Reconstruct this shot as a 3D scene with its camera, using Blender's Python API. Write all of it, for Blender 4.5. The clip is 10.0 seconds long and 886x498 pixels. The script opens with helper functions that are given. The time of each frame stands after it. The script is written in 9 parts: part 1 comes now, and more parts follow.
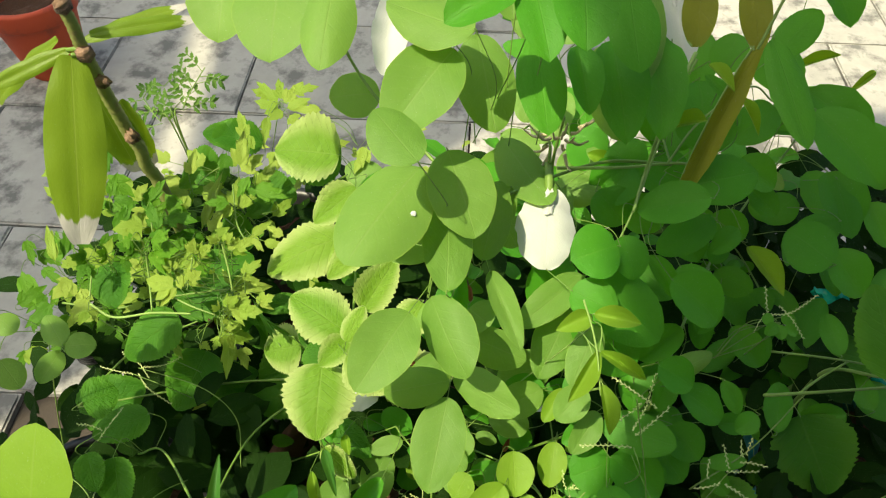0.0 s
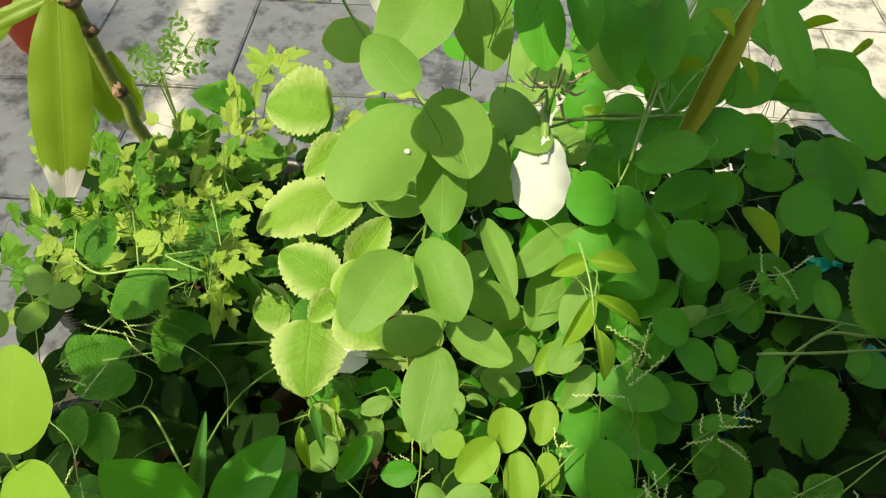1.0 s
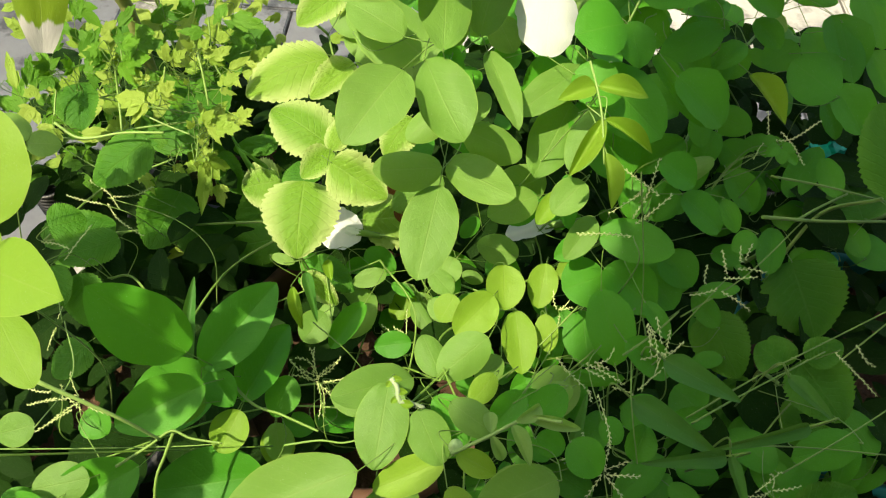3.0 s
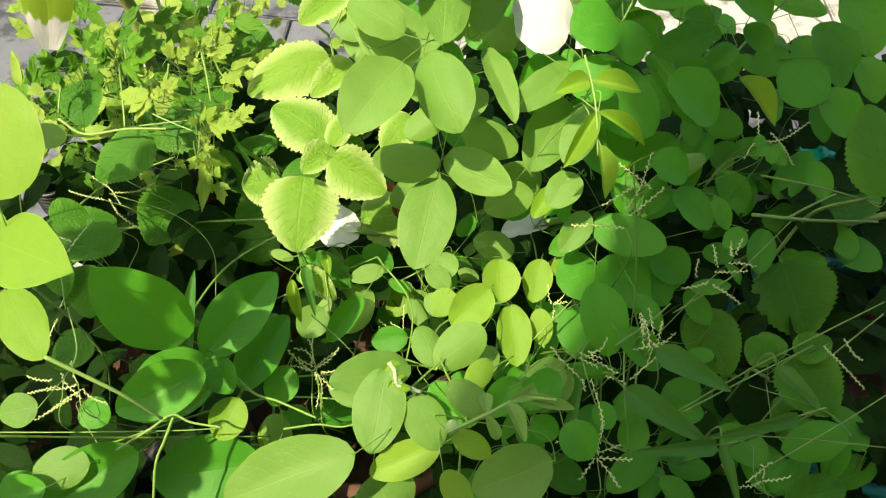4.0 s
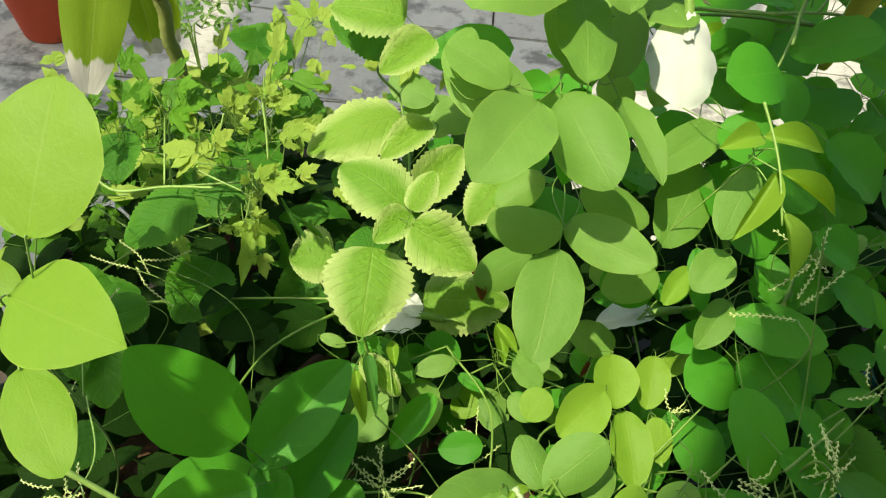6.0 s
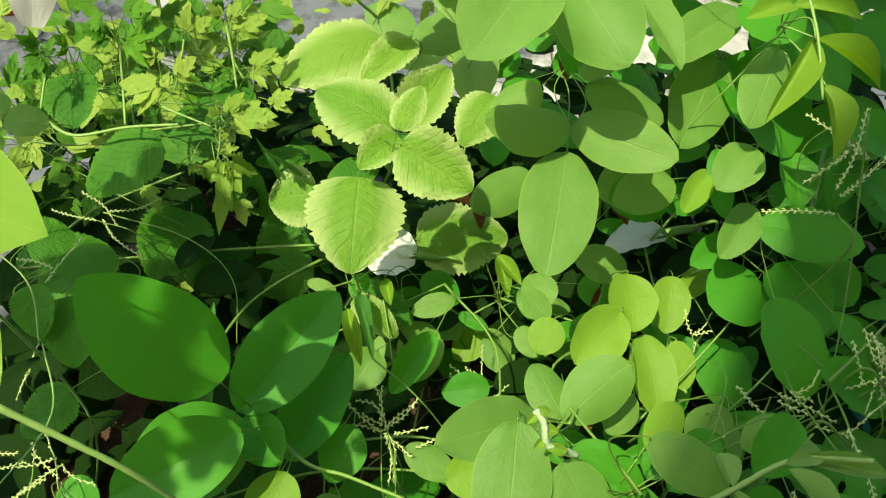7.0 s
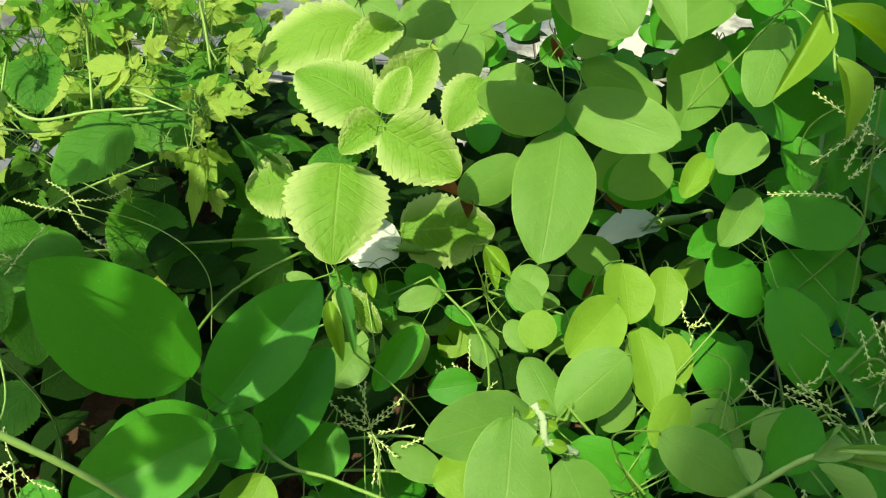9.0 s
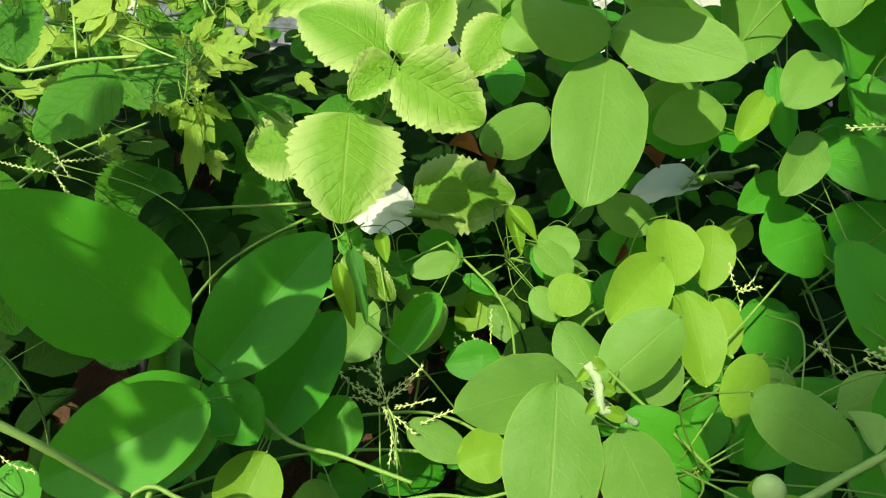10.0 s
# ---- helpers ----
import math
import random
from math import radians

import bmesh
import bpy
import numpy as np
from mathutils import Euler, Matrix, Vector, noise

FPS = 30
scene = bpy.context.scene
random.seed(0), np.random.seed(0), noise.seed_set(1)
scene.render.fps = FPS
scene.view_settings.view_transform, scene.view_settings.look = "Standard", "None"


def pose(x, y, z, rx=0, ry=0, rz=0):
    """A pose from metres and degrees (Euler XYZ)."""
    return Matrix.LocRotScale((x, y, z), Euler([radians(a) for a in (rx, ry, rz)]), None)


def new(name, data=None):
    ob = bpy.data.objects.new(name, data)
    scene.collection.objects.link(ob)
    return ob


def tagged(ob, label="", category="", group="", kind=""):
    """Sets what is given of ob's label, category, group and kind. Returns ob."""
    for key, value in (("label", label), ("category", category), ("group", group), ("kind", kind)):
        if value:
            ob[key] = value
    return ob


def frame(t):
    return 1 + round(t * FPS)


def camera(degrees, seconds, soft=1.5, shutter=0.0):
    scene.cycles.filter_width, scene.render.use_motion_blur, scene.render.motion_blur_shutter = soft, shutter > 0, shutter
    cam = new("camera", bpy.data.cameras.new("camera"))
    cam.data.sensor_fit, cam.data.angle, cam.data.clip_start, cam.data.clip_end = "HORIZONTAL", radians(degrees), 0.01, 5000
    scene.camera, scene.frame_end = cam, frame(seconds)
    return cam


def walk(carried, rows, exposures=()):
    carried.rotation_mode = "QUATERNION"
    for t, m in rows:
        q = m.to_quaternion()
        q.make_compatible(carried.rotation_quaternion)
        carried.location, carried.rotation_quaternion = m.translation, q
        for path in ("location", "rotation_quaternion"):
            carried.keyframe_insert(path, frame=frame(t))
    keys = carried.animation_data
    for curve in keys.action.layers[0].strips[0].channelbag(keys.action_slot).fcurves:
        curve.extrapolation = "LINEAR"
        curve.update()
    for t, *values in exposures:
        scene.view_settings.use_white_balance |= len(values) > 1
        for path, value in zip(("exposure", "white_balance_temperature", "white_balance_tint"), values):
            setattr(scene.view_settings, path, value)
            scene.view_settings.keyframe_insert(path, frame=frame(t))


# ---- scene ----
EXPOSURES = [(0, 0.75, 6950, -3), (2, 0.80, 6950, -1), (4, 1.10, 6900, 2), (5, 0.85, 6800, -1), (6.5, 0.77, 6600, -6), (8, 0.85, 6550, -12), (10, 0.85, 6550, -14)]
cam = camera(64.5, 10.0, soft=1.2)
# seconds, place in metres, turn in degrees
PATH = [
    (0, -0.0010, 0.0074, 0.9265, 39.03, -0.16, 0.24),
    (0.5, -0.0006, 0.0004, 0.9085, 39.09, -1.00, 0.28),
    (1, -0.0023, -0.0087, 0.9042, 38.47, -1.21, 0.30),
    (1.5, -0.0053, -0.0181, 0.8781, 37.75, -1.65, -0.37),
    (2, -0.0048, -0.0259, 0.8746, 37.68, -1.62, -0.59),
    (2.5, -0.0076, -0.0459, 0.8558, 35.12, -2.20, 0.04),
    (3.8, -0.0093, -0.0627, 0.8489, 35.35, -2.88, 0.11),
    (4, -0.0098, -0.0688, 0.8496, 36.31, -3.08, 0.20),
    (4.5, -0.0103, -0.0629, 0.8600, 39.38, -3.57, 0.37),
    (4.7, -0.0103, -0.0635, 0.8559, 39.82, -3.34, 0.70),
    (5, -0.0553, -0.0400, 0.7930, 42.26, -4.85, 1.95),
    (5.2, -0.0648, -0.0333, 0.7881, 43.54, -5.00, 2.00),
    (6.3, -0.0615, -0.0229, 0.7705, 43.89, -3.99, 1.36),
    (6.5, -0.0614, -0.0207, 0.7498, 41.84, -2.42, 0.22),
    (7, -0.0628, -0.0201, 0.7388, 41.73, -3.07, -1.29),
    (7.5, -0.0635, -0.0216, 0.7352, 41.54, -2.89, -1.81),
    (8, -0.0638, -0.0203, 0.7271, 41.28, -3.79, -2.05),
    (8.5, -0.0624, -0.0174, 0.7323, 40.95, -4.07, -2.16),
    (9, -0.0646, -0.0128, 0.7215, 41.92, -4.22, -2.40),
    (9.5, -0.0736, 0.0022, 0.6914, 42.43, -3.70, -2.64),
    (10, -0.0693, -0.0009, 0.6855, 41.16, -3.86, -2.36),
]
walk(cam, [(t, pose(x, y, z, rx, ry, rz)) for t, x, y, z, rx, ry, rz in PATH], EXPOSURES)

SKY_STRENGTH, SUN_STRENGTH = 0.15, 4.2
# world, sun
SUN_DIR = Vector((-0.342, -0.300, 0.891)).normalized()      # towards the sun: behind the camera and to its left, 63 degrees up
sky_world = bpy.data.worlds.new("sky")
scene.world = sky_world
sky_world.use_nodes = True
_n = sky_world.node_tree.nodes
sky = _n.new("ShaderNodeTexSky")
sky.sky_type, sky.sun_disc = "NISHITA", False
sky.dust_density, sky.ozone_density = 5.0, 0.3
sky.sun_elevation = math.asin(SUN_DIR.z)
sky.sun_rotation = math.atan2(SUN_DIR.x, SUN_DIR.y)
_n["Background"].inputs["Strength"].default_value = SKY_STRENGTH
sky_world.node_tree.links.new(sky.outputs[0], _n["Background"].inputs["Color"])
sun = new("sun", bpy.data.lights.new("sun", "SUN"))
sun.data.energy, sun.data.angle, sun.data.color = SUN_STRENGTH, radians(0.5), (1.0, 0.88, 0.68)
sun.matrix_world = Matrix.Translation((0, -3, 5)) @ SUN_DIR.to_track_quat("Z", "Y").to_matrix().to_4x4()


# ---------------------------------------------------------------- materials
class Nodes:
    """A small wrapper to write node trees briefly."""

    def __init__(self, name):
        self.mat = bpy.data.materials.new(name)
        self.mat.use_nodes = True
        self.tree = self.mat.node_tree
        self.bsdf = self.tree.nodes["Principled BSDF"]
        self.out = self.tree.nodes["Material Output"]

    def add(self, kind, **values):
        node = self.tree.nodes.new("ShaderNode" + kind)
        for key, value in values.items():
            setattr(node, key, value)
        return node

    def link(self, a, b):
        self.tree.links.new(a, b)

    def put(self, socket, value):
        if hasattr(value, "is_output"):
            self.link(value, socket)
        else:
            socket.default_value = value

    def maths(self, op, a, b=0.0, c=0.0):
        node = self.add("Math", operation=op)
        for socket, value in zip(node.inputs, (a, b, c)):
            self.put(socket, value)
        return node.outputs[0]

    def noise(self, scale, detail=4.0, rough=0.55, vector=None):
        node = self.add("TexNoise")
        node.inputs["Scale"].default_value, node.inputs["Detail"].default_value = scale, detail
        node.inputs["Roughness"].default_value = rough
        if vector is not None:
            self.link(vector, node.inputs["Vector"])
        return node.outputs["Fac"]

    def ramp(self, fac, *stops):
        node = self.add("ValToRGB")
        el = node.color_ramp.elements
        while len(el) < len(stops):
            el.new(0.5)
        for e, (p, c) in zip(el, stops):
            e.position, e.color = p, (*c, 1) if len(c) == 3 else c
        self.link(fac, node.inputs[0])
        return node.outputs[0]

    def mix(self, fac, a, b, blend="MIX"):
        node = self.add("Mix", data_type="RGBA", blend_type=blend)
        for socket, value in ((node.inputs[0], fac), (node.inputs[6], a), (node.inputs[7], b)):
            self.put(socket, (*value, 1) if isinstance(value, tuple) and len(value) == 3 else value)
        return node.outputs[2]

    def bump(self, height, strength=0.3, distance=0.001):
        node = self.add("Bump")
        node.inputs["Strength"].default_value, node.inputs["Distance"].default_value = strength, distance
        self.link(height, node.inputs["Height"])
        return node.outputs[0]


def leaf_material(name, dark, light, vein, through_colour, side_veins=7.0, vein_gain=0.35, vein_relief=0.3,
                  quilt=0.0, gloss=0.45, edge=None, tip=None, spots=0.25, rib_share=0.6, edge_from=0.26, edge_gain=3.4, sheen=0.3, depth=0.0012):
    """A leaf: blade with midrib and side veins, blotches, some sheen, and light that comes through it.
    The blade's UV runs across (x) and from base to tip (y)."""
    k = Nodes(name)
    uv = k.add("UVMap").outputs[0]
    sep = k.add("SeparateXYZ")
    k.link(uv, sep.inputs[0])
    obj = k.add("TexCoord").outputs["Object"]
    info = k.add("ObjectInfo").outputs["Random"]
    off = k.maths("ABSOLUTE", k.maths("SUBTRACT", sep.outputs[0], 0.5))
    v = sep.outputs[1]
    mid = k.maths("SUBTRACT", 1.0, k.maths("SMOOTH_MIN", k.maths("MULTIPLY", off, 45.0), 1.0, 0.2))
    wob = k.maths("MULTIPLY", k.noise(4.0, 2.0, vector=uv), 0.10)
    arch = k.maths("ADD", k.maths("SUBTRACT", v, k.maths("MULTIPLY", off, 0.55)), wob)
    saw = k.maths("ABSOLUTE", k.maths("SUBTRACT", k.maths("FRACT", k.maths("MULTIPLY", arch, side_veins)), 0.5))
    rib = k.maths("SUBTRACT", 1.0, k.maths("SMOOTH_MIN", k.maths("MULTIPLY", saw, 9.0), 1.0, 0.2))
    rib = k.maths("MULTIPLY", rib, rib_share)
    veins = k.maths("MAXIMUM", mid, rib)
    big = k.noise(2.2, 3.0, vector=uv)
    fine = k.noise(38.0, 4.0, vector=uv)
    place = k.add("VectorMath", operation="ADD")
    k.link(uv, place.inputs[0])
    k.link(k.maths("MULTIPLY", info, 37.0), place.inputs[1])
    blot = k.noise(5.0, 5.0, 0.6, vector=place.outputs[0])
    shade = k.maths("ADD", k.maths("MULTIPLY", info, 0.55), k.maths("MULTIPLY", blot, 0.45))
    colour = k.mix(shade, dark, light)
    colour = k.mix(k.maths("MULTIPLY", fine, 0.30), colour, tuple(c * 0.62 for c in dark))
    colour = k.mix(k.maths("MULTIPLY", veins, vein_gain), colour, vein)
    if edge is not None:
        rim = k.maths("SMOOTH_MAX", k.maths("MULTIPLY", k.maths("SUBTRACT", off, edge_from), edge_gain), 0.0, 0.15)
        colour = k.mix(k.maths("MINIMUM", rim, 0.85), colour, edge)
    scar = k.ramp(k.noise(17.0, 3.0, 0.6, vector=place.outputs[0]), (0.69, (0, 0, 0)), (0.74, (1, 1, 1)))
    colour = k.mix(k.maths("MULTIPLY", scar, spots), colour, tuple(0.5 * c + d for c, d in zip(dark, (0.05, 0.03, 0.01))))
    speck = k.ramp(k.noise(62.0, 2.0, 0.7, vector=place.outputs[0]), (0.69, (0, 0, 0)), (0.74, (1, 1, 1)))
    colour = k.mix(k.maths("MULTIPLY", speck, spots * 2.2), colour, (0.55, 0.58, 0.42))
    thru = k.mix(k.maths("MULTIPLY", veins, vein_gain), k.mix(shade, tuple(c * 0.8 for c in through_colour), through_colour), vein)
    if tip is not None:
        dead = k.ramp(k.maths("ADD", v, k.maths("MULTIPLY", k.noise(4.0, 4.0, vector=uv), 0.16)), (0.925, (0, 0, 0)), (0.940, (1, 1, 1)))
        worn = k.mix(k.noise(14.0, 4.0, vector=uv), tuple(c * 0.55 for c in tip), tip)
        colour, thru = k.mix(dead, colour, worn), k.mix(dead, thru, (0.25, 0.22, 0.17))
    height = k.maths("ADD", k.maths("MULTIPLY", veins, -vein_relief), k.maths("MULTIPLY", fine, 0.10))
    height = k.maths("ADD", height, k.maths("MULTIPLY", big, 0.5))
    height = k.maths("ADD", height, k.maths("MULTIPLY", blot, 0.55))
    if quilt:
        cell = k.add("TexVoronoi", feature="SMOOTH_F1")
        cell.inputs["Scale"].default_value = 15.0
        k.link(uv, cell.inputs["Vector"])
        height = k.maths("ADD", height, k.maths("MULTIPLY", cell.outputs["Distance"], -quilt))
    normal = k.bump(height, 0.55, depth)
    k.link(colour, k.bsdf.inputs["Base Color"])
    k.put(k.bsdf.inputs["Roughness"], k.maths("ADD", gloss, k.maths("MULTIPLY", fine, 0.18)))
    k.bsdf.inputs["Specular IOR Level"].default_value = sheen
    k.link(normal, k.bsdf.inputs["Normal"])
    trans = k.add("BsdfTranslucent")
    k.link(thru, trans.inputs["Color"])
    k.link(normal, trans.inputs["Normal"])
    both = k.add("MixShader")
    both.inputs[0].default_value = 0.42
    k.link(k.bsdf.outputs[0], both.inputs[1])
    k.link(trans.outputs[0], both.inputs[2])
    k.link(both.outputs[0], k.out.inputs["Surface"])
    return k.mat


def plain_material(name, a, b, scale=60.0, rough=0.6, relief=0.3, distance=0.001, stain=None, stain_scale=8.0, stain_from=0.55, metal=0.0):
    """A surface of two tones of grain, with stains of a third."""
    k = Nodes(name)
    info = k.add("ObjectInfo").outputs["Random"]
    spot = k.add("VectorMath", operation="ADD")
    k.link(k.add("TexCoord").outputs["Object"], spot.inputs[0])
    k.link(k.maths("MULTIPLY", info, 23.0), spot.inputs[1])
    obj = spot.outputs[0]
    fine = k.noise(scale, 5.0, 0.6, vector=obj)
    colour = k.mix(k.maths("ADD", k.maths("MULTIPLY", fine, 0.75), k.maths("MULTIPLY", info, 0.25)), a, b)
    if stain is not None:
        blot = k.ramp(k.noise(stain_scale, 6.0, 0.65, vector=obj), (stain_from, (0, 0, 0)), (stain_from + 0.13, (1, 1, 1)))
        colour = k.mix(k.maths("MULTIPLY", blot, 0.8), colour, stain)
    k.link(colour, k.bsdf.inputs["Base Color"])
    k.put(k.bsdf.inputs["Roughness"], k.maths("ADD", rough - 0.1, k.maths("MULTIPLY", fine, 0.2)))
    k.bsdf.inputs["Metallic"].default_value = metal
    k.link(k.bump(fine, relief, distance), k.bsdf.inputs["Normal"])
    return k.mat


PEA = leaf_material("pea_leaf", (0.115, 0.255, 0.038), (0.225, 0.380, 0.078), (0.29, 0.42, 0.09), (0.33, 0.57, 0.025),
                    side_veins=8.0, vein_gain=0.36, vein_relief=0.16, gloss=0.46, rib_share=0.30, sheen=0.30, edge=(0.30, 0.44, 0.07), edge_from=0.482, edge_gain=40.0)
# the pea leaf again, with the greener tone of shaded leaflets in its colour
PEA_SHADE = leaf_material("mature_pea_leaf", (0.047, 0.235, 0.013), (0.102, 0.335, 0.023), (0.15, 0.35, 0.035), (0.185, 0.50, 0.012),
                        side_veins=8.0, vein_gain=0.30, vein_relief=0.14, gloss=0.42, rib_share=0.30, sheen=0.25)
# near-black: the deep shade of the gaps is put into this leaf colour
GAP_SHADE = leaf_material("shaded_leaf", (0.007, 0.026, 0.002), (0.016, 0.052, 0.003), (0.02, 0.06, 0.01), (0.015, 0.045, 0.002), gloss=0.6, sheen=0.12)
PEA_PALE = leaf_material("young_pea_leaf", (0.165, 0.32, 0.022), (0.25, 0.41, 0.045), (0.32, 0.44, 0.07), (0.38, 0.58, 0.012),
                         side_veins=8.0, vein_gain=0.35, vein_relief=0.10, gloss=0.45, rib_share=0.25, edge=(0.34, 0.46, 0.07), edge_from=0.482, edge_gain=40.0, sheen=0.28)
SILKY = leaf_material("silky_young_leaf", (0.23, 0.40, 0.09), (0.34, 0.50, 0.16), (0.42, 0.54, 0.22), (0.30, 0.52, 0.04),
                      side_veins=8.0, vein_gain=0.30, vein_relief=0.10, gloss=0.55, rib_share=0.25, sheen=0.25, spots=0.05)
MINT = leaf_material("borage_leaf", (0.120, 0.285, 0.020), (0.240, 0.40, 0.048), (0.42, 0.52, 0.15), (0.36, 0.55, 0.02),
                     side_veins=9.0, vein_gain=0.20, vein_relief=0.50, quilt=0.9, gloss=0.55, depth=0.0016, edge=(0.55, 0.62, 0.26), spots=0.1, sheen=0.3, edge_from=0.22, edge_gain=2.6)
# mature borage leaves, darkened further in colour for the shade they stand in
MINT_OLD_SHADE = leaf_material("mature_borage_leaf", (0.032, 0.145, 0.007), (0.065, 0.205, 0.012), (0.15, 0.30, 0.04), (0.16, 0.40, 0.008),
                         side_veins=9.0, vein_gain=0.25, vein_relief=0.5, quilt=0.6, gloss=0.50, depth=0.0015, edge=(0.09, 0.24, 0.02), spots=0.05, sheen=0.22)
VINE = leaf_material("balloon_vine_leaf", (0.16, 0.32, 0.022), (0.42, 0.51, 0.110), (0.44, 0.50, 0.13), (0.40, 0.54, 0.02),
                     side_veins=6.0, vein_gain=0.3, vein_relief=0.15, gloss=0.5, sheen=0.25)
VINE_OLD = leaf_material("mature_balloon_vine_leaf", (0.045, 0.170, 0.008), (0.15, 0.330, 0.020), (0.24, 0.38, 0.06), (0.20, 0.44, 0.012),
                         side_veins=6.0, vein_gain=0.3, vein_relief=0.15, gloss=0.5, sheen=0.25)
FERN = leaf_material("fern_leaf", (0.07, 0.19, 0.02), (0.13, 0.26, 0.035), (0.15, 0.25, 0.08), (0.14, 0.26, 0.03), gloss=0.5)
MANGO = leaf_material("mango_leaf", (0.13, 0.235, 0.016), (0.21, 0.31, 0.026), (0.40, 0.46, 0.12), (0.27, 0.40, 0.015),
                      side_veins=18.0, vein_gain=0.30, vein_relief=0.10, gloss=0.30, rib_share=0.12, tip=(0.78, 0.75, 0.70))
POD = leaf_material("pod_skin", (0.24, 0.265, 0.015), (0.33, 0.345, 0.025), (0.32, 0.38, 0.08), (0.23, 0.31, 0.01), side_veins=3.0, vein_gain=0.1)
GRASS = leaf_material("grass_blade", (0.045, 0.17, 0.025), (0.085, 0.25, 0.045), (0.17, 0.28, 0.06), (0.2, 0.35, 0.02), side_veins=0.5, vein_gain=0.3)
PETAL = leaf_material("white_petal", (0.80, 0.81, 0.80), (0.86, 0.87, 0.86), (0.80, 0.82, 0.76), (0.66, 0.68, 0.64),
                      side_veins=10.0, vein_gain=0.08, vein_relief=0.10, gloss=0.6, spots=0.0)
STEM = plain_material("green_stem", (0.10, 0.20, 0.02), (0.18, 0.28, 0.05), 300.0, 0.55)
STEM_PALE = plain_material("pale_stem", (0.17, 0.29, 0.05), (0.26, 0.37, 0.10), 300.0, 0.6)
BARK = plain_material("mango_bark", (0.14, 0.17, 0.03), (0.30, 0.31, 0.10), 160.0, 0.7, 0.6, 0.002, (0.20, 0.12, 0.07), 60.0, 0.58)
SCAR = plain_material("torn_bark", (0.16, 0.085, 0.05), (0.36, 0.24, 0.16), 240.0, 0.8, 0.8, 0.002, (0.05, 0.03, 0.02), 90.0, 0.5)
DOWN = plain_material("white_down", (0.24, 0.34, 0.15), (0.46, 0.54, 0.34), 700.0, 0.8, 0.6)
BUD = plain_material("bud_skin", (0.30, 0.46, 0.12), (0.44, 0.58, 0.22), 500.0, 0.6)
TWIG = plain_material("dry_twig", (0.035, 0.025, 0.018), (0.09, 0.065, 0.045), 250.0, 0.8)
SEED = plain_material("grass_seed", (0.42, 0.52, 0.16), (0.64, 0.68, 0.32), 900.0, 0.7, 0.5)
HUSK = plain_material("dry_husk", (0.36, 0.29, 0.15), (0.55, 0.47, 0.30), 300.0, 0.7, 0.5)
DRY_LEAF = leaf_material("dry_leaf", (0.15, 0.055, 0.02), (0.26, 0.11, 0.045), (0.30, 0.15, 0.07), (0.20, 0.08, 0.02), gloss=0.7)
TILE = plain_material("paving_tile", (0.25, 0.240, 0.215), (0.45, 0.432, 0.385), 34.0, 0.75, 0.45, 0.003, (0.085, 0.082, 0.075), 15.0, 0.50)
GROUT = plain_material("ground_earth", (0.022, 0.017, 0.012), (0.055, 0.042, 0.030), 40.0, 0.9, 0.6, 0.004)
SOIL = plain_material("potting_soil", (0.030, 0.014, 0.006), (0.085, 0.040, 0.018), 90.0, 0.95, 1.0, 0.006)
CLAY = plain_material("fired_clay", (0.075, 0.034, 0.018), (0.13, 0.060, 0.034), 45.0, 0.8, 0.4, 0.002, (0.06, 0.04, 0.03), 14.0)
RED_CLAY = plain_material("red_painted_clay", (0.42, 0.045, 0.012), (0.52, 0.075, 0.02), 30.0, 0.6, 0.3, 0.002, (0.22, 0.04, 0.02), 18.0)
BLACK_PLASTIC = plain_material("black_plastic", (0.010, 0.010, 0.011), (0.022, 0.022, 0.023), 60.0, 0.42)
TEAL_PLASTIC = plain_material("teal_plastic", (0.006, 0.14, 0.13), (0.012, 0.20, 0.18), 40.0, 0.4)
GREEN_PLASTIC = plain_material("green_plastic_film", (0.005, 0.30, 0.17), (0.02, 0.42, 0.26), 50.0, 0.25)
PLASTER = plain_material("wall_plaster", (0.30, 0.29, 0.27), (0.40, 0.39, 0.37), 14.0, 0.85, 0.4, 0.003, (0.36, 0.33, 0.29), 3.0)


# ---------------------------------------------------------------- building helpers
def mesh_from(bm, name, material):
    me = bpy.data.meshes.new(name)
    bm.to_mesh(me)
    bm.free()
    me.materials.append(material)
    for p in me.polygons:
        p.use_smooth = True
    return me


def part(name, data, material, parent, label=""):
    """Links a bmesh (or a shared mesh) as one mesh object under a thing or a part."""
    me = mesh_from(data, name, material) if isinstance(data, bmesh.types.BMesh) else data
    ob = new(name, me)
    ob.parent = parent
    if label:
        tagged(ob, label)
    return ob


def thing(name, place, label, category, group="", kind=""):
    ob = new(name)
    ob.empty_display_size = 0.02
    ob.location = place
    return tagged(ob, label, category, group, kind)


def under(ob, parent):
    """Places are given in the world's metres: the parent's own place is taken off."""
    ob.matrix_parent_inverse = parent.matrix_basis.inverted()
    return ob


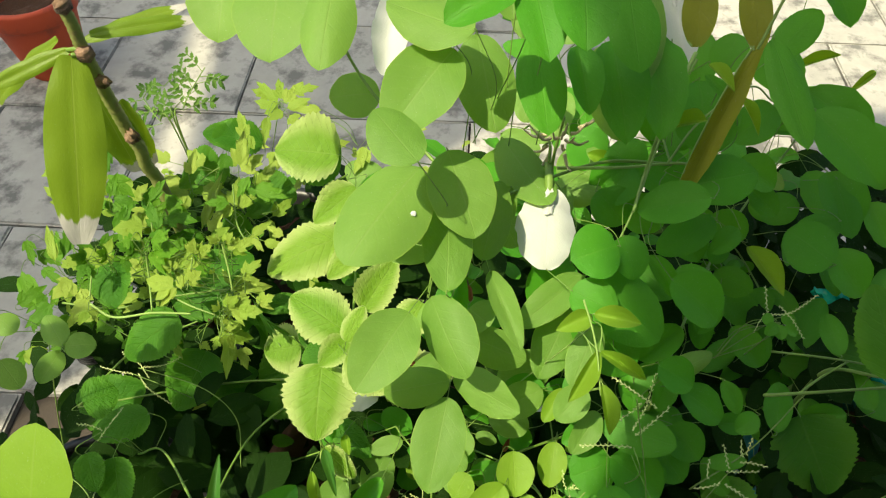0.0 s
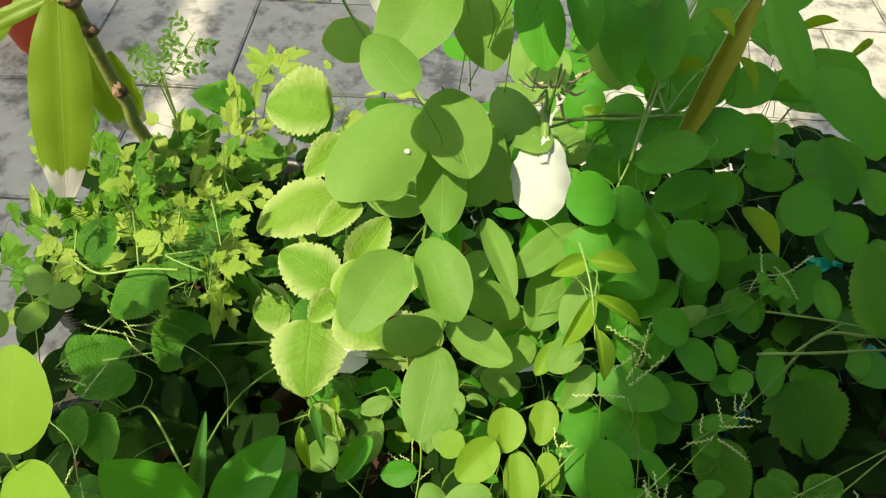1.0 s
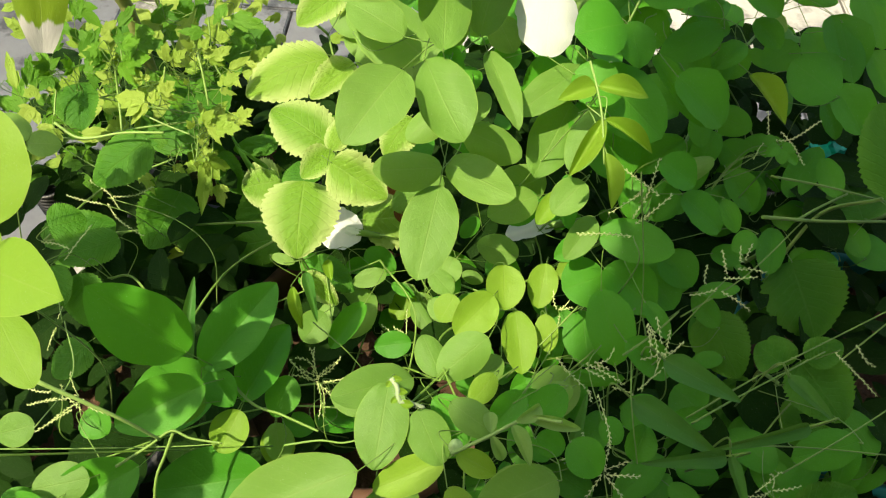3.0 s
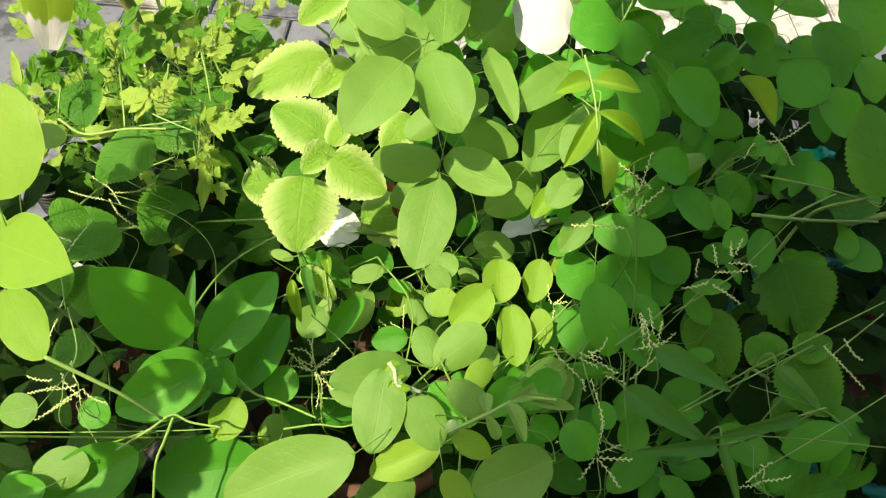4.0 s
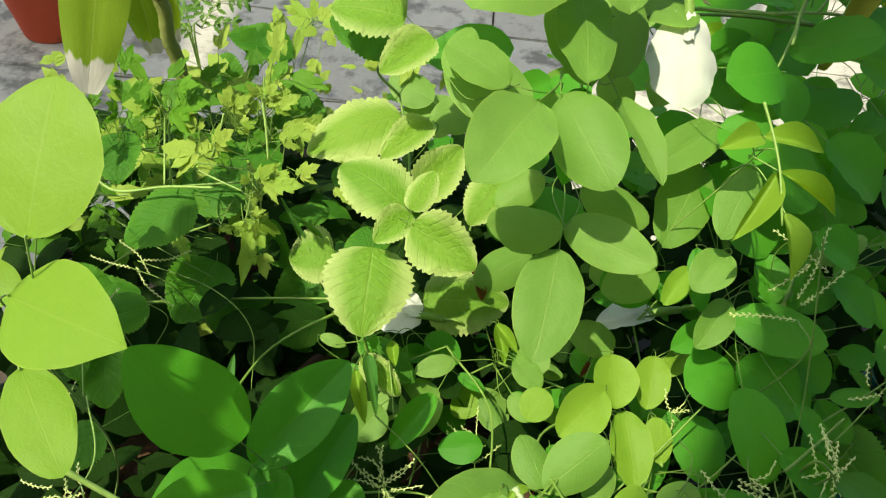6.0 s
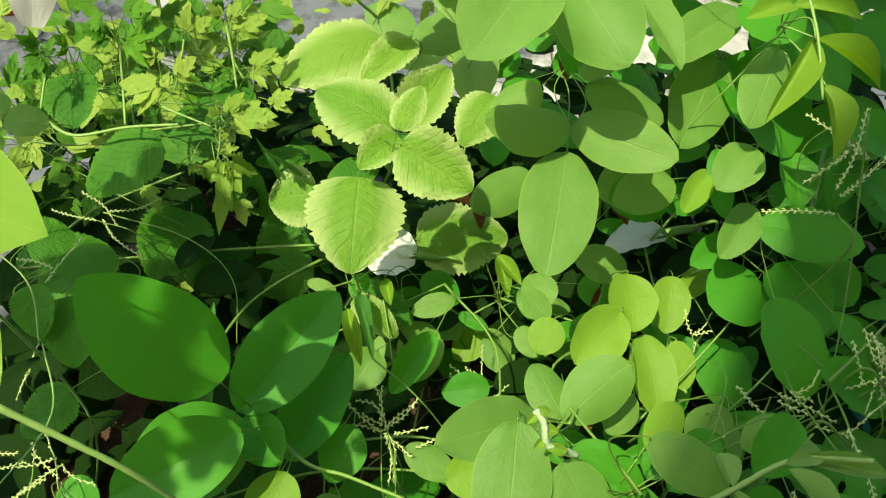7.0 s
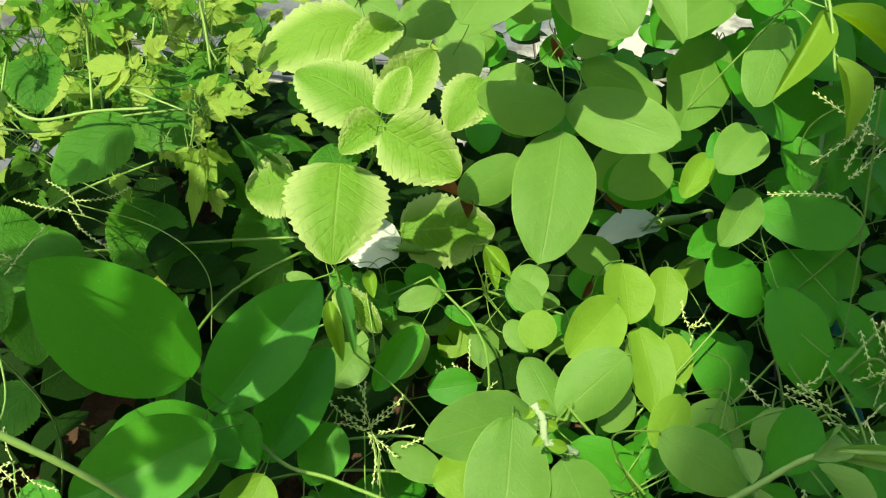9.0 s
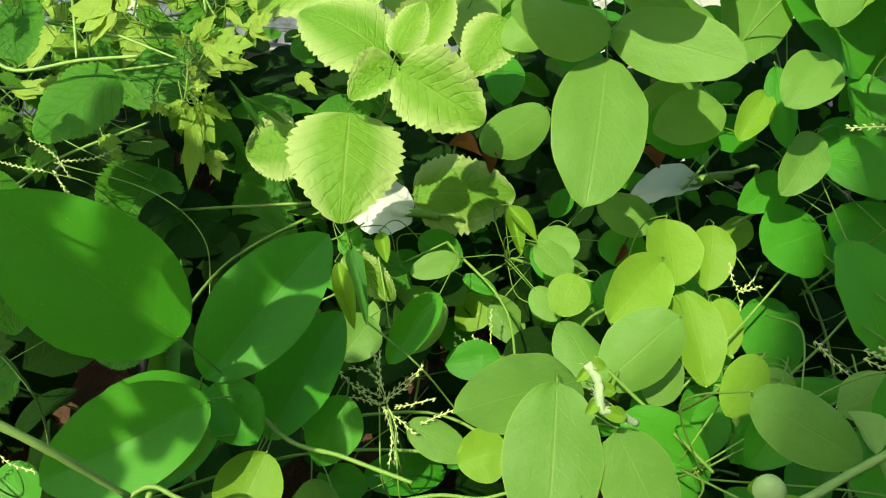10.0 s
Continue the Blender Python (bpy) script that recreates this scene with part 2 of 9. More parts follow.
def blade(profile, rows, cols, bow=0.10, cup=0.06, wave=0.0, fold=0.0, material=None, name="leaflet", phase=0.0, edge=None):
    """A unit leaf along +y from 0 to 1, its width 1 at the widest: profile(v) gives the half width's share, edge(v) an uneven margin."""
    bm = bmesh.new()
    uv = bm.loops.layers.uv.new("UVMap")
    grid = []
    for i in range(rows + 1):
        v = 0.35 * i / rows + 0.65 * (0.5 - 0.5 * math.cos(math.pi * i / rows))
        half = 0.5 * profile(v)
        line = []
        for j in range(cols + 1):
            s = 2 * j / cols - 1
            w = half
            if edge is not None:
                w = half * (1 + edge(v, s) * abs(s) ** 6)
            x = s * w
            z = -bow * (v - 0.35) ** 2 + cup * (s * half * 2) ** 2 + fold * abs(s) * half
            z += wave * 0.8 * abs(s) ** 2 * math.sin(v * 19 + phase + (1.6 if s > 0 else 0)) + 0.3 * wave * math.sin(v * 7 + s * 3 + phase)
            y = v
            line.append((bm.verts.new((x, y, z)), (0.5 + 0.5 * s, v)))
        grid.append(line)
    for i in range(rows):
        for j in range(cols):
            corner = (grid[i][j], grid[i][j + 1], grid[i + 1][j + 1], grid[i + 1][j])
            face = bm.faces.new([c[0] for c in corner])
            for loop, c in zip(face.loops, corner):
                loop[uv].uv = c[1]
    return mesh_from(bm, name, material)


def lobed_leaf(name, material, seed, spread=0.75):
    """A unit leaf of one long toothed middle lobe and two pairs of shorter side lobes."""
    bm = bmesh.new()
    uv = bm.loops.layers.uv.new("UVMap")
    rng = random.Random(seed)
    lobes = [(0.0, 0.0, 1.0, 0.19)]
    for s in (-1, 1):
        lobes.append((0.10 + rng.uniform(-0.04, 0.04), s * spread * 0.95, 0.48 + rng.uniform(-0.08, 0.08), 0.27))
        lobes.append((0.42 + rng.uniform(-0.05, 0.05), s * spread * 0.75, 0.38 + rng.uniform(-0.08, 0.06), 0.27))
    for at, turn, size, wide in lobes:
        c, q = math.cos(turn), math.sin(turn)
        rows = []
        lift = rng.uniform(-0.01, 0.02)
        for i in range(11):
            v = i / 10
            half = wide * size * max(0.03, math.sin(math.pi * v ** 0.85) ** 0.80) * (1 + 0.10 * math.sin(v * 17 + seed + at * 9))
            line = []
            for j in range(5):
                k = j / 2 - 1
                x, y = k * half, v * size
                z = lift + 0.12 * abs(k) * half - 0.16 * (at + y * c - 0.3) ** 2 + 0.012 * math.sin(v * 9 + k * 2 + seed)
                line.append((bm.verts.new((1.25 * (x * c + y * q), at + y * c - x * q, z)), (0.5 + 0.5 * k, v)))
            rows.append(line)
        for r0, r1 in zip(rows, rows[1:]):
            for j in range(4):
                quad = (r0[j], r0[j + 1], r1[j + 1], r1[j])
                face = bm.faces.new([p[0] for p in quad])
                for loop, p in zip(face.loops, quad):
                    loop[uv].uv = p[1]
    return mesh_from(bm, name, material)


def pea_profile(v):
    return max(0.02, math.sin(math.pi * min(1.0, v ** 0.93)) ** 0.53)


def ovate_profile(v):
    return max(0.02, math.sin(math.pi * min(1.0, v ** 0.90)) ** 0.62)


def pointed_profile(v):
    return max(0.02, math.sin(math.pi * min(1.0, v ** 0.78)) ** 0.85)


def slim_profile(v):
    return max(0.02, math.sin(math.pi * v ** 0.8) ** 0.8)


def mint_profile(v):
    return max(0.03, math.sin(math.pi * v ** 0.72) ** 0.58)


def mango_profile(v):
    return max(0.03, math.sin(math.pi * (0.04 + 0.93 * v) ** 0.95) ** 0.55)


def grass_profile(v):
    return max(0.02, min(1.0, v * 6) ** 0.5 * (1 - v) ** 0.6)


def petal_profile(v):
    return max(0.10, math.sin(math.pi * (0.05 + 0.935 * v) ** 1.08) ** 0.50)


def lobed_profile(v):
    body = math.sin(math.pi * min(1.0, v ** 0.85)) ** 0.8
    return max(0.03, body * (0.80 + 0.20 * math.cos((v - 0.36) * 2 * math.pi * 3.0)))


def crenate(n):
    return lambda v, s: 0.14 * abs(math.sin(v * math.pi * n + 0.4 * s)) - 0.05


def frilled(seed):
    return lambda v, s: 0.035 * math.sin(v * 17 + seed + s) + 0.022 * math.sin(v * 41 + 2 * seed)


def ragged(seed):
    return lambda v, s: 0.05 * math.sin(v * 23 + seed + s) + 0.03 * math.sin(v * 51 + 2 * seed)


SHAPES = {
    "P": [blade(pea_profile, 14, 8, b, c, w, f, PEA, "leaflet", p) for b, c, w, f, p in
          ((0.12, -0.08, 0.014, 0.06, 0), (0.22, -0.04, 0.020, 0.10, 2), (-0.08, -0.12, 0.016, 0.05, 4), (0.30, 0.02, 0.024, 0.12, 1), (0.08, -0.05, 0.024, 0.09, 5), (0.2, -0.14, 0.018, 0.05, 3))],
    "T": [blade(ovate_profile, 16, 8, b, c, w, f, PEA_SHADE, "leaflet", p) for b, c, w, f, p in
          ((0.15, -0.06, 0.014, 0.26, 0), (0.10, -0.03, 0.016, 0.28, 2))],
    "U": [blade(pea_profile, 10, 6, b, c, w, f, PEA_SHADE, "leaflet", p) for b, c, w, f, p in
          ((0.12, -0.08, 0.014, 0.12, 0), (0.22, -0.04, 0.020, 0.20, 2), (0.30, 0.02, 0.024, 0.24, 1))],
    "Q": [blade(pea_profile, 14, 8, b, c, w, f, PEA_PALE, "leaflet", p) for b, c, w, f, p in
          ((0.10, -0.03, 0.012, 0.05, 0), (0.20, 0.03, 0.02, 0.10, 2), (0.05, 0.08, 0.02, 0.10, 5))],
    "O": [blade(pointed_profile, 16, 8, 0.12, -0.02, 0.012, 0.10, PEA_PALE, "leaflet", 2)],
    "V": [blade(slim_profile, 12, 8, 0.25, 0.1, 0.01, 0.35, PEA_PALE, "leaflet", 1)],
    "K": [blade(ovate_profile, 12, 8, 0.20, 0.2, 0.012, 0.30, SILKY, "leaflet", 1)],
    "M": [blade(mint_profile, 45, 10, b, c, w, f, MINT, "mint_leaf", p, crenate(n)) for b, c, w, f, p, n in
          ((0.35, -0.10, 0.018, 0.06, 0, 15), (0.15, 0.10, 0.022, 0.10, 2, 13), (0.5, -0.05, 0.02, 0.0, 4, 14), (0.25, 0.16, 0.02, 0.12, 3, 12))],
    "S": [blade(mint_profile, 45, 10, b, c, w, f, MINT_OLD_SHADE, "mint_leaf", p, crenate(n)) for b, c, w, f, p, n in
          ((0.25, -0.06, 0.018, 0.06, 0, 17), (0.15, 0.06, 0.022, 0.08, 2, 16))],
    "B": [lobed_leaf("vine_leaflet", VINE, 1), lobed_leaf("vine_leaflet", VINE, 4, 0.6), lobed_leaf("vine_leaflet", VINE, 8, 0.9)],
    "J": [lobed_leaf("vine_leaflet", VINE_OLD, 2), lobed_leaf("vine_leaflet", VINE_OLD, 5, 0.65), lobed_leaf("vine_leaflet", VINE_OLD, 9, 0.85)],
    "E": [blade(lobed_profile, 12, 6, 0.2, 0.05, 0.02, 0.15, FERN, "frond_leaflet", 1)],
    "G": [blade(mango_profile, 22, 8, 0.15, -0.06, 0.012, 0.10, MANGO, "mango_leaf", 1)],
    "H": [blade(grass_profile, 14, 4, 0.35, 0.0, 0.01, 0.3, GRASS, "grass_blade", 1)],
    "D": [blade(mango_profile, 20, 6, 0.06, 0.02, 0.018, 0.02, POD, "seed_pod", 2)],
    "X": [blade(slim_profile, 10, 6, 0.6, 0.5, 0.06, 0.5, DRY_LEAF, "dry_leaf", 1)],
    "W": [blade(petal_profile, 24, 12, b, c, 0.035, 0.10, PETAL, "petal", p, frilled(p)) for b, c, p in ((0.25, -0.18, 0), (0.5, 0.35, 2), (0.3, 0.15, 4))],
}
COUNT = {}


def leaf(parent, kind, base, tip, width, normal, name="", label="", variant=None):
    """One leaf of a plant, from base to tip, of that width, facing along normal."""
    base, tip, normal = Vector(base), Vector(tip), Vector(normal)
    axis = tip - base
    size = axis.length
    axis.normalize()
    side = axis.cross(normal).normalized()
    face = side.cross(axis).normalized()
    n = COUNT[kind] = COUNT.get(kind, 0) + 1
    shapes = SHAPES[kind]
    me = shapes[(n * 7 // 3) % len(shapes) if variant is None else variant]
    ob = part(name or me.name.split(".")[0], me, None, parent, label)
    m = Matrix((side * width, axis * size, face * size)).transposed().to_4x4()
    m.translation = base
    ob.matrix_basis = m
    return under(ob, parent)


def spline(points, steps=8):
    """A smooth line through the points."""
    p = [Vector(q) for q in points]
    if len(p) < 3:
        return [p[0].lerp(p[-1], i / steps) for i in range(steps + 1)]
    ext = [2 * p[0] - p[1], *p, 2 * p[-1] - p[-2]]
    out = []
    for i in range(1, len(ext) - 2):
        a, b, c, d = ext[i - 1:i + 3]
        for s in range(steps):
            t = s / steps
            out.append(0.5 * ((2 * b) + (c - a) * t + (2 * a - 5 * b + 4 * c - d) * t * t + (3 * b - a - 3 * c + d) * t ** 3))
    return out + [p[-1]]


def tube(points, r0, r1=None, sides=6, steps=8, bm=None, wobble=0.0, smooth=True):
    """A round stem along the points, tapering from r0 to r1."""
    bm = bm or bmesh.new()
    r1 = r0 if r1 is None else r1
    line = spline(points, steps) if smooth else [Vector(q) for q in points]
    rings = []
    for i, p in enumerate(line):
        d = (line[min(i + 1, len(line) - 1)] - line[max(i - 1, 0)]).normalized()
        x = d.orthogonal().normalized()
        y = d.cross(x)
        f = i / (len(line) - 1)
        r = (r0 + (r1 - r0) * f) * (1 + wobble * math.sin(i * 2.3))
        rings.append([bm.verts.new(p + (x * math.cos(a) + y * math.sin(a)) * r) for a in (2 * math.pi * k / sides for k in range(sides))])
    for a, b in zip(rings, rings[1:]):
        # the start of each ring may turn: join nearest corners
        shift = min(range(sides), key=lambda s: (a[0].co - b[s].co).length)
        for k in range(sides):
            bm.faces.new((a[k], a[(k + 1) % sides], b[(k + 1 + shift) % sides], b[(k + shift) % sides]))
    bm.faces.new(rings[0][::-1])
    bm.faces.new(rings[-1])
    return bm


def stem(parent, points, r0, r1=None, name="stem", material=None, label="", wobble=0.05):
    return under(part(name, tube(points, r0, r1, wobble=wobble), material or STEM, parent, label), parent)


def lathe(profile, sides=40, squash=0.0, seed=0.0):
    """A vessel turned from (radius, height) pairs, slightly out of round."""
    bm = bmesh.new()
    rings = []
    for r, z in profile:
        rings.append([bm.verts.new((r * (1 + squash * math.sin(2 * a + seed)) * math.cos(a), r * math.sin(a), z)) for a in (2 * math.pi * k / sides for k in range(sides))])
    for a, b in zip(rings, rings[1:]):
        for k in range(sides):
            bm.faces.new((a[k], a[(k + 1) % sides], b[(k + 1) % sides], b[k]))
    bm.faces.new(rings[0][::-1])
    bm.faces.new(rings[-1])
    return bm


def pot(place, radius, height, material, label, rim=0.012, ribs=0):
    ob = thing("plant_pot", place, label, "pot", "pots under the plants")
    wall = 0.008
    prof = [(radius * 0.70, 0.0), (radius * 0.72, 0.004)]
    n = 14
    for i in range(n + 1):
        f = i / n
        r = radius * (0.72 + 0.24 * f)
        if ribs:
            r += 0.004 * math.sin(f * ribs * 2 * math.pi)
        prof.append((r, 0.006 + (height - 0.05) * f))
    prof += [(radius + 0.002, height - 0.040), (radius + rim * 0.4, height - 0.036), (radius + rim * 0.5, height - 0.006), (radius + rim * 0.3, height),
             (radius - wall * 0.5, height), (radius - wall, height - 0.006), (radius * 0.9, height - 0.06), (radius * 0.85, height - 0.075)]
    part("body", lathe(prof, 44, 0.012, radius * 50), material, ob)
    bm = bmesh.new()
    rows, sides = 9, 30
    rings = []
    for i in range(1, rows + 1):
        r = radius * 0.95 * i / rows
        rings.append([bm.verts.new((r * math.cos(a), r * math.sin(a), height - 0.035 + 0.012 * noise.noise((r * 40 * math.cos(a), r * 40 * math.sin(a), height * 9)))) for a in (2 * math.pi * k / sides for k in range(sides))])
    mid = bm.verts.new((0, 0, height - 0.03))
    for k in range(sides):
        bm.faces.new((mid, rings[0][k], rings[0][(k + 1) % sides]))
        for a, b in zip(rings, rings[1:]):
            bm.faces.new((a[k], b[k], b[(k + 1) % sides], a[(k + 1) % sides]))
    part("soil", bm, SOIL, ob, "dark crumbly potting soil")
    return ob


# ---------------------------------------------------------------- the setting
def build_ground():
    bm = bmesh.new()
    for x, y in ((-60, -60), (60, -60), (60, 60), (-60, 60)):
        bm.verts.new((x, y, -0.012))
    bm.faces.new(bm.verts)
    ground = new("ground", mesh_from(bm, "ground", GROUT))
    return tagged(ground, "dark bare earth under and around the paving", "ground", kind="structure")


def build_wall(name, outline, y0, y1, label):
    """A plastered wall panel: an outline of (x, z) corners, given thickness from y0 to y1."""
    bm = bmesh.new()
    front = [bm.verts.new((x, y0, z)) for x, z in outline]
    back = [bm.verts.new((x, y1, z)) for x, z in outline]
    bm.faces.new(front)
    bm.faces.new(back[::-1])
    n = len(outline)
    for i in range(n):
        bm.faces.new((front[i], back[i], back[(i + 1) % n], front[(i + 1) % n]))
    bmesh.ops.recalc_face_normals(bm, faces=bm.faces[:])
    bmesh.ops.bevel(bm, geom=bm.edges[:], offset=0.008, segments=2, affect="EDGES")
    me = mesh_from(bm, name, PLASTER)
    for p in me.polygons:
        p.use_smooth = False
    return tagged(new(name, me), label, "wall", kind="structure")


build_ground()
# unseen panels added behind the viewer to block sun: one has a slanted slit that lets a strip of sun onto the paving,
# the other's stepped edge shades half of the plants
build_wall("wall_south_1", [(-5.0, 0.0), (-1.7, 0.0), (-1.7, 7.0), (-3.215, 7.0), (-1.985, 3.9), (-2.035, 3.9), (-3.275, 7.0), (-5.0, 7.0)], -0.51, -0.49,
           "tall rough grey plaster panel with a slit, added unseen behind the viewer")
build_wall("wall_south_2", [(-0.625, 0.0), (2.0, 0.0), (2.0, 4.8), (-1.060, 4.8), (-0.925, 3.30), (-0.865, 3.12), (-0.820, 3.04), (-0.785, 2.96), (-0.770, 2.87), (-0.745, 2.79), (-0.710, 2.72),
                            (-0.690, 2.66), (-0.680, 2.57), (-0.670, 2.48), (-0.655, 2.40), (-0.650, 2.31), (-0.640, 2.26), (-0.630, 2.20)],
           -0.51, -0.49, "tall rough grey plaster panel with a ragged edge, added unseen behind the viewer")


# ---------------------------------------------------------------- pots
CLAY_POT = (-0.046, 0.229)
RIGHT_POT = (0.404, 0.235)
LEFT_POT = (-0.315, 0.193)
MINT_POT = (-0.201, 0.518)
pot((*CLAY_POT, 0.0), 0.125, 0.29, CLAY, "weathered brown clay pot full of dark soil")
pot((*RIGHT_POT, 0.0), 0.12, 0.28, TEAL_PLASTIC, "teal plastic plant pot among the leaves")
pot((*LEFT_POT, 0.0), 0.11, 0.27, BLACK_PLASTIC, "black ribbed plastic plant pot in shade", ribs=7)
pot((*MINT_POT, 0.0), 0.12, 0.27, BLACK_PLASTIC, "black plastic plant pot under the borage", ribs=5)


# ---------------------------------------------------------------- plants
def grow(name, pot_place, pot_top, label, leaves, clusters, material=None, group="", petiole=0.00032, stem_radius=0.0012, seed=0, under_leaves=0, reach=0.06):
    """A plant: stems climb from the pot to the clusters of its leaves, each leaf hangs on a stalk of its own."""
    rng = random.Random(seed)
    ob = thing(name, (*pot_place[:2], pot_top), label, name.split("_")[-1] if "vine" not in name else "vine", group)
    bases = [Vector(l[1]) for l in leaves]
    centres = rng.sample(bases, min(clusters, len(bases)))
    for _ in range(8):
        sets = [[] for _ in centres]
        for b in bases:
            sets[min(range(len(centres)), key=lambda i: (centres[i] - b).length)].append(b)
        centres = [sum(s, Vector()) / len(s) if s else c for s, c in zip(sets, centres)]
    lines = []
    root = Vector((*pot_place[:2], pot_top))
    order = sorted(range(len(centres)), key=lambda i: centres[i].z)
    lines = [None] * len(centres)
    for n, i in enumerate(order):
        foot = root + Vector((rng.uniform(-0.03, 0.03), rng.uniform(-0.03, 0.03), -0.03))
        end = centres[i] + Vector((rng.uniform(-0.01, 0.01), 0.014, -0.020))
        lower = [lines[j][-5] for j in order[:n] if (lines[j][-5] - end).length < (foot - end).length * 0.7 and lines[j][-5].z < end.z + 0.02]
        if lower:
            foot = min(lower, key=lambda p: (p - end).length)
        mid = foot.lerp(end, 0.55) + Vector((rng.uniform(-0.02, 0.02), rng.uniform(0.01, 0.03), -0.01))
        pts = [foot, mid, end, end + (end - mid) * 0.12]
        lines[i] = spline(pts, 8)
        stem(ob, pts, stem_radius, stem_radius * 0.6, material=material)
    for kind, base, tip, width, normal in leaves:
        blade_ob = leaf(ob, kind, base, tip, width, normal)
        b, t = Vector(base), Vector(tip)
        line = lines[min(range(len(centres)), key=lambda i: (centres[i] - b).length)]
        at = min(line[4:], key=lambda p: (p - b).length + 0.6 * max(0.0, p.z - b.z))
        if (at - b).length > reach:
            at = b + (at - b).normalized() * reach * 0.8 + Vector((0, 0.01, -0.02)) * reach / 0.06
        out = (b - t).normalized() * min(0.012, (at - b).length * 0.4)
        behind = Vector(normal).normalized() * 0.006
        stalk = stem(ob, [at - behind * 2, at.lerp(b, 0.6) + out - behind, b + out * 0.12 - behind * 0.1, b + (t - b) * 0.02], petiole, petiole * 0.8, "leaf_stalk", material)
        blade_ob.parent, blade_ob.matrix_parent_inverse = stalk, Matrix()
    for _ in range(under_leaves):
        kind, base, tip, width, normal = rng.choice(leaves)
        b = Vector(base) + Vector((rng.gauss(0, 0.04), 0, 0)) + Vector((0, 0.62, -0.78)) * rng.uniform(0.09, 0.19) + Vector((0, 0.78, 0.62)) * rng.gauss(0, 0.03)
        if b.z < 0.2 or (b - root).xy.length < 0.07 and b.z < 0.45:
            continue
        a, size = rng.uniform(0, 6.28), (Vector(tip) - Vector(base)).length * rng.uniform(0.6, 0.95)
        size = max(0.02, min(0.055, size))
        t = b + Vector((math.cos(a), math.sin(a), rng.uniform(-0.5, 0.2))).normalized() * size
        # inner leaves take the copies that have shade in their colour
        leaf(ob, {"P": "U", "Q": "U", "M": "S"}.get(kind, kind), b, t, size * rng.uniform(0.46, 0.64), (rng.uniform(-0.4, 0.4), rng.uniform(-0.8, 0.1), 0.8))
    return ob


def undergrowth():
    """Crowded leaves between and under the plants, coloured as dark as the shade there."""
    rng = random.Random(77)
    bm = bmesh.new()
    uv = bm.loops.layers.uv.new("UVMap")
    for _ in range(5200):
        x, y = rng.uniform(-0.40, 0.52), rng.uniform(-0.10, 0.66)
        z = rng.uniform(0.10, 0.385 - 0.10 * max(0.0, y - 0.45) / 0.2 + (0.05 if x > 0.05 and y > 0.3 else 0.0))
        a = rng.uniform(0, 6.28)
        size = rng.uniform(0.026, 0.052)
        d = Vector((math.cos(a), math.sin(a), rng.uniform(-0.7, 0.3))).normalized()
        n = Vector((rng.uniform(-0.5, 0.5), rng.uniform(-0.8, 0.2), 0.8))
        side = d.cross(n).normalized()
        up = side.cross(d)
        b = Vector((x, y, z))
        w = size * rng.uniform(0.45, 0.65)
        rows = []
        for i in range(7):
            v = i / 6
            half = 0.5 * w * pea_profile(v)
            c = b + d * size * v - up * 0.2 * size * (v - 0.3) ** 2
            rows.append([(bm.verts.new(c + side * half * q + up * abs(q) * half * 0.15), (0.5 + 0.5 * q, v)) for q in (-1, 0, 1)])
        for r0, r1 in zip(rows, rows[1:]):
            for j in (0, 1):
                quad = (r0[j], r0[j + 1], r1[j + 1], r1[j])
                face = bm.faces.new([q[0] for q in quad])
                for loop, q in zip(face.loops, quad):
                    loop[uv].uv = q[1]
    ob = new("undergrowth", mesh_from(bm, "undergrowth", GAP_SHADE))
    return tagged(ob, "crowded leaves under the plants, coloured dark as deep shade", "foliage", kind="stuff")


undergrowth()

sprays_a = []
sprays_a.append(("P", (0.003, 0.204, 0.563), (-0.034, 0.190, 0.574), 0.0234, (0.37, -0.33, 0.87)))
sprays_a.append(("P", (0.006, 0.212, 0.558), (0.041, 0.182, 0.566), 0.0242, (-0.55, -0.47, 0.69)))
sprays_a.append(("P", (0.002, 0.197, 0.557), (-0.009, 0.147, 0.539), 0.0312, (0.02, -0.34, 0.94)))
sprays_a.append(("P", (-0.018, 0.210, 0.626), (-0.043, 0.168, 0.621), 0.0319, (0.17, -0.23, 0.96)))
sprays_a.append(("P", (-0.008, 0.222, 0.622), (0.010, 0.180, 0.610), 0.0307, (-0.50, -0.43, 0.75)))
sprays_a.append(("P", (-0.007, 0.304, 0.554), (-0.053, 0.337, 0.572), 0.0455, (0.05, -0.42, 0.91)))
sprays_a.append(("P", (0.001, 0.219, 0.630), (0.002, 0.278, 0.646), 0.0275, (0.16, -0.26, 0.95)))
sprays_a.append(("P", (0.021, 0.254, 0.612), (0.033, 0.299, 0.632), 0.0244, (0.11, -0.43, 0.90)))
sprays_a.append(("P", (0.026, 0.255, 0.602), (0.042, 0.208, 0.594), 0.0149, (-0.06, -0.19, 0.98)))
sprays_a.append(("P", (0.015, 0.235, 0.562), (0.050, 0.223, 0.554), 0.0252, (0.09, -0.37, 0.92)))
sprays_a.append(("P", (0.085, 0.265, 0.585), (0.043, 0.231, 0.580), 0.0211, (0.12, -0.29, 0.95)))
sprays_a.append(("P", (0.081, 0.260, 0.562), (0.057, 0.215, 0.546), 0.0290, (0.11, -0.40, 0.91)))
sprays_a.append(("P", (0.087, 0.226, 0.589), (0.071, 0.195, 0.573), 0.0195, (-0.07, -0.45, 0.89)))
sprays_a.append(("U", (0.085, 0.262, 0.561), (0.118, 0.224, 0.537), 0.0459, (0.12, -0.45, 0.88)))
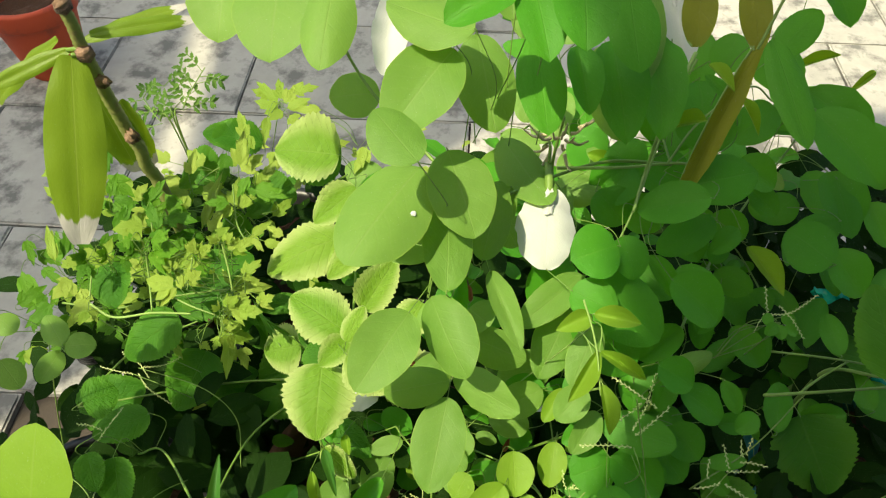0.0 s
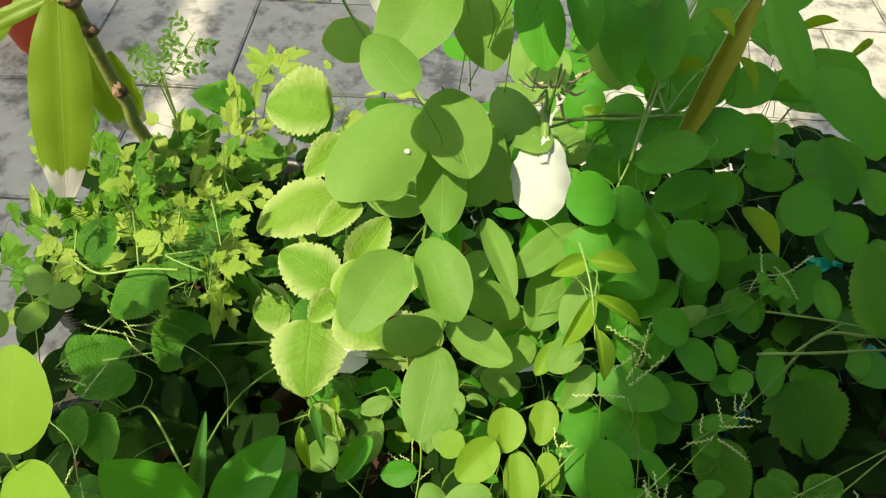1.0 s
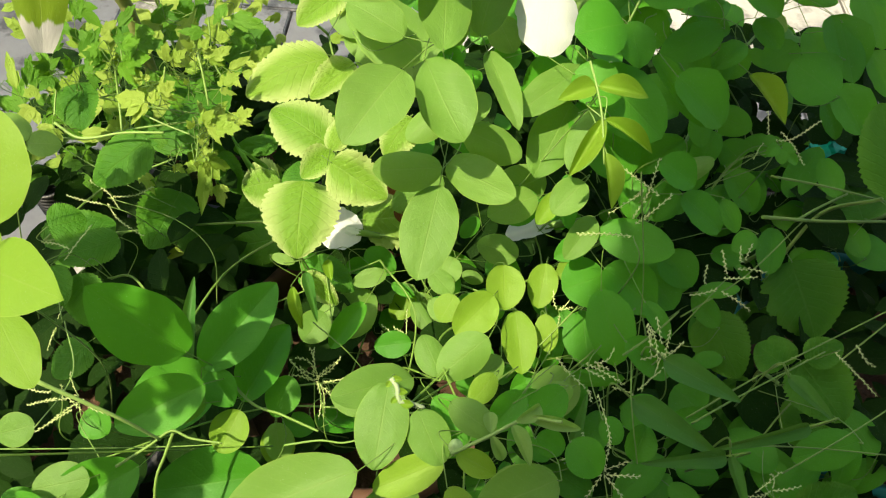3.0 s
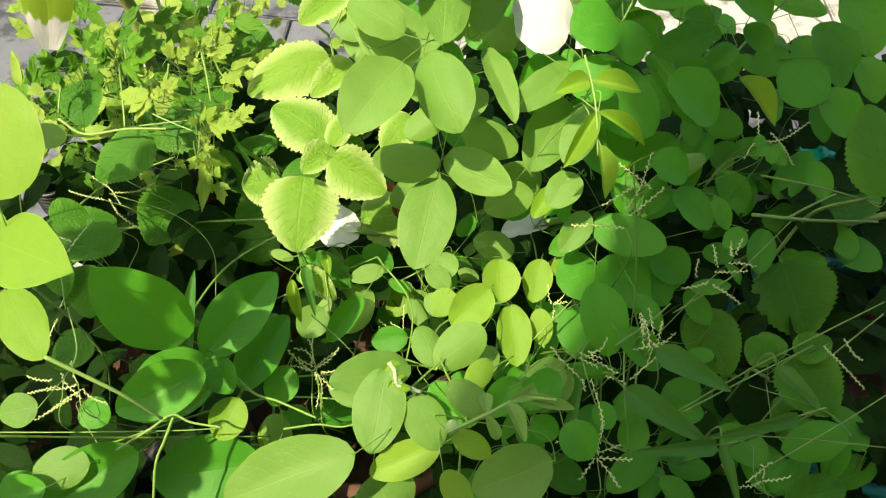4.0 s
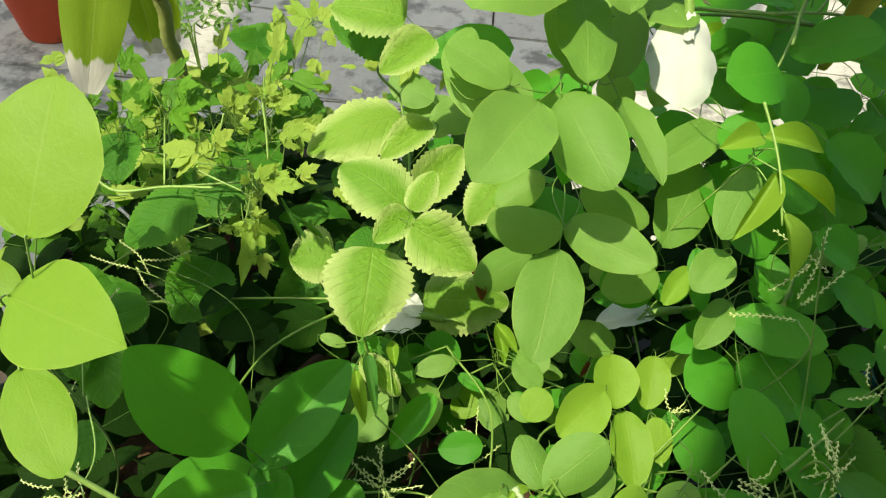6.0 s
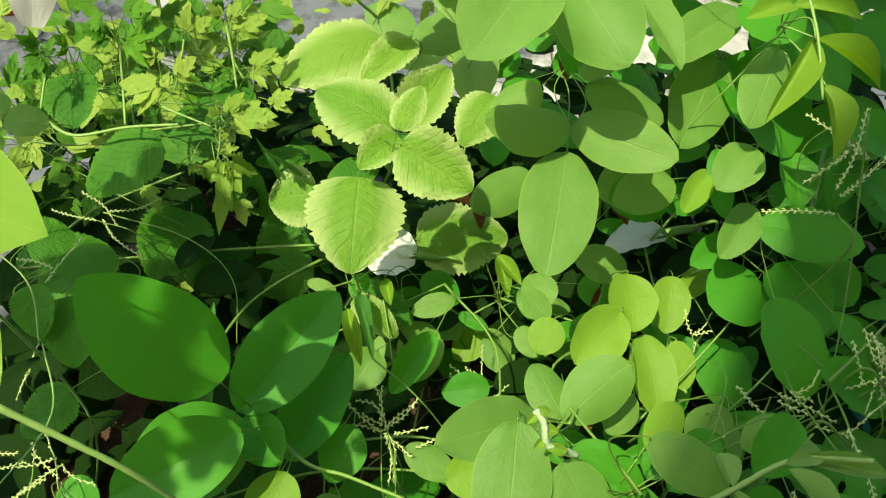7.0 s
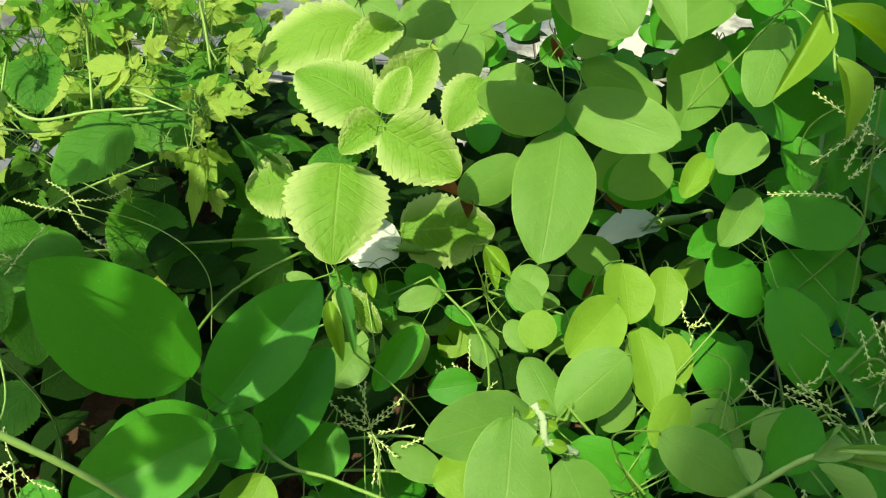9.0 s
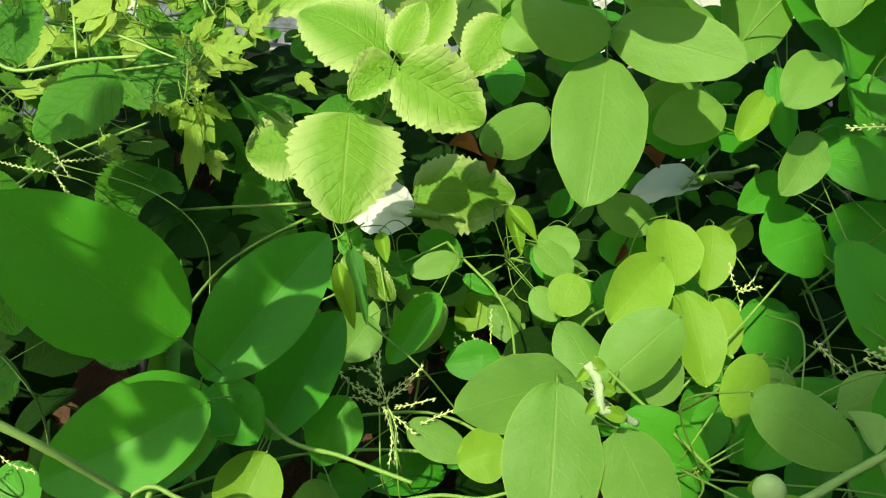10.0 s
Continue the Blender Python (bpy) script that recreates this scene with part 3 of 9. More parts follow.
sprays_a.append(("U", (0.098, 0.260, 0.619), (0.071, 0.250, 0.619), 0.0324, (0.17, -0.42, 0.89)))
sprays_a.append(("U", (0.106, 0.276, 0.609), (0.112, 0.253, 0.596), 0.0231, (0.12, -0.45, 0.89)))
sprays_a.append(("U", (0.181, 0.319, 0.575), (0.139, 0.296, 0.569), 0.0245, (0.07, -0.36, 0.93)))
sprays_a.append(("U", (0.140, 0.266, 0.580), (0.172, 0.247, 0.561), 0.0338, (0.23, -0.45, 0.86)))
sprays_a.append(("U", (0.130, 0.286, 0.578), (0.148, 0.259, 0.565), 0.0130, (-0.08, -0.49, 0.87)))
sprays_a.append(("U", (0.156, 0.290, 0.627), (0.116, 0.295, 0.611), 0.0268, (-0.39, -0.35, 0.85)))
sprays_a.append(("U", (0.150, 0.313, 0.612), (0.196, 0.323, 0.617), 0.0351, (-0.01, -0.35, 0.94)))
sprays_a.append(("P", (0.036, 0.340, 0.627), (0.062, 0.288, 0.621), 0.0309, (-0.06, -0.15, 0.99)))
sprays_a.append(("P", (-0.013, 0.272, 0.670), (-0.048, 0.213, 0.665), 0.0441, (0.09, -0.14, 0.99)))
sprays_a.append(("P", (0.001, 0.277, 0.676), (0.016, 0.236, 0.655), 0.0359, (0.14, -0.42, 0.90)))
sprays_a.append(("P", (0.004, 0.293, 0.727), (-0.027, 0.256, 0.709), 0.0357, (0.03, -0.46, 0.89)))
sprays_a.append(("P", (0.016, 0.327, 0.712), (0.026, 0.281, 0.685), 0.0324, (0.10, -0.49, 0.87)))
sprays_a.append(("U", (0.045, 0.312, 0.719), (0.050, 0.265, 0.698), 0.0262, (0.13, -0.39, 0.91)))
sprays_a.append(("P", (-0.012, 0.228, 0.714), (-0.032, 0.249, 0.725), 0.0252, (0.14, -0.35, 0.93)))
sprays_a.append(("P", (-0.041, 0.359, 0.647), (-0.072, 0.353, 0.649), 0.0314, (0.13, -0.41, 0.90)))
sprays_a.append(("P", (-0.085, 0.352, 0.738), (-0.089, 0.300, 0.716), 0.0466, (-0.16, -0.38, 0.91)))
sprays_a.append(("P", (-0.122, 0.377, 0.721), (-0.127, 0.339, 0.700), 0.0387, (-0.10, -0.45, 0.89)))
sprays_a.append(("P", (-0.056, 0.336, 0.739), (-0.062, 0.290, 0.718), 0.0283, (0.05, -0.42, 0.91)))
sprays_a.append(("P", (0.013, 0.288, 0.739), (-0.028, 0.303, 0.744), 0.0288, (-0.03, -0.35, 0.94)))
sprays_a.append(("U", (0.030, 0.282, 0.767), (-0.001, 0.266, 0.760), 0.0219, (0.04, -0.45, 0.89)))
sprays_a.append(("U", (0.037, 0.290, 0.766), (0.043, 0.251, 0.752), 0.0221, (-0.08, -0.36, 0.93)))
sprays_a.append(("U", (0.055, 0.276, 0.779), (0.055, 0.240, 0.765), 0.0274, (-0.01, -0.37, 0.93)))
sprays_a.append(("U", (0.087, 0.318, 0.745), (0.091, 0.279, 0.724), 0.0255, (-0.05, -0.47, 0.88)))
sprays_a.append(("U", (0.065, 0.306, 0.720), (0.070, 0.272, 0.706), 0.0178, (0.01, -0.37, 0.93)))
sprays_a.append(("U", (0.088, 0.329, 0.708), (0.092, 0.274, 0.687), 0.0285, (-0.11, -0.37, 0.92)))
sprays_a.append(("U", (0.111, 0.338, 0.707), (0.113, 0.280, 0.684), 0.0300, (0.14, -0.37, 0.92)))
sprays_a.append(("P", (-0.007, 0.283, 0.635), (0.010, 0.246, 0.612), 0.0259, (0.10, -0.50, 0.86)))
sprays_a.append(("P", (0.040, 0.305, 0.620), (0.021, 0.268, 0.606), 0.0203, (0.04, -0.36, 0.93)))
sprays_a.append(("U", (0.234, 0.430, 0.626), (0.269, 0.458, 0.646), 0.0267, (-0.14, -0.46, 0.88)))
sprays_a.append(("U", (0.190, 0.361, 0.687), (0.203, 0.298, 0.659), 0.0223, (-0.07, -0.42, 0.91)))
sprays_a.append(("U", (0.277, 0.480, 0.658), (0.289, 0.445, 0.642), 0.0296, (-0.02, -0.43, 0.90)))
sprays_a.append(("U", (0.416, 0.566, 0.464), (0.354, 0.578, 0.477), 0.0288, (0.08, -0.50, 0.86)))
sprays_a.append(("V", (0.301, 0.513, 0.553), (0.343, 0.521, 0.564), 0.0096, (-0.14, -0.48, 0.87)))
sprays_a.append(("V", (0.398, 0.546, 0.527), (0.372, 0.529, 0.514), 0.0078, (-0.12, -0.49, 0.87)))
sprays_a.append(("V", (0.155, 0.330, 0.652), (0.123, 0.320, 0.653), 0.0098, (0.16, -0.36, 0.92)))
sprays_a.append(("V", (0.149, 0.340, 0.684), (0.162, 0.324, 0.678), 0.0079, (-0.13, -0.42, 0.90)))
sprays_a.append(("V", (0.219, 0.424, 0.593), (0.231, 0.398, 0.580), 0.0084, (-0.06, -0.45, 0.89)))
sprays_a.append(("U", (0.270, 0.411, 0.592), (0.311, 0.358, 0.572), 0.0458, (-0.05, -0.40, 0.92)))
sprays_a.append(("U", (0.294, 0.334, 0.508), (0.264, 0.360, 0.518), 0.0453, (-0.02, -0.40, 0.92)))
sprays_a.append(("U", (0.300, 0.350, 0.504), (0.322, 0.319, 0.487), 0.0362, (0.03, -0.48, 0.88)))
sprays_a.append(("U", (0.326, 0.437, 0.504), (0.344, 0.391, 0.480), 0.0441, (0.03, -0.45, 0.89)))
sprays_a.append(("U", (0.369, 0.539, 0.482), (0.313, 0.545, 0.479), 0.0255, (-0.10, -0.45, 0.89)))
sprays_a.append(("V", (0.226, 0.340, 0.521), (0.249, 0.305, 0.508), 0.0171, (-0.12, -0.41, 0.90)))
sprays_a.append(("U", (0.100, 0.203, 0.511), (0.143, 0.185, 0.517), 0.0275, (-0.26, -0.33, 0.91)))
sprays_a.append(("U", (0.110, 0.189, 0.483), (0.082, 0.179, 0.481), 0.0335, (0.06, -0.34, 0.94)))
sprays_a.append(("U", (0.107, 0.188, 0.493), (0.141, 0.168, 0.479), 0.0327, (0.15, -0.40, 0.90)))
sprays_a.append(("U", (0.100, 0.166, 0.503), (0.108, 0.125, 0.486), 0.0307, (0.12, -0.35, 0.93)))
sprays_a.append(("P", (0.097, 0.206, 0.520), (0.079, 0.182, 0.511), 0.0175, (0.10, -0.41, 0.91)))
sprays_a.append(("P", (0.136, 0.219, 0.541), (0.169, 0.234, 0.545), 0.0146, (0.07, -0.44, 0.89)))
sprays_a.append(("U", (0.149, 0.217, 0.530), (0.178, 0.204, 0.513), 0.0238, (0.31, -0.43, 0.85)))
sprays_a.append(("U", (0.079, 0.225, 0.537), (0.080, 0.196, 0.521), 0.0126, (-0.13, -0.47, 0.87)))
sprays_a.append(("U", (0.118, 0.231, 0.531), (0.120, 0.206, 0.520), 0.0186, (-0.04, -0.41, 0.91)))
sprays_a.append(("U", (0.143, 0.229, 0.529), (0.135, 0.207, 0.519), 0.0166, (0.09, -0.44, 0.89)))
sprays_a.append(("U", (0.103, 0.216, 0.487), (0.079, 0.201, 0.483), 0.0166, (0.10, -0.40, 0.91)))
sprays_a.append(("U", (0.068, 0.228, 0.505), (0.037, 0.225, 0.503), 0.0272, (-0.02, -0.44, 0.90)))
sprays_a.append(("U", (0.067, 0.227, 0.498), (0.090, 0.234, 0.501), 0.0187, (-0.00, -0.39, 0.92)))
sprays_a.append(("P", (-0.020, 0.294, 0.579), (-0.055, 0.311, 0.591), 0.0287, (0.12, -0.41, 0.91)))
sprays_a.append(("P", (-0.024, 0.388, 0.500), (-0.060, 0.370, 0.493), 0.0297, (0.06, -0.47, 0.88)))
sprays_a.append(("P", (-0.051, 0.302, 0.574), (-0.042, 0.335, 0.588), 0.0200, (-0.03, -0.39, 0.92)))
sprays_a.append(("P", (0.007, 0.272, 0.477), (-0.027, 0.245, 0.472), 0.0252, (0.16, -0.37, 0.92)))
sprays_a.append(("P", (0.008, 0.291, 0.522), (-0.019, 0.276, 0.510), 0.0217, (-0.09, -0.50, 0.86)))
sprays_a.append(("U", (0.080, 0.284, 0.574), (0.055, 0.258, 0.559), 0.0315, (-0.01, -0.46, 0.89)))
sprays_a.append(("U", (0.007, 0.251, 0.608), (-0.001, 0.206, 0.589), 0.0190, (0.01, -0.39, 0.92)))
sprays_a.append(("U", (0.073, 0.245, 0.597), (0.098, 0.231, 0.594), 0.0271, (-0.14, -0.43, 0.89)))
sprays_a.append(("U", (0.153, 0.287, 0.566), (0.172, 0.252, 0.553), 0.0332, (-0.02, -0.36, 0.93)))
sprays_a.append(("U", (0.127, 0.217, 0.560), (0.149, 0.207, 0.552), 0.0225, (0.14, -0.44, 0.89)))
sprays_a.append(("U", (0.047, 0.094, 0.517), (0.030, 0.076, 0.509), 0.0166, (-0.06, -0.38, 0.93)))
sprays_a.append(("U", (0.063, 0.131, 0.444), (0.050, 0.112, 0.436), 0.0155, (-0.12, -0.33, 0.94)))
sprays_a.append(("U", (0.125, 0.137, 0.443), (0.081, 0.137, 0.443), 0.0111, (-0.01, -0.41, 0.91)))
sprays_a.append(("U", (0.105, 0.192, 0.434), (0.109, 0.156, 0.420), 0.0311, (-0.01, -0.37, 0.93)))
sprays_a.append(("U", (0.111, 0.135, 0.498), (0.138, 0.118, 0.487), 0.0210, (0.10, -0.41, 0.91)))
sprays_a.append(("U", (0.126, 0.161, 0.499), (0.140, 0.140, 0.491), 0.0118, (-0.01, -0.39, 0.92)))
sprays_a.append(("U", (0.052, 0.071, 0.516), (0.067, 0.066, 0.511), 0.0139, (0.11, -0.44, 0.89)))
sprays_a.append(("U", (0.083, 0.076, 0.529), (0.091, 0.065, 0.524), 0.0128, (0.08, -0.34, 0.94)))
sprays_a.append(("U", (0.301, 0.479, 0.558), (0.346, 0.429, 0.541), 0.0402, (-0.09, -0.38, 0.92)))
sprays_a.append(("U", (0.346, 0.482, 0.504), (0.277, 0.488, 0.511), 0.0234, (0.06, -0.34, 0.94)))
sprays_a.append(("U", (0.398, 0.532, 0.479), (0.421, 0.474, 0.446), 0.0584, (0.11, -0.46, 0.88)))
sprays_a.append(("U", (0.332, 0.431, 0.502), (0.340, 0.384, 0.479), 0.0292, (-0.10, -0.46, 0.88)))
sprays_a.append(("U", (0.318, 0.383, 0.502), (0.279, 0.368, 0.492), 0.0283, (-0.10, -0.39, 0.92)))
sprays_a.append(("P", (0.273, 0.436, 0.503), (0.289, 0.425, 0.496), 0.0175, (0.12, -0.35, 0.93)))
sprays_a.append(("U", (0.203, 0.325, 0.559), (0.184, 0.310, 0.551), 0.0162, (-0.08, -0.36, 0.93)))
sprays_a.append(("U", (0.241, 0.394, 0.528), (0.259, 0.373, 0.519), 0.0225, (-0.06, -0.43, 0.90)))
sprays_a.append(("U", (0.349, 0.492, 0.450), (0.368, 0.455, 0.427), 0.0401, (0.07, -0.49, 0.87)))
sprays_a.append(("U", (0.307, 0.430, 0.479), (0.277, 0.413, 0.468), 0.0296, (-0.13, -0.36, 0.92)))
sprays_a.append(("U", (0.368, 0.424, 0.480), (0.382, 0.388, 0.463), 0.0315, (-0.07, -0.45, 0.89)))
sprays_a.append(("U", (0.231, 0.275, 0.516), (0.222, 0.268, 0.513), 0.0087, (0.03, -0.39, 0.92)))
sprays_a.append(("U", (0.237, 0.280, 0.507), (0.238, 0.270, 0.503), 0.0092, (-0.15, -0.44, 0.88)))
sprays_a.append(("U", (0.248, 0.295, 0.493), (0.259, 0.293, 0.493), 0.0102, (-0.02, -0.43, 0.90)))
sprays_a.append(("U", (0.229, 0.277, 0.517), (0.221, 0.279, 0.517), 0.0089, (-0.09, -0.41, 0.91)))
sprays_a.append(("U", (0.247, 0.286, 0.496), (0.257, 0.281, 0.492), 0.0089, (0.14, -0.44, 0.89)))
sprays_a.append(("U", (0.188, 0.237, 0.504), (0.198, 0.218, 0.493), 0.0138, (0.01, -0.48, 0.88)))
sprays_a.append(("U", (0.210, 0.218, 0.492), (0.195, 0.208, 0.487), 0.0151, (-0.07, -0.39, 0.92)))
sprays_a.append(("U", (0.259, 0.095, 0.451), (0.216, 0.085, 0.449), 0.0243, (0.05, -0.40, 0.92)))
sprays_a.append(("U", (0.065, 0.063, 0.533), (0.078, 0.048, 0.529), 0.0189, (-0.11, -0.35, 0.93)))
sprays_a.append(("U", (0.113, 0.076, 0.468), (0.123, 0.093, 0.477), 0.0189, (0.05, -0.48, 0.88)))
sprays_a.append(("U", (0.271, 0.459, 0.555), (0.230, 0.430, 0.546), 0.0339, (0.13, -0.48, 0.87)))
sprays_a.append(("U", (0.361, 0.604, 0.423), (0.425, 0.582, 0.418), 0.0325, (-0.06, -0.38, 0.92)))
sprays_a.append(("U", (0.258, 0.499, 0.588), (0.281, 0.461, 0.570), 0.0462, (0.03, -0.41, 0.91)))
sprays_a.append(("U", (0.222, 0.396, 0.555), (0.251, 0.379, 0.545), 0.0304, (0.05, -0.43, 0.90)))
sprays_a.append(("P", (0.095, 0.367, 0.679), (0.106, 0.322, 0.643), 0.0366, (-0.06, -0.63, 0.77)))
sprays_a.append(("P", (0.108, 0.349, 0.725), (0.101, 0.304, 0.698), 0.0225, (-0.05, -0.51, 0.86)))
sprays_a.append(("U", (0.137, 0.374, 0.675), (0.125, 0.331, 0.635), 0.0314, (-0.24, -0.62, 0.74)))
sprays_a.append(("U", (0.169, 0.391, 0.634), (0.169, 0.338, 0.617), 0.0459, (-0.13, -0.30, 0.95)))
sprays_a.append(("P", (0.015, 0.250, 0.570), (0.028, 0.238, 0.569), 0.0241, (-0.24, -0.32, 0.92)))
sprays_a.append(("U", (0.090, 0.262, 0.586), (0.129, 0.229, 0.566), 0.0404, (0.01, -0.49, 0.87)))
sprays_a.append(("U", (0.156, 0.258, 0.537), (0.128, 0.242, 0.523), 0.0203, (-0.22, -0.40, 0.89)))
sprays_a.append(("U", (0.133, 0.369, 0.579), (0.108, 0.352, 0.557), 0.0364, (-0.28, -0.60, 0.75)))
sprays_a.append(("U", (0.094, 0.403, 0.573), (0.119, 0.384, 0.563), 0.0365, (0.01, -0.45, 0.89)))
sprays_a.append(("P", (0.037, 0.325, 0.572), (0.049, 0.307, 0.559), 0.0224, (-0.03, -0.61, 0.79)))
sprays_a.append(("U", (0.131, 0.352, 0.558), (0.154, 0.333, 0.550), 0.0309, (-0.21, -0.58, 0.78)))
sprays_a.append(("P", (0.094, 0.398, 0.568), (0.108, 0.365, 0.555), 0.0371, (-0.11, -0.42, 0.90)))
sprays_a.append(("U", (0.118, 0.382, 0.582), (0.139, 0.361, 0.576), 0.0349, (-0.27, -0.52, 0.81)))
sprays_a.append(("U", (0.109, 0.356, 0.564), (0.128, 0.336, 0.551), 0.0319, (-0.01, -0.57, 0.82)))
sprays_a.append(("U", (0.146, 0.378, 0.576), (0.166, 0.351, 0.569), 0.0399, (-0.05, -0.28, 0.96)))
sprays_a.append(("U", (-0.001, 0.474, 0.406), (0.032, 0.492, 0.413), 0.0277, (0.14, -0.55, 0.82)))
sprays_a.append(("U", (0.017, 0.458, 0.394), (0.048, 0.474, 0.399), 0.0280, (0.05, -0.36, 0.93)))
sprays_a.append(("U", (0.058, 0.474, 0.408), (0.084, 0.487, 0.418), 0.0272, (0.06, -0.67, 0.74)))
sprays_a.append(("U", (0.090, 0.470, 0.430), (0.119, 0.476, 0.443), 0.0335, (-0.28, -0.49, 0.82)))
sprays_a.append(("U", (-0.020, 0.501, 0.398), (0.001, 0.522, 0.413), 0.0256, (0.14, -0.66, 0.73)))
sprays_a.append(("U", (0.034, 0.513, 0.410), (0.062, 0.520, 0.421), 0.0325, (-0.23, -0.42, 0.88)))
sprays_a.append(("P", (0.051, 0.479, 0.621), (0.051, 0.509, 0.649), 0.0287, (-0.03, -0.69, 0.72)))
sprays_a.append(("U", (0.127, 0.435, 0.542), (0.093, 0.489, 0.550), 0.0392, (-0.25, -0.29, 0.92)))
sprays_a.append(("P", (0.079, 0.366, 0.558), (0.112, 0.354, 0.565), 0.0270, (-0.29, -0.26, 0.92)))
sprays_a.append(("U", (0.108, 0.418, 0.570), (0.155, 0.438, 0.583), 0.0377, (-0.07, -0.43, 0.90)))
sprays_a.append(("P", (0.085, 0.514, 0.549), (0.067, 0.477, 0.522), 0.0334, (0.04, -0.60, 0.80)))
sprays_a.append(("P", (0.096, 0.462, 0.570), (0.074, 0.423, 0.548), 0.0339, (-0.25, -0.35, 0.90)))
sprays_a.append(("P", (0.055, 0.493, 0.634), (0.055, 0.527, 0.668), 0.0343, (0.10, -0.70, 0.70)))
sprays_a.append(("P", (0.067, 0.558, 0.588), (0.030, 0.583, 0.612), 0.0378, (0.17, -0.55, 0.81)))
sprays_a.append(("U", (0.160, 0.486, 0.537), (0.113, 0.518, 0.552), 0.0386, (-0.17, -0.62, 0.77)))
sprays_a.append(("P", (0.060, 0.551, 0.588), (0.085, 0.516, 0.579), 0.0275, (-0.14, -0.35, 0.93)))
sprays_a.append(("U", (0.205, 0.471, 0.564), (0.208, 0.509, 0.596), 0.0324, (-0.28, -0.60, 0.74)))
sprays_a.append(("P", (0.085, 0.355, 0.568), (0.073, 0.331, 0.549), 0.0224, (-0.23, -0.53, 0.82)))
sprays_a.append(("U", (0.154, 0.389, 0.573), (0.185, 0.423, 0.593), 0.0343, (-0.28, -0.29, 0.92)))
sprays_a.append(("P", (0.086, 0.463, 0.613), (0.107, 0.477, 0.633), 0.0235, (-0.28, -0.61, 0.74)))
sprays_a.append(("U", (0.131, 0.403, 0.590), (0.165, 0.403, 0.589), 0.0285, (0.03, -0.27, 0.96)))
sprays_a.append(("U", (0.153, 0.510, 0.565), (0.178, 0.541, 0.583), 0.0300, (-0.26, -0.34, 0.91)))
sprays_a.append(("U", (0.157, 0.523, 0.619), (0.114, 0.538, 0.621), 0.0303, (-0.20, -0.68, 0.70)))
sprays_a.append(("P", (0.040, 0.387, 0.590), (0.066, 0.368, 0.586), 0.0234, (-0.14, -0.37, 0.92)))
sprays_a.append(("P", (-0.028, 0.485, 0.423), (-0.084, 0.490, 0.418), 0.0450, (-0.12, -0.37, 0.92)))
sprays_a.append(("P", (-0.028, 0.480, 0.419), (0.021, 0.483, 0.426), 0.0353, (-0.09, -0.56, 0.82)))
sprays_a.append(("P", (-0.004, 0.495, 0.426), (-0.012, 0.436, 0.400), 0.0383, (-0.05, -0.39, 0.92)))
sprays_a.append(("P", (0.029, 0.477, 0.444), (0.078, 0.508, 0.460), 0.0374, (0.11, -0.56, 0.82)))
sprays_a.append(("P", (-0.058, 0.488, 0.432), (-0.098, 0.505, 0.442), 0.0327, (-0.01, -0.53, 0.85)))
grow("butterfly_pea_vine", CLAY_POT, 0.26, "twining butterfly pea with broad oval green leaflets", sprays_a, 7, STEM, seed=1, under_leaves=55, stem_radius=0.0012)

sprays_f = []
sprays_f.append(("V", (0.078, 0.216, 0.614), (0.059, 0.207, 0.613), 0.0114, (0.14, -0.44, 0.89)))
sprays_f.append(("V", (0.080, 0.218, 0.612), (0.105, 0.212, 0.612), 0.0117, (-0.12, -0.43, 0.90)))
sprays_f.append(("V", (0.080, 0.196, 0.611), (0.065, 0.176, 0.590), 0.0099, (-0.09, -0.71, 0.69)))
sprays_f.append(("V", (0.080, 0.195, 0.612), (0.106, 0.184, 0.601), 0.0081, (0.14, -0.54, 0.83)))
sprays_f.append(("V", (0.081, 0.181, 0.603), (0.086, 0.160, 0.586), 0.0094, (0.15, -0.60, 0.79)))
grow("pea_shoot", CLAY_POT, 0.26, "young pea shoot with folded fresh yellow-green leaflets", sprays_f, 1, STEM_PALE, seed=2, under_leaves=0, stem_radius=0.0005)

sprays_y = []
sprays_y.append(("Q", (0.046, 0.197, 0.480), (0.047, 0.170, 0.469), 0.0256, (0.12, -0.38, 0.92)))
sprays_y.append(("Q", (0.078, 0.212, 0.461), (0.072, 0.184, 0.449), 0.0204, (-0.13, -0.37, 0.92)))
sprays_y.append(("Q", (0.055, 0.176, 0.459), (0.059, 0.137, 0.447), 0.0227, (-0.05, -0.31, 0.95)))
sprays_y.append(("Q", (0.076, 0.180, 0.448), (0.079, 0.158, 0.436), 0.0160, (-0.06, -0.46, 0.89)))
sprays_y.append(("Q", (0.039, 0.174, 0.480), (0.015, 0.151, 0.471), 0.0249, (0.12, -0.48, 0.87)))
sprays_y.append(("P", (0.033, 0.139, 0.491), (0.005, 0.121, 0.475), 0.0253, (-0.09, -0.58, 0.81)))
sprays_y.append(("P", (0.063, 0.232, 0.440), (0.033, 0.238, 0.446), 0.0226, (0.09, -0.45, 0.89)))
sprays_y.append(("P", (0.063, 0.221, 0.521), (0.033, 0.206, 0.519), 0.0228, (0.13, -0.37, 0.92)))
sprays_y.append(("Q", (0.075, 0.216, 0.531), (0.061, 0.198, 0.522), 0.0124, (-0.08, -0.43, 0.90)))
sprays_y.append(("P", (0.083, 0.203, 0.556), (0.065, 0.187, 0.548), 0.0197, (-0.12, -0.37, 0.92)))
sprays_y.append(("Q", (0.108, 0.231, 0.445), (0.089, 0.214, 0.440), 0.0149, (0.05, -0.36, 0.93)))
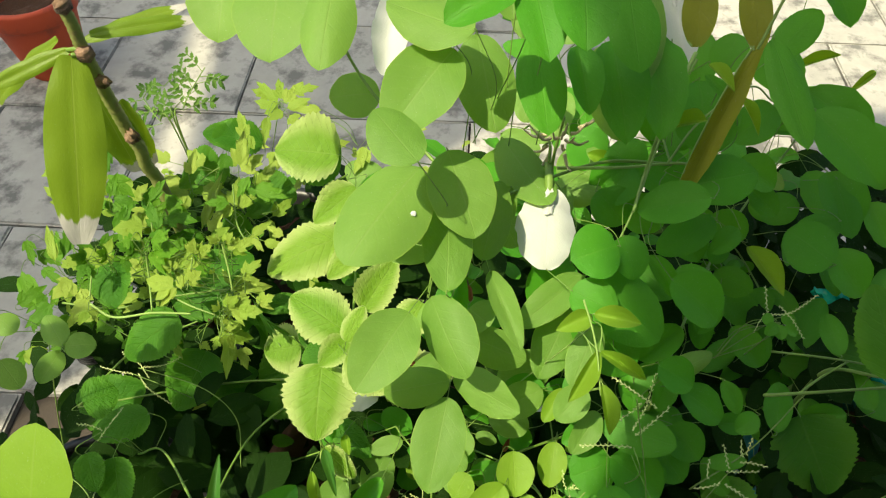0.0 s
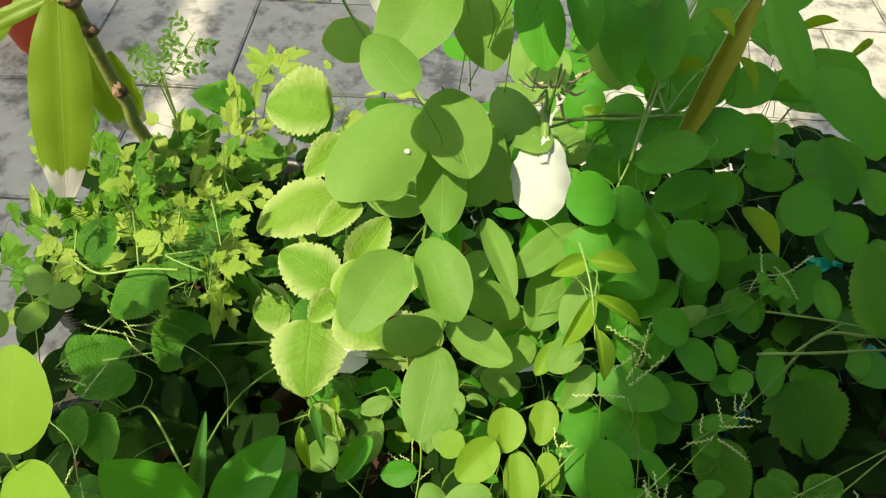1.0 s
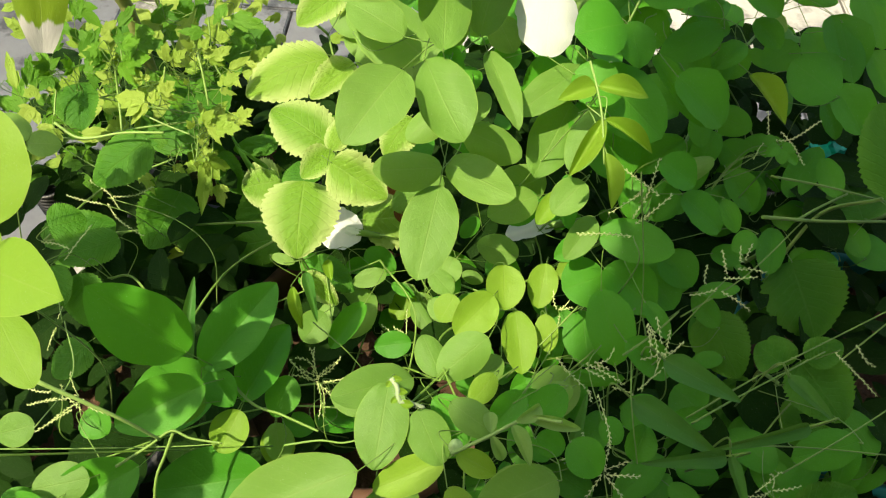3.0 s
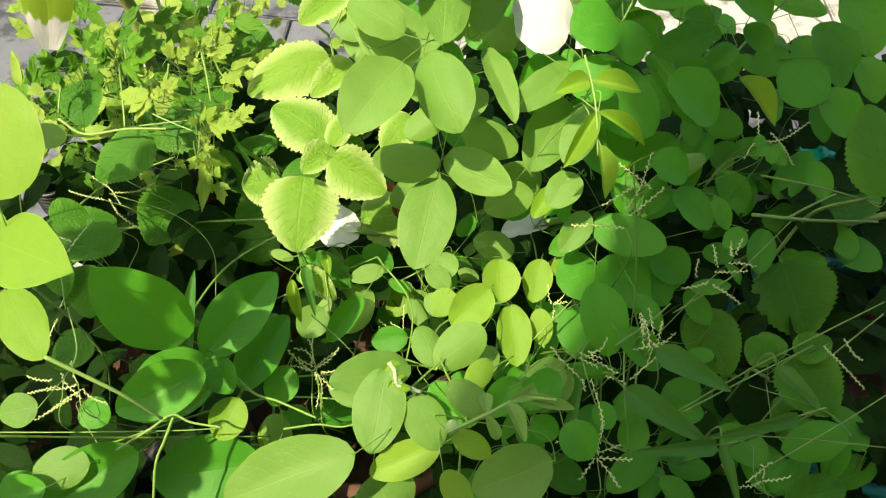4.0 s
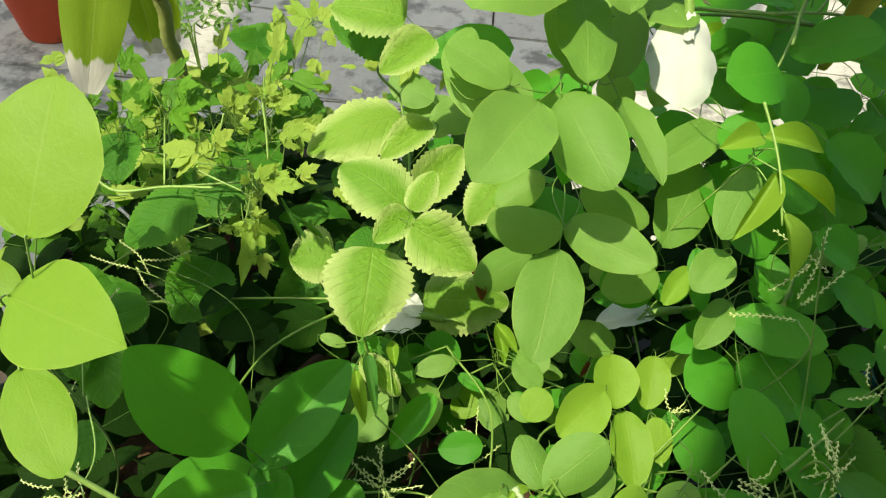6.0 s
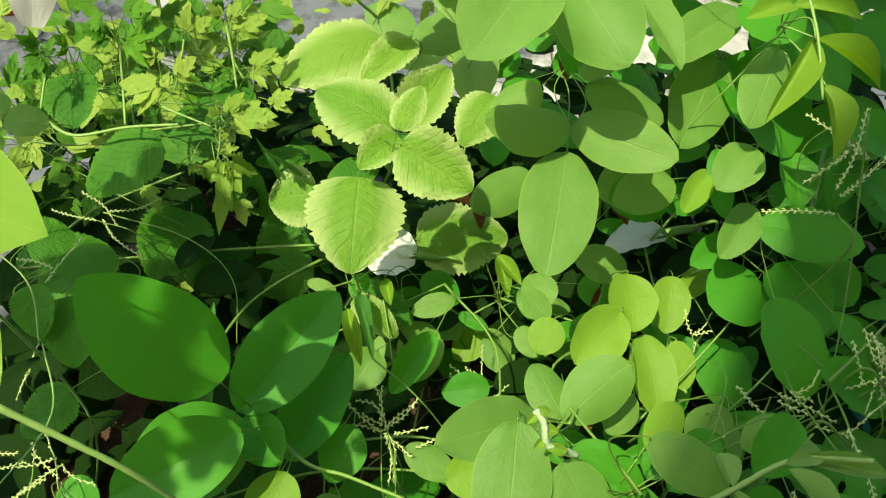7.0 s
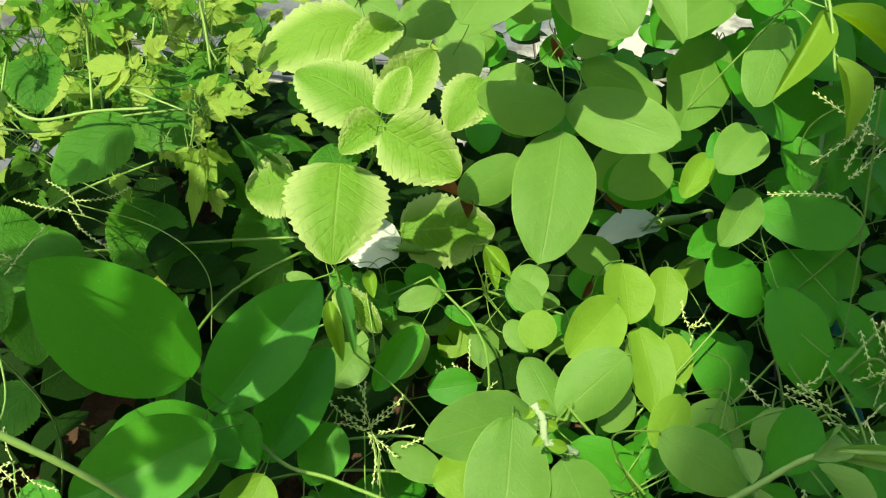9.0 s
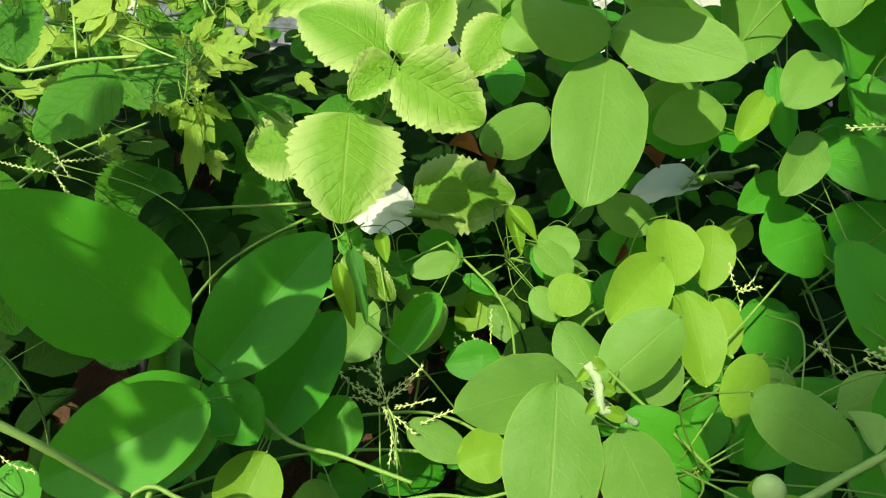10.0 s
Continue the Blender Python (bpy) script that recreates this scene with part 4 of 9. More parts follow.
sprays_y.append(("P", (0.006, 0.123, 0.471), (-0.005, 0.147, 0.478), 0.0189, (0.08, -0.24, 0.97)))
sprays_y.append(("U", (0.005, 0.235, 0.419), (0.022, 0.218, 0.410), 0.0182, (0.10, -0.39, 0.91)))
sprays_y.append(("U", (0.003, 0.213, 0.411), (0.016, 0.198, 0.403), 0.0160, (0.08, -0.41, 0.91)))
sprays_y.append(("P", (-0.012, 0.248, 0.358), (0.008, 0.224, 0.350), 0.0228, (-0.13, -0.40, 0.91)))
sprays_y.append(("P", (-0.031, 0.251, 0.359), (-0.006, 0.240, 0.357), 0.0220, (-0.15, -0.47, 0.87)))
sprays_y.append(("U", (-0.035, 0.223, 0.340), (-0.024, 0.239, 0.348), 0.0221, (0.08, -0.49, 0.87)))
sprays_y.append(("Q", (0.017, 0.196, 0.443), (0.007, 0.181, 0.433), 0.0195, (-0.13, -0.48, 0.87)))
sprays_y.append(("Q", (0.031, 0.097, 0.531), (0.019, 0.083, 0.525), 0.0130, (0.12, -0.47, 0.87)))
sprays_y.append(("P", (0.007, 0.070, 0.559), (0.027, 0.056, 0.557), 0.0150, (-0.16, -0.36, 0.92)))
sprays_y.append(("P", (0.017, 0.230, 0.439), (0.008, 0.212, 0.431), 0.0206, (-0.12, -0.36, 0.92)))
sprays_y.append(("P", (0.071, 0.094, 0.524), (0.054, 0.086, 0.521), 0.0130, (0.06, -0.36, 0.93)))
sprays_y.append(("U", (0.062, 0.084, 0.545), (0.045, 0.068, 0.541), 0.0170, (0.15, -0.41, 0.90)))
sprays_y.append(("P", (-0.032, 0.236, 0.407), (-0.058, 0.229, 0.403), 0.0146, (-0.02, -0.39, 0.92)))
sprays_y.append(("V", (-0.007, 0.252, 0.430), (-0.002, 0.228, 0.420), 0.0094, (-0.10, -0.41, 0.91)))
sprays_y.append(("V", (-0.009, 0.247, 0.435), (0.005, 0.231, 0.428), 0.0080, (-0.06, -0.46, 0.88)))
sprays_y.append(("P", (0.000, 0.216, 0.442), (0.016, 0.201, 0.436), 0.0166, (0.06, -0.34, 0.94)))
sprays_y.append(("P", (0.001, 0.206, 0.421), (0.012, 0.191, 0.415), 0.0144, (-0.07, -0.39, 0.92)))
sprays_y.append(("P", (-0.011, 0.233, 0.372), (0.002, 0.211, 0.364), 0.0163, (-0.03, -0.36, 0.93)))
sprays_y.append(("Q", (-0.011, 0.243, 0.366), (-0.029, 0.226, 0.357), 0.0213, (0.03, -0.46, 0.89)))
sprays_y.append(("U", (-0.012, 0.189, 0.386), (-0.040, 0.187, 0.382), 0.0204, (-0.09, -0.50, 0.86)))
sprays_y.append(("Q", (0.007, 0.064, 0.498), (-0.029, 0.051, 0.490), 0.0189, (-0.08, -0.38, 0.92)))
sprays_y.append(("P", (-0.028, 0.059, 0.465), (-0.013, 0.037, 0.454), 0.0370, (0.15, -0.39, 0.91)))
sprays_y.append(("P", (-0.010, 0.085, 0.501), (0.009, 0.074, 0.495), 0.0180, (0.01, -0.48, 0.88)))
sprays_y.append(("P", (0.055, 0.041, 0.545), (0.020, 0.028, 0.539), 0.0267, (-0.00, -0.45, 0.89)))
sprays_y.append(("Q", (0.011, 0.054, 0.539), (0.029, 0.046, 0.535), 0.0120, (0.07, -0.39, 0.92)))
sprays_y.append(("Q", (0.009, 0.049, 0.504), (0.022, 0.032, 0.495), 0.0146, (0.02, -0.47, 0.88)))
sprays_y.append(("P", (0.044, 0.144, 0.457), (0.030, 0.126, 0.453), 0.0172, (0.12, -0.30, 0.94)))
sprays_y.append(("P", (0.084, 0.133, 0.462), (0.062, 0.116, 0.461), 0.0197, (0.06, -0.12, 0.99)))
sprays_y.append(("P", (-0.046, 0.238, 0.379), (-0.060, 0.204, 0.377), 0.0263, (0.12, -0.14, 0.98)))
sprays_y.append(("P", (0.074, 0.253, 0.503), (0.037, 0.241, 0.491), 0.0293, (-0.06, -0.60, 0.80)))
sprays_y.append(("P", (0.093, 0.133, 0.447), (0.065, 0.112, 0.439), 0.0238, (-0.12, -0.24, 0.96)))
sprays_y.append(("P", (0.025, 0.224, 0.400), (0.040, 0.203, 0.397), 0.0220, (-0.02, -0.15, 0.99)))
sprays_y.append(("P", (-0.065, 0.197, 0.379), (-0.039, 0.216, 0.393), 0.0204, (-0.20, -0.38, 0.90)))
sprays_y.append(("P", (-0.089, 0.206, 0.364), (-0.048, 0.239, 0.378), 0.0273, (-0.10, -0.28, 0.95)))
sprays_y.append(("P", (-0.061, 0.128, 0.434), (-0.037, 0.116, 0.429), 0.0154, (0.09, -0.29, 0.95)))
sprays_y.append(("P", (-0.077, 0.211, 0.389), (-0.092, 0.190, 0.382), 0.0251, (0.15, -0.42, 0.90)))
sprays_y.append(("U", (0.035, 0.188, 0.422), (0.046, 0.206, 0.436), 0.0264, (-0.26, -0.47, 0.84)))
sprays_y.append(("U", (-0.060, 0.147, 0.388), (-0.038, 0.140, 0.386), 0.0118, (-0.03, -0.38, 0.92)))
sprays_y.append(("U", (-0.080, 0.135, 0.367), (-0.040, 0.138, 0.366), 0.0202, (0.05, -0.29, 0.96)))
sprays_y.append(("U", (-0.094, 0.255, 0.356), (-0.107, 0.259, 0.359), 0.0088, (0.08, -0.33, 0.94)))
sprays_y.append(("U", (0.006, 0.258, 0.392), (0.021, 0.248, 0.391), 0.0107, (-0.16, -0.36, 0.92)))
sprays_y.append(("P", (0.026, 0.250, 0.388), (0.043, 0.244, 0.386), 0.0109, (-0.06, -0.47, 0.88)))
sprays_y.append(("U", (0.019, 0.208, 0.404), (0.040, 0.218, 0.408), 0.0126, (0.05, -0.46, 0.89)))
sprays_y.append(("U", (-0.070, 0.271, 0.358), (-0.046, 0.278, 0.356), 0.0154, (0.15, -0.26, 0.95)))
grow("butterfly_pea_vine", CLAY_POT, 0.26, "low butterfly pea with small sunlit yellow-green leaflets", sprays_y, 8, STEM, seed=3, under_leaves=20, stem_radius=0.0008)

sprays_r = []
sprays_r.append(("U", (0.181, 0.302, 0.516), (0.181, 0.277, 0.510), 0.0150, (-0.33, -0.21, 0.92)))
sprays_r.append(("U", (0.198, 0.328, 0.544), (0.190, 0.313, 0.534), 0.0153, (-0.18, -0.47, 0.86)))
sprays_r.append(("U", (0.209, 0.383, 0.530), (0.195, 0.401, 0.536), 0.0206, (-0.14, -0.41, 0.90)))
sprays_r.append(("U", (0.236, 0.362, 0.504), (0.213, 0.383, 0.508), 0.0296, (-0.40, -0.56, 0.72)))
sprays_r.append(("U", (0.153, 0.262, 0.485), (0.173, 0.245, 0.479), 0.0182, (-0.16, -0.44, 0.88)))
sprays_r.append(("U", (0.137, 0.257, 0.480), (0.159, 0.249, 0.482), 0.0202, (-0.24, -0.44, 0.87)))
sprays_r.append(("U", (0.164, 0.229, 0.453), (0.180, 0.204, 0.450), 0.0281, (-0.27, -0.28, 0.92)))
sprays_r.append(("U", (0.218, 0.332, 0.471), (0.201, 0.307, 0.452), 0.0214, (-0.31, -0.44, 0.85)))
sprays_r.append(("U", (0.202, 0.236, 0.443), (0.226, 0.233, 0.444), 0.0165, (-0.12, -0.50, 0.86)))
sprays_r.append(("U", (0.187, 0.205, 0.441), (0.215, 0.205, 0.447), 0.0125, (-0.21, -0.20, 0.96)))
sprays_r.append(("U", (0.219, 0.353, 0.470), (0.247, 0.336, 0.470), 0.0249, (-0.31, -0.50, 0.81)))
sprays_r.append(("U", (0.238, 0.324, 0.436), (0.259, 0.294, 0.422), 0.0257, (-0.12, -0.48, 0.87)))
sprays_r.append(("U", (0.179, 0.354, 0.646), (0.163, 0.371, 0.654), 0.0087, (-0.20, -0.59, 0.79)))
sprays_r.append(("U", (0.196, 0.419, 0.618), (0.207, 0.440, 0.638), 0.0271, (-0.37, -0.54, 0.75)))
sprays_r.append(("U", (0.183, 0.424, 0.570), (0.170, 0.406, 0.557), 0.0299, (-0.19, -0.50, 0.84)))
sprays_r.append(("U", (0.172, 0.355, 0.533), (0.186, 0.325, 0.523), 0.0292, (-0.18, -0.38, 0.91)))
sprays_r.append(("U", (0.136, 0.321, 0.523), (0.162, 0.292, 0.526), 0.0324, (-0.41, -0.31, 0.86)))
sprays_r.append(("U", (0.241, 0.356, 0.435), (0.262, 0.331, 0.428), 0.0294, (-0.18, -0.40, 0.90)))
sprays_r.append(("U", (0.277, 0.357, 0.443), (0.254, 0.338, 0.428), 0.0232, (-0.25, -0.41, 0.88)))
sprays_r.append(("U", (0.168, 0.259, 0.487), (0.149, 0.243, 0.473), 0.0238, (-0.33, -0.35, 0.88)))
sprays_r.append(("U", (0.185, 0.231, 0.438), (0.166, 0.214, 0.424), 0.0282, (-0.39, -0.30, 0.87)))
sprays_r.append(("U", (0.148, 0.223, 0.448), (0.169, 0.192, 0.439), 0.0326, (-0.13, -0.34, 0.93)))
sprays_r.append(("U", (0.096, 0.138, 0.442), (0.070, 0.114, 0.433), 0.0275, (0.05, -0.38, 0.93)))
sprays_r.append(("U", (0.126, 0.113, 0.422), (0.150, 0.131, 0.427), 0.0236, (-0.05, -0.17, 0.98)))
sprays_r.append(("U", (0.200, 0.143, 0.374), (0.183, 0.163, 0.376), 0.0329, (-0.30, -0.38, 0.88)))
sprays_r.append(("U", (0.284, 0.345, 0.412), (0.274, 0.356, 0.415), 0.0119, (-0.14, -0.37, 0.92)))
sprays_r.append(("U", (0.286, 0.345, 0.409), (0.269, 0.342, 0.407), 0.0105, (-0.07, -0.43, 0.90)))
sprays_r.append(("U", (0.287, 0.344, 0.408), (0.295, 0.353, 0.416), 0.0098, (-0.36, -0.42, 0.83)))
sprays_r.append(("U", (0.289, 0.345, 0.406), (0.278, 0.330, 0.400), 0.0106, (-0.13, -0.29, 0.95)))
sprays_r.append(("U", (0.289, 0.345, 0.406), (0.298, 0.332, 0.402), 0.0100, (-0.32, -0.47, 0.82)))
sprays_r.append(("U", (0.281, 0.337, 0.419), (0.276, 0.346, 0.419), 0.0093, (-0.20, -0.14, 0.97)))
sprays_r.append(("U", (0.265, 0.402, 0.427), (0.252, 0.381, 0.417), 0.0131, (-0.20, -0.35, 0.92)))
sprays_r.append(("U", (0.188, 0.404, 0.504), (0.164, 0.405, 0.495), 0.0150, (-0.28, -0.58, 0.76)))
sprays_r.append(("U", (0.230, 0.402, 0.512), (0.192, 0.406, 0.509), 0.0242, (-0.12, -0.38, 0.92)))
sprays_r.append(("U", (0.210, 0.334, 0.456), (0.207, 0.303, 0.434), 0.0201, (-0.33, -0.53, 0.78)))
sprays_r.append(("U", (0.311, 0.365, 0.475), (0.319, 0.337, 0.462), 0.0174, (-0.13, -0.43, 0.89)))
sprays_r.append(("U", (0.240, 0.473, 0.514), (0.239, 0.507, 0.534), 0.0203, (-0.09, -0.50, 0.86)))
sprays_r.append(("U", (0.269, 0.431, 0.471), (0.284, 0.413, 0.467), 0.0136, (-0.31, -0.44, 0.84)))
sprays_r.append(("U", (0.283, 0.369, 0.402), (0.271, 0.351, 0.386), 0.0144, (-0.37, -0.47, 0.80)))
sprays_r.append(("U", (0.213, 0.362, 0.503), (0.200, 0.381, 0.506), 0.0139, (-0.16, -0.26, 0.95)))
sprays_r.append(("U", (0.302, 0.342, 0.422), (0.285, 0.370, 0.430), 0.0192, (-0.26, -0.43, 0.87)))
sprays_r.append(("U", (0.193, 0.377, 0.499), (0.209, 0.351, 0.493), 0.0185, (-0.08, -0.28, 0.96)))
sprays_r.append(("U", (0.082, 0.200, 0.411), (0.083, 0.233, 0.418), 0.0168, (-0.26, -0.20, 0.94)))
sprays_r.append(("U", (0.092, 0.146, 0.399), (0.069, 0.141, 0.390), 0.0133, (-0.27, -0.33, 0.91)))
sprays_r.append(("U", (0.213, 0.175, 0.400), (0.190, 0.172, 0.396), 0.0135, (-0.15, -0.06, 0.99)))
sprays_r.append(("U", (0.133, 0.185, 0.385), (0.135, 0.209, 0.395), 0.0134, (-0.33, -0.33, 0.89)))
sprays_r.append(("U", (0.148, 0.188, 0.432), (0.157, 0.201, 0.443), 0.0099, (-0.37, -0.44, 0.82)))
sprays_r.append(("U", (0.220, 0.230, 0.374), (0.208, 0.202, 0.366), 0.0141, (-0.44, -0.07, 0.90)))
sprays_r.append(("U", (0.207, 0.191, 0.415), (0.194, 0.218, 0.420), 0.0177, (-0.48, -0.38, 0.79)))
sprays_r.append(("U", (0.204, 0.195, 0.334), (0.230, 0.174, 0.340), 0.0234, (-0.31, -0.13, 0.94)))
sprays_r.append(("U", (0.129, 0.196, 0.378), (0.155, 0.218, 0.387), 0.0167, (-0.12, -0.25, 0.96)))
sprays_r.append(("U", (0.067, 0.140, 0.410), (0.049, 0.135, 0.406), 0.0096, (-0.04, -0.43, 0.90)))
sprays_r.append(("U", (0.095, 0.196, 0.403), (0.085, 0.162, 0.396), 0.0177, (-0.31, -0.08, 0.95)))
sprays_r.append(("U", (0.084, 0.204, 0.412), (0.105, 0.192, 0.416), 0.0144, (-0.38, -0.38, 0.84)))
sprays_r.append(("U", (0.065, 0.176, 0.383), (0.053, 0.162, 0.375), 0.0104, (-0.17, -0.36, 0.92)))
sprays_r.append(("U", (0.171, 0.114, 0.313), (0.208, 0.149, 0.330), 0.0274, (-0.37, -0.04, 0.93)))
sprays_r.append(("U", (0.345, 0.116, 0.343), (0.301, 0.105, 0.326), 0.0275, (-0.36, 0.04, 0.93)))
sprays_r.append(("U", (0.117, 0.088, 0.356), (0.082, 0.112, 0.358), 0.0247, (-0.17, -0.29, 0.94)))
sprays_r.append(("U", (0.240, 0.100, 0.380), (0.216, 0.131, 0.375), 0.0271, (-0.24, -0.03, 0.97)))
sprays_r.append(("U", (0.283, 0.100, 0.307), (0.312, 0.073, 0.317), 0.0283, (-0.32, 0.02, 0.95)))
sprays_r.append(("U", (0.189, 0.123, 0.414), (0.161, 0.123, 0.410), 0.0162, (-0.12, -0.28, 0.95)))
sprays_r.append(("U", (0.240, 0.119, 0.318), (0.278, 0.133, 0.334), 0.0228, (-0.34, -0.18, 0.92)))
sprays_r.append(("U", (0.240, 0.147, 0.363), (0.223, 0.122, 0.351), 0.0162, (-0.28, -0.25, 0.92)))
sprays_r.append(("U", (0.166, 0.097, 0.379), (0.148, 0.074, 0.377), 0.0140, (-0.12, -0.01, 0.99)))
sprays_r.append(("U", (0.317, 0.113, 0.376), (0.303, 0.144, 0.384), 0.0214, (-0.28, -0.34, 0.90)))
sprays_r.append(("U", (0.250, 0.082, 0.373), (0.230, 0.113, 0.372), 0.0239, (-0.37, -0.22, 0.90)))
sprays_r.append(("U", (0.157, 0.128, 0.405), (0.131, 0.134, 0.404), 0.0156, (-0.12, -0.37, 0.92)))
sprays_r.append(("U", (0.240, 0.143, 0.305), (0.245, 0.106, 0.297), 0.0221, (-0.39, -0.24, 0.89)))
sprays_r.append(("U", (0.268, 0.126, 0.290), (0.308, 0.123, 0.304), 0.0248, (-0.34, -0.35, 0.87)))
sprays_r.append(("U", (0.265, 0.094, 0.354), (0.238, 0.128, 0.347), 0.0296, (-0.25, 0.00, 0.97)))
sprays_r.append(("U", (0.208, 0.127, 0.287), (0.237, 0.103, 0.291), 0.0240, (-0.20, -0.07, 0.98)))
sprays_r.append(("U", (0.155, 0.140, 0.302), (0.135, 0.097, 0.300), 0.0240, (-0.01, -0.04, 1.00)))
sprays_r.append(("U", (0.177, 0.106, 0.362), (0.208, 0.101, 0.362), 0.0183, (-0.04, -0.21, 0.98)))
sprays_r.append(("U", (0.239, 0.083, 0.377), (0.267, 0.102, 0.390), 0.0180, (-0.20, -0.33, 0.92)))
sprays_r.append(("U", (0.305, 0.098, 0.338), (0.323, 0.136, 0.351), 0.0222, (-0.15, -0.24, 0.96)))
sprays_r.append(("U", (0.220, 0.129, 0.300), (0.184, 0.096, 0.292), 0.0240, (-0.21, -0.00, 0.98)))
sprays_r.append(("U", (0.163, 0.089, 0.381), (0.182, 0.073, 0.382), 0.0157, (-0.28, -0.28, 0.92)))
sprays_r.append(("U", (0.154, 0.099, 0.408), (0.119, 0.073, 0.403), 0.0217, (-0.04, -0.14, 0.99)))
sprays_r.append(("U", (0.304, 0.126, 0.379), (0.292, 0.096, 0.360), 0.0178, (-0.44, -0.34, 0.83)))
sprays_r.append(("U", (0.074, 0.087, 0.435), (0.057, 0.098, 0.437), 0.0125, (-0.15, -0.39, 0.91)))
sprays_r.append(("U", (0.048, 0.066, 0.433), (0.046, 0.084, 0.439), 0.0126, (0.06, -0.31, 0.95)))
sprays_r.append(("U", (0.070, 0.098, 0.376), (0.063, 0.132, 0.383), 0.0217, (-0.18, -0.25, 0.95)))
sprays_r.append(("U", (0.114, 0.055, 0.408), (0.114, 0.029, 0.404), 0.0168, (-0.15, -0.16, 0.98)))
sprays_r.append(("U", (0.076, 0.067, 0.405), (0.053, 0.092, 0.407), 0.0217, (-0.04, -0.11, 0.99)))
sprays_r.append(("U", (0.066, 0.061, 0.393), (0.073, 0.081, 0.401), 0.0140, (-0.12, -0.32, 0.94)))
sprays_r.append(("U", (0.100, 0.097, 0.404), (0.118, 0.130, 0.408), 0.0208, (0.07, -0.14, 0.99)))
sprays_r.append(("U", (0.037, 0.073, 0.403), (0.055, 0.047, 0.403), 0.0196, (-0.24, -0.18, 0.95)))
sprays_r.append(("U", (0.031, 0.076, 0.409), (0.032, 0.044, 0.410), 0.0199, (0.06, 0.05, 1.00)))
sprays_r.append(("U", (0.042, 0.096, 0.359), (0.013, 0.087, 0.349), 0.0183, (-0.21, -0.36, 0.91)))
sprays_r.append(("U", (0.311, 0.295, 0.325), (0.330, 0.263, 0.322), 0.0247, (-0.27, -0.27, 0.92)))
sprays_r.append(("U", (0.350, 0.296, 0.388), (0.381, 0.267, 0.389), 0.0338, (-0.16, -0.11, 0.98)))
sprays_r.append(("U", (0.345, 0.373, 0.403), (0.368, 0.346, 0.402), 0.0232, (-0.37, -0.34, 0.86)))
sprays_r.append(("U", (0.343, 0.327, 0.402), (0.331, 0.284, 0.393), 0.0211, (-0.28, -0.11, 0.95)))
sprays_r.append(("U", (0.281, 0.368, 0.402), (0.304, 0.353, 0.406), 0.0185, (-0.37, -0.36, 0.86)))
sprays_r.append(("U", (0.351, 0.268, 0.398), (0.345, 0.302, 0.402), 0.0205, (-0.47, -0.19, 0.86)))
sprays_r.append(("U", (0.293, 0.314, 0.416), (0.322, 0.354, 0.437), 0.0274, (-0.48, -0.12, 0.87)))
sprays_r.append(("U", (0.291, 0.311, 0.338), (0.339, 0.330, 0.356), 0.0304, (-0.26, -0.25, 0.93)))
sprays_r.append(("U", (0.328, 0.264, 0.399), (0.293, 0.264, 0.381), 0.0239, (-0.43, -0.33, 0.84)))
sprays_r.append(("U", (0.390, 0.353, 0.400), (0.407, 0.403, 0.416), 0.0246, (-0.36, -0.16, 0.92)))
sprays_r.append(("U", (0.291, 0.321, 0.386), (0.333, 0.310, 0.394), 0.0289, (-0.25, -0.37, 0.89)))
sprays_r.append(("U", (0.246, 0.321, 0.419), (0.213, 0.296, 0.413), 0.0212, (-0.01, -0.24, 0.97)))
sprays_r.append(("U", (0.265, 0.305, 0.402), (0.270, 0.339, 0.420), 0.0208, (-0.23, -0.42, 0.88)))
sprays_r.append(("U", (0.263, 0.245, 0.405), (0.275, 0.287, 0.413), 0.0218, (-0.35, -0.09, 0.93)))
sprays_r.append(("U", (0.315, 0.294, 0.441), (0.311, 0.329, 0.450), 0.0193, (-0.44, -0.28, 0.85)))
sprays_r.append(("U", (0.303, 0.283, 0.389), (0.315, 0.248, 0.380), 0.0239, (-0.23, -0.31, 0.92)))
sprays_r.append(("U", (0.222, 0.343, 0.453), (0.195, 0.322, 0.447), 0.0187, (-0.10, -0.17, 0.98)))
sprays_r.append(("U", (0.294, 0.299, 0.342), (0.253, 0.305, 0.340), 0.0271, (-0.08, -0.17, 0.98)))
grow("butterfly_pea_vine", RIGHT_POT, 0.24, "shaded butterfly pea with dark blue-green oval leaflets", sprays_r, 7, STEM, seed=5, under_leaves=120, stem_radius=0.0009)

sprays_b = []
sprays_b.append(("P", (-0.009, 0.109, 0.499), (-0.049, 0.089, 0.519), 0.0236, (0.46, -0.05, 0.89)))
sprays_b.append(("P", (-0.022, 0.098, 0.517), (-0.028, 0.057, 0.503), 0.0275, (-0.03, -0.31, 0.95)))
sprays_b.append(("P", (-0.007, 0.085, 0.513), (0.006, 0.061, 0.499), 0.0218, (0.03, -0.49, 0.87)))
sprays_b.append(("U", (0.001, 0.097, 0.500), (0.028, 0.080, 0.488), 0.0198, (0.09, -0.49, 0.87)))
sprays_b.append(("Q", (-0.024, 0.114, 0.441), (-0.043, 0.109, 0.440), 0.0201, (0.09, -0.42, 0.90)))
sprays_b.append(("U", (0.061, 0.103, 0.495), (0.038, 0.087, 0.488), 0.0190, (0.07, -0.48, 0.87)))
sprays_b.append(("U", (0.067, 0.151, 0.424), (0.060, 0.123, 0.414), 0.0210, (0.08, -0.35, 0.93)))
sprays_b.append(("U", (0.042, 0.244, 0.413), (0.068, 0.233, 0.412), 0.0227, (-0.14, -0.45, 0.88)))
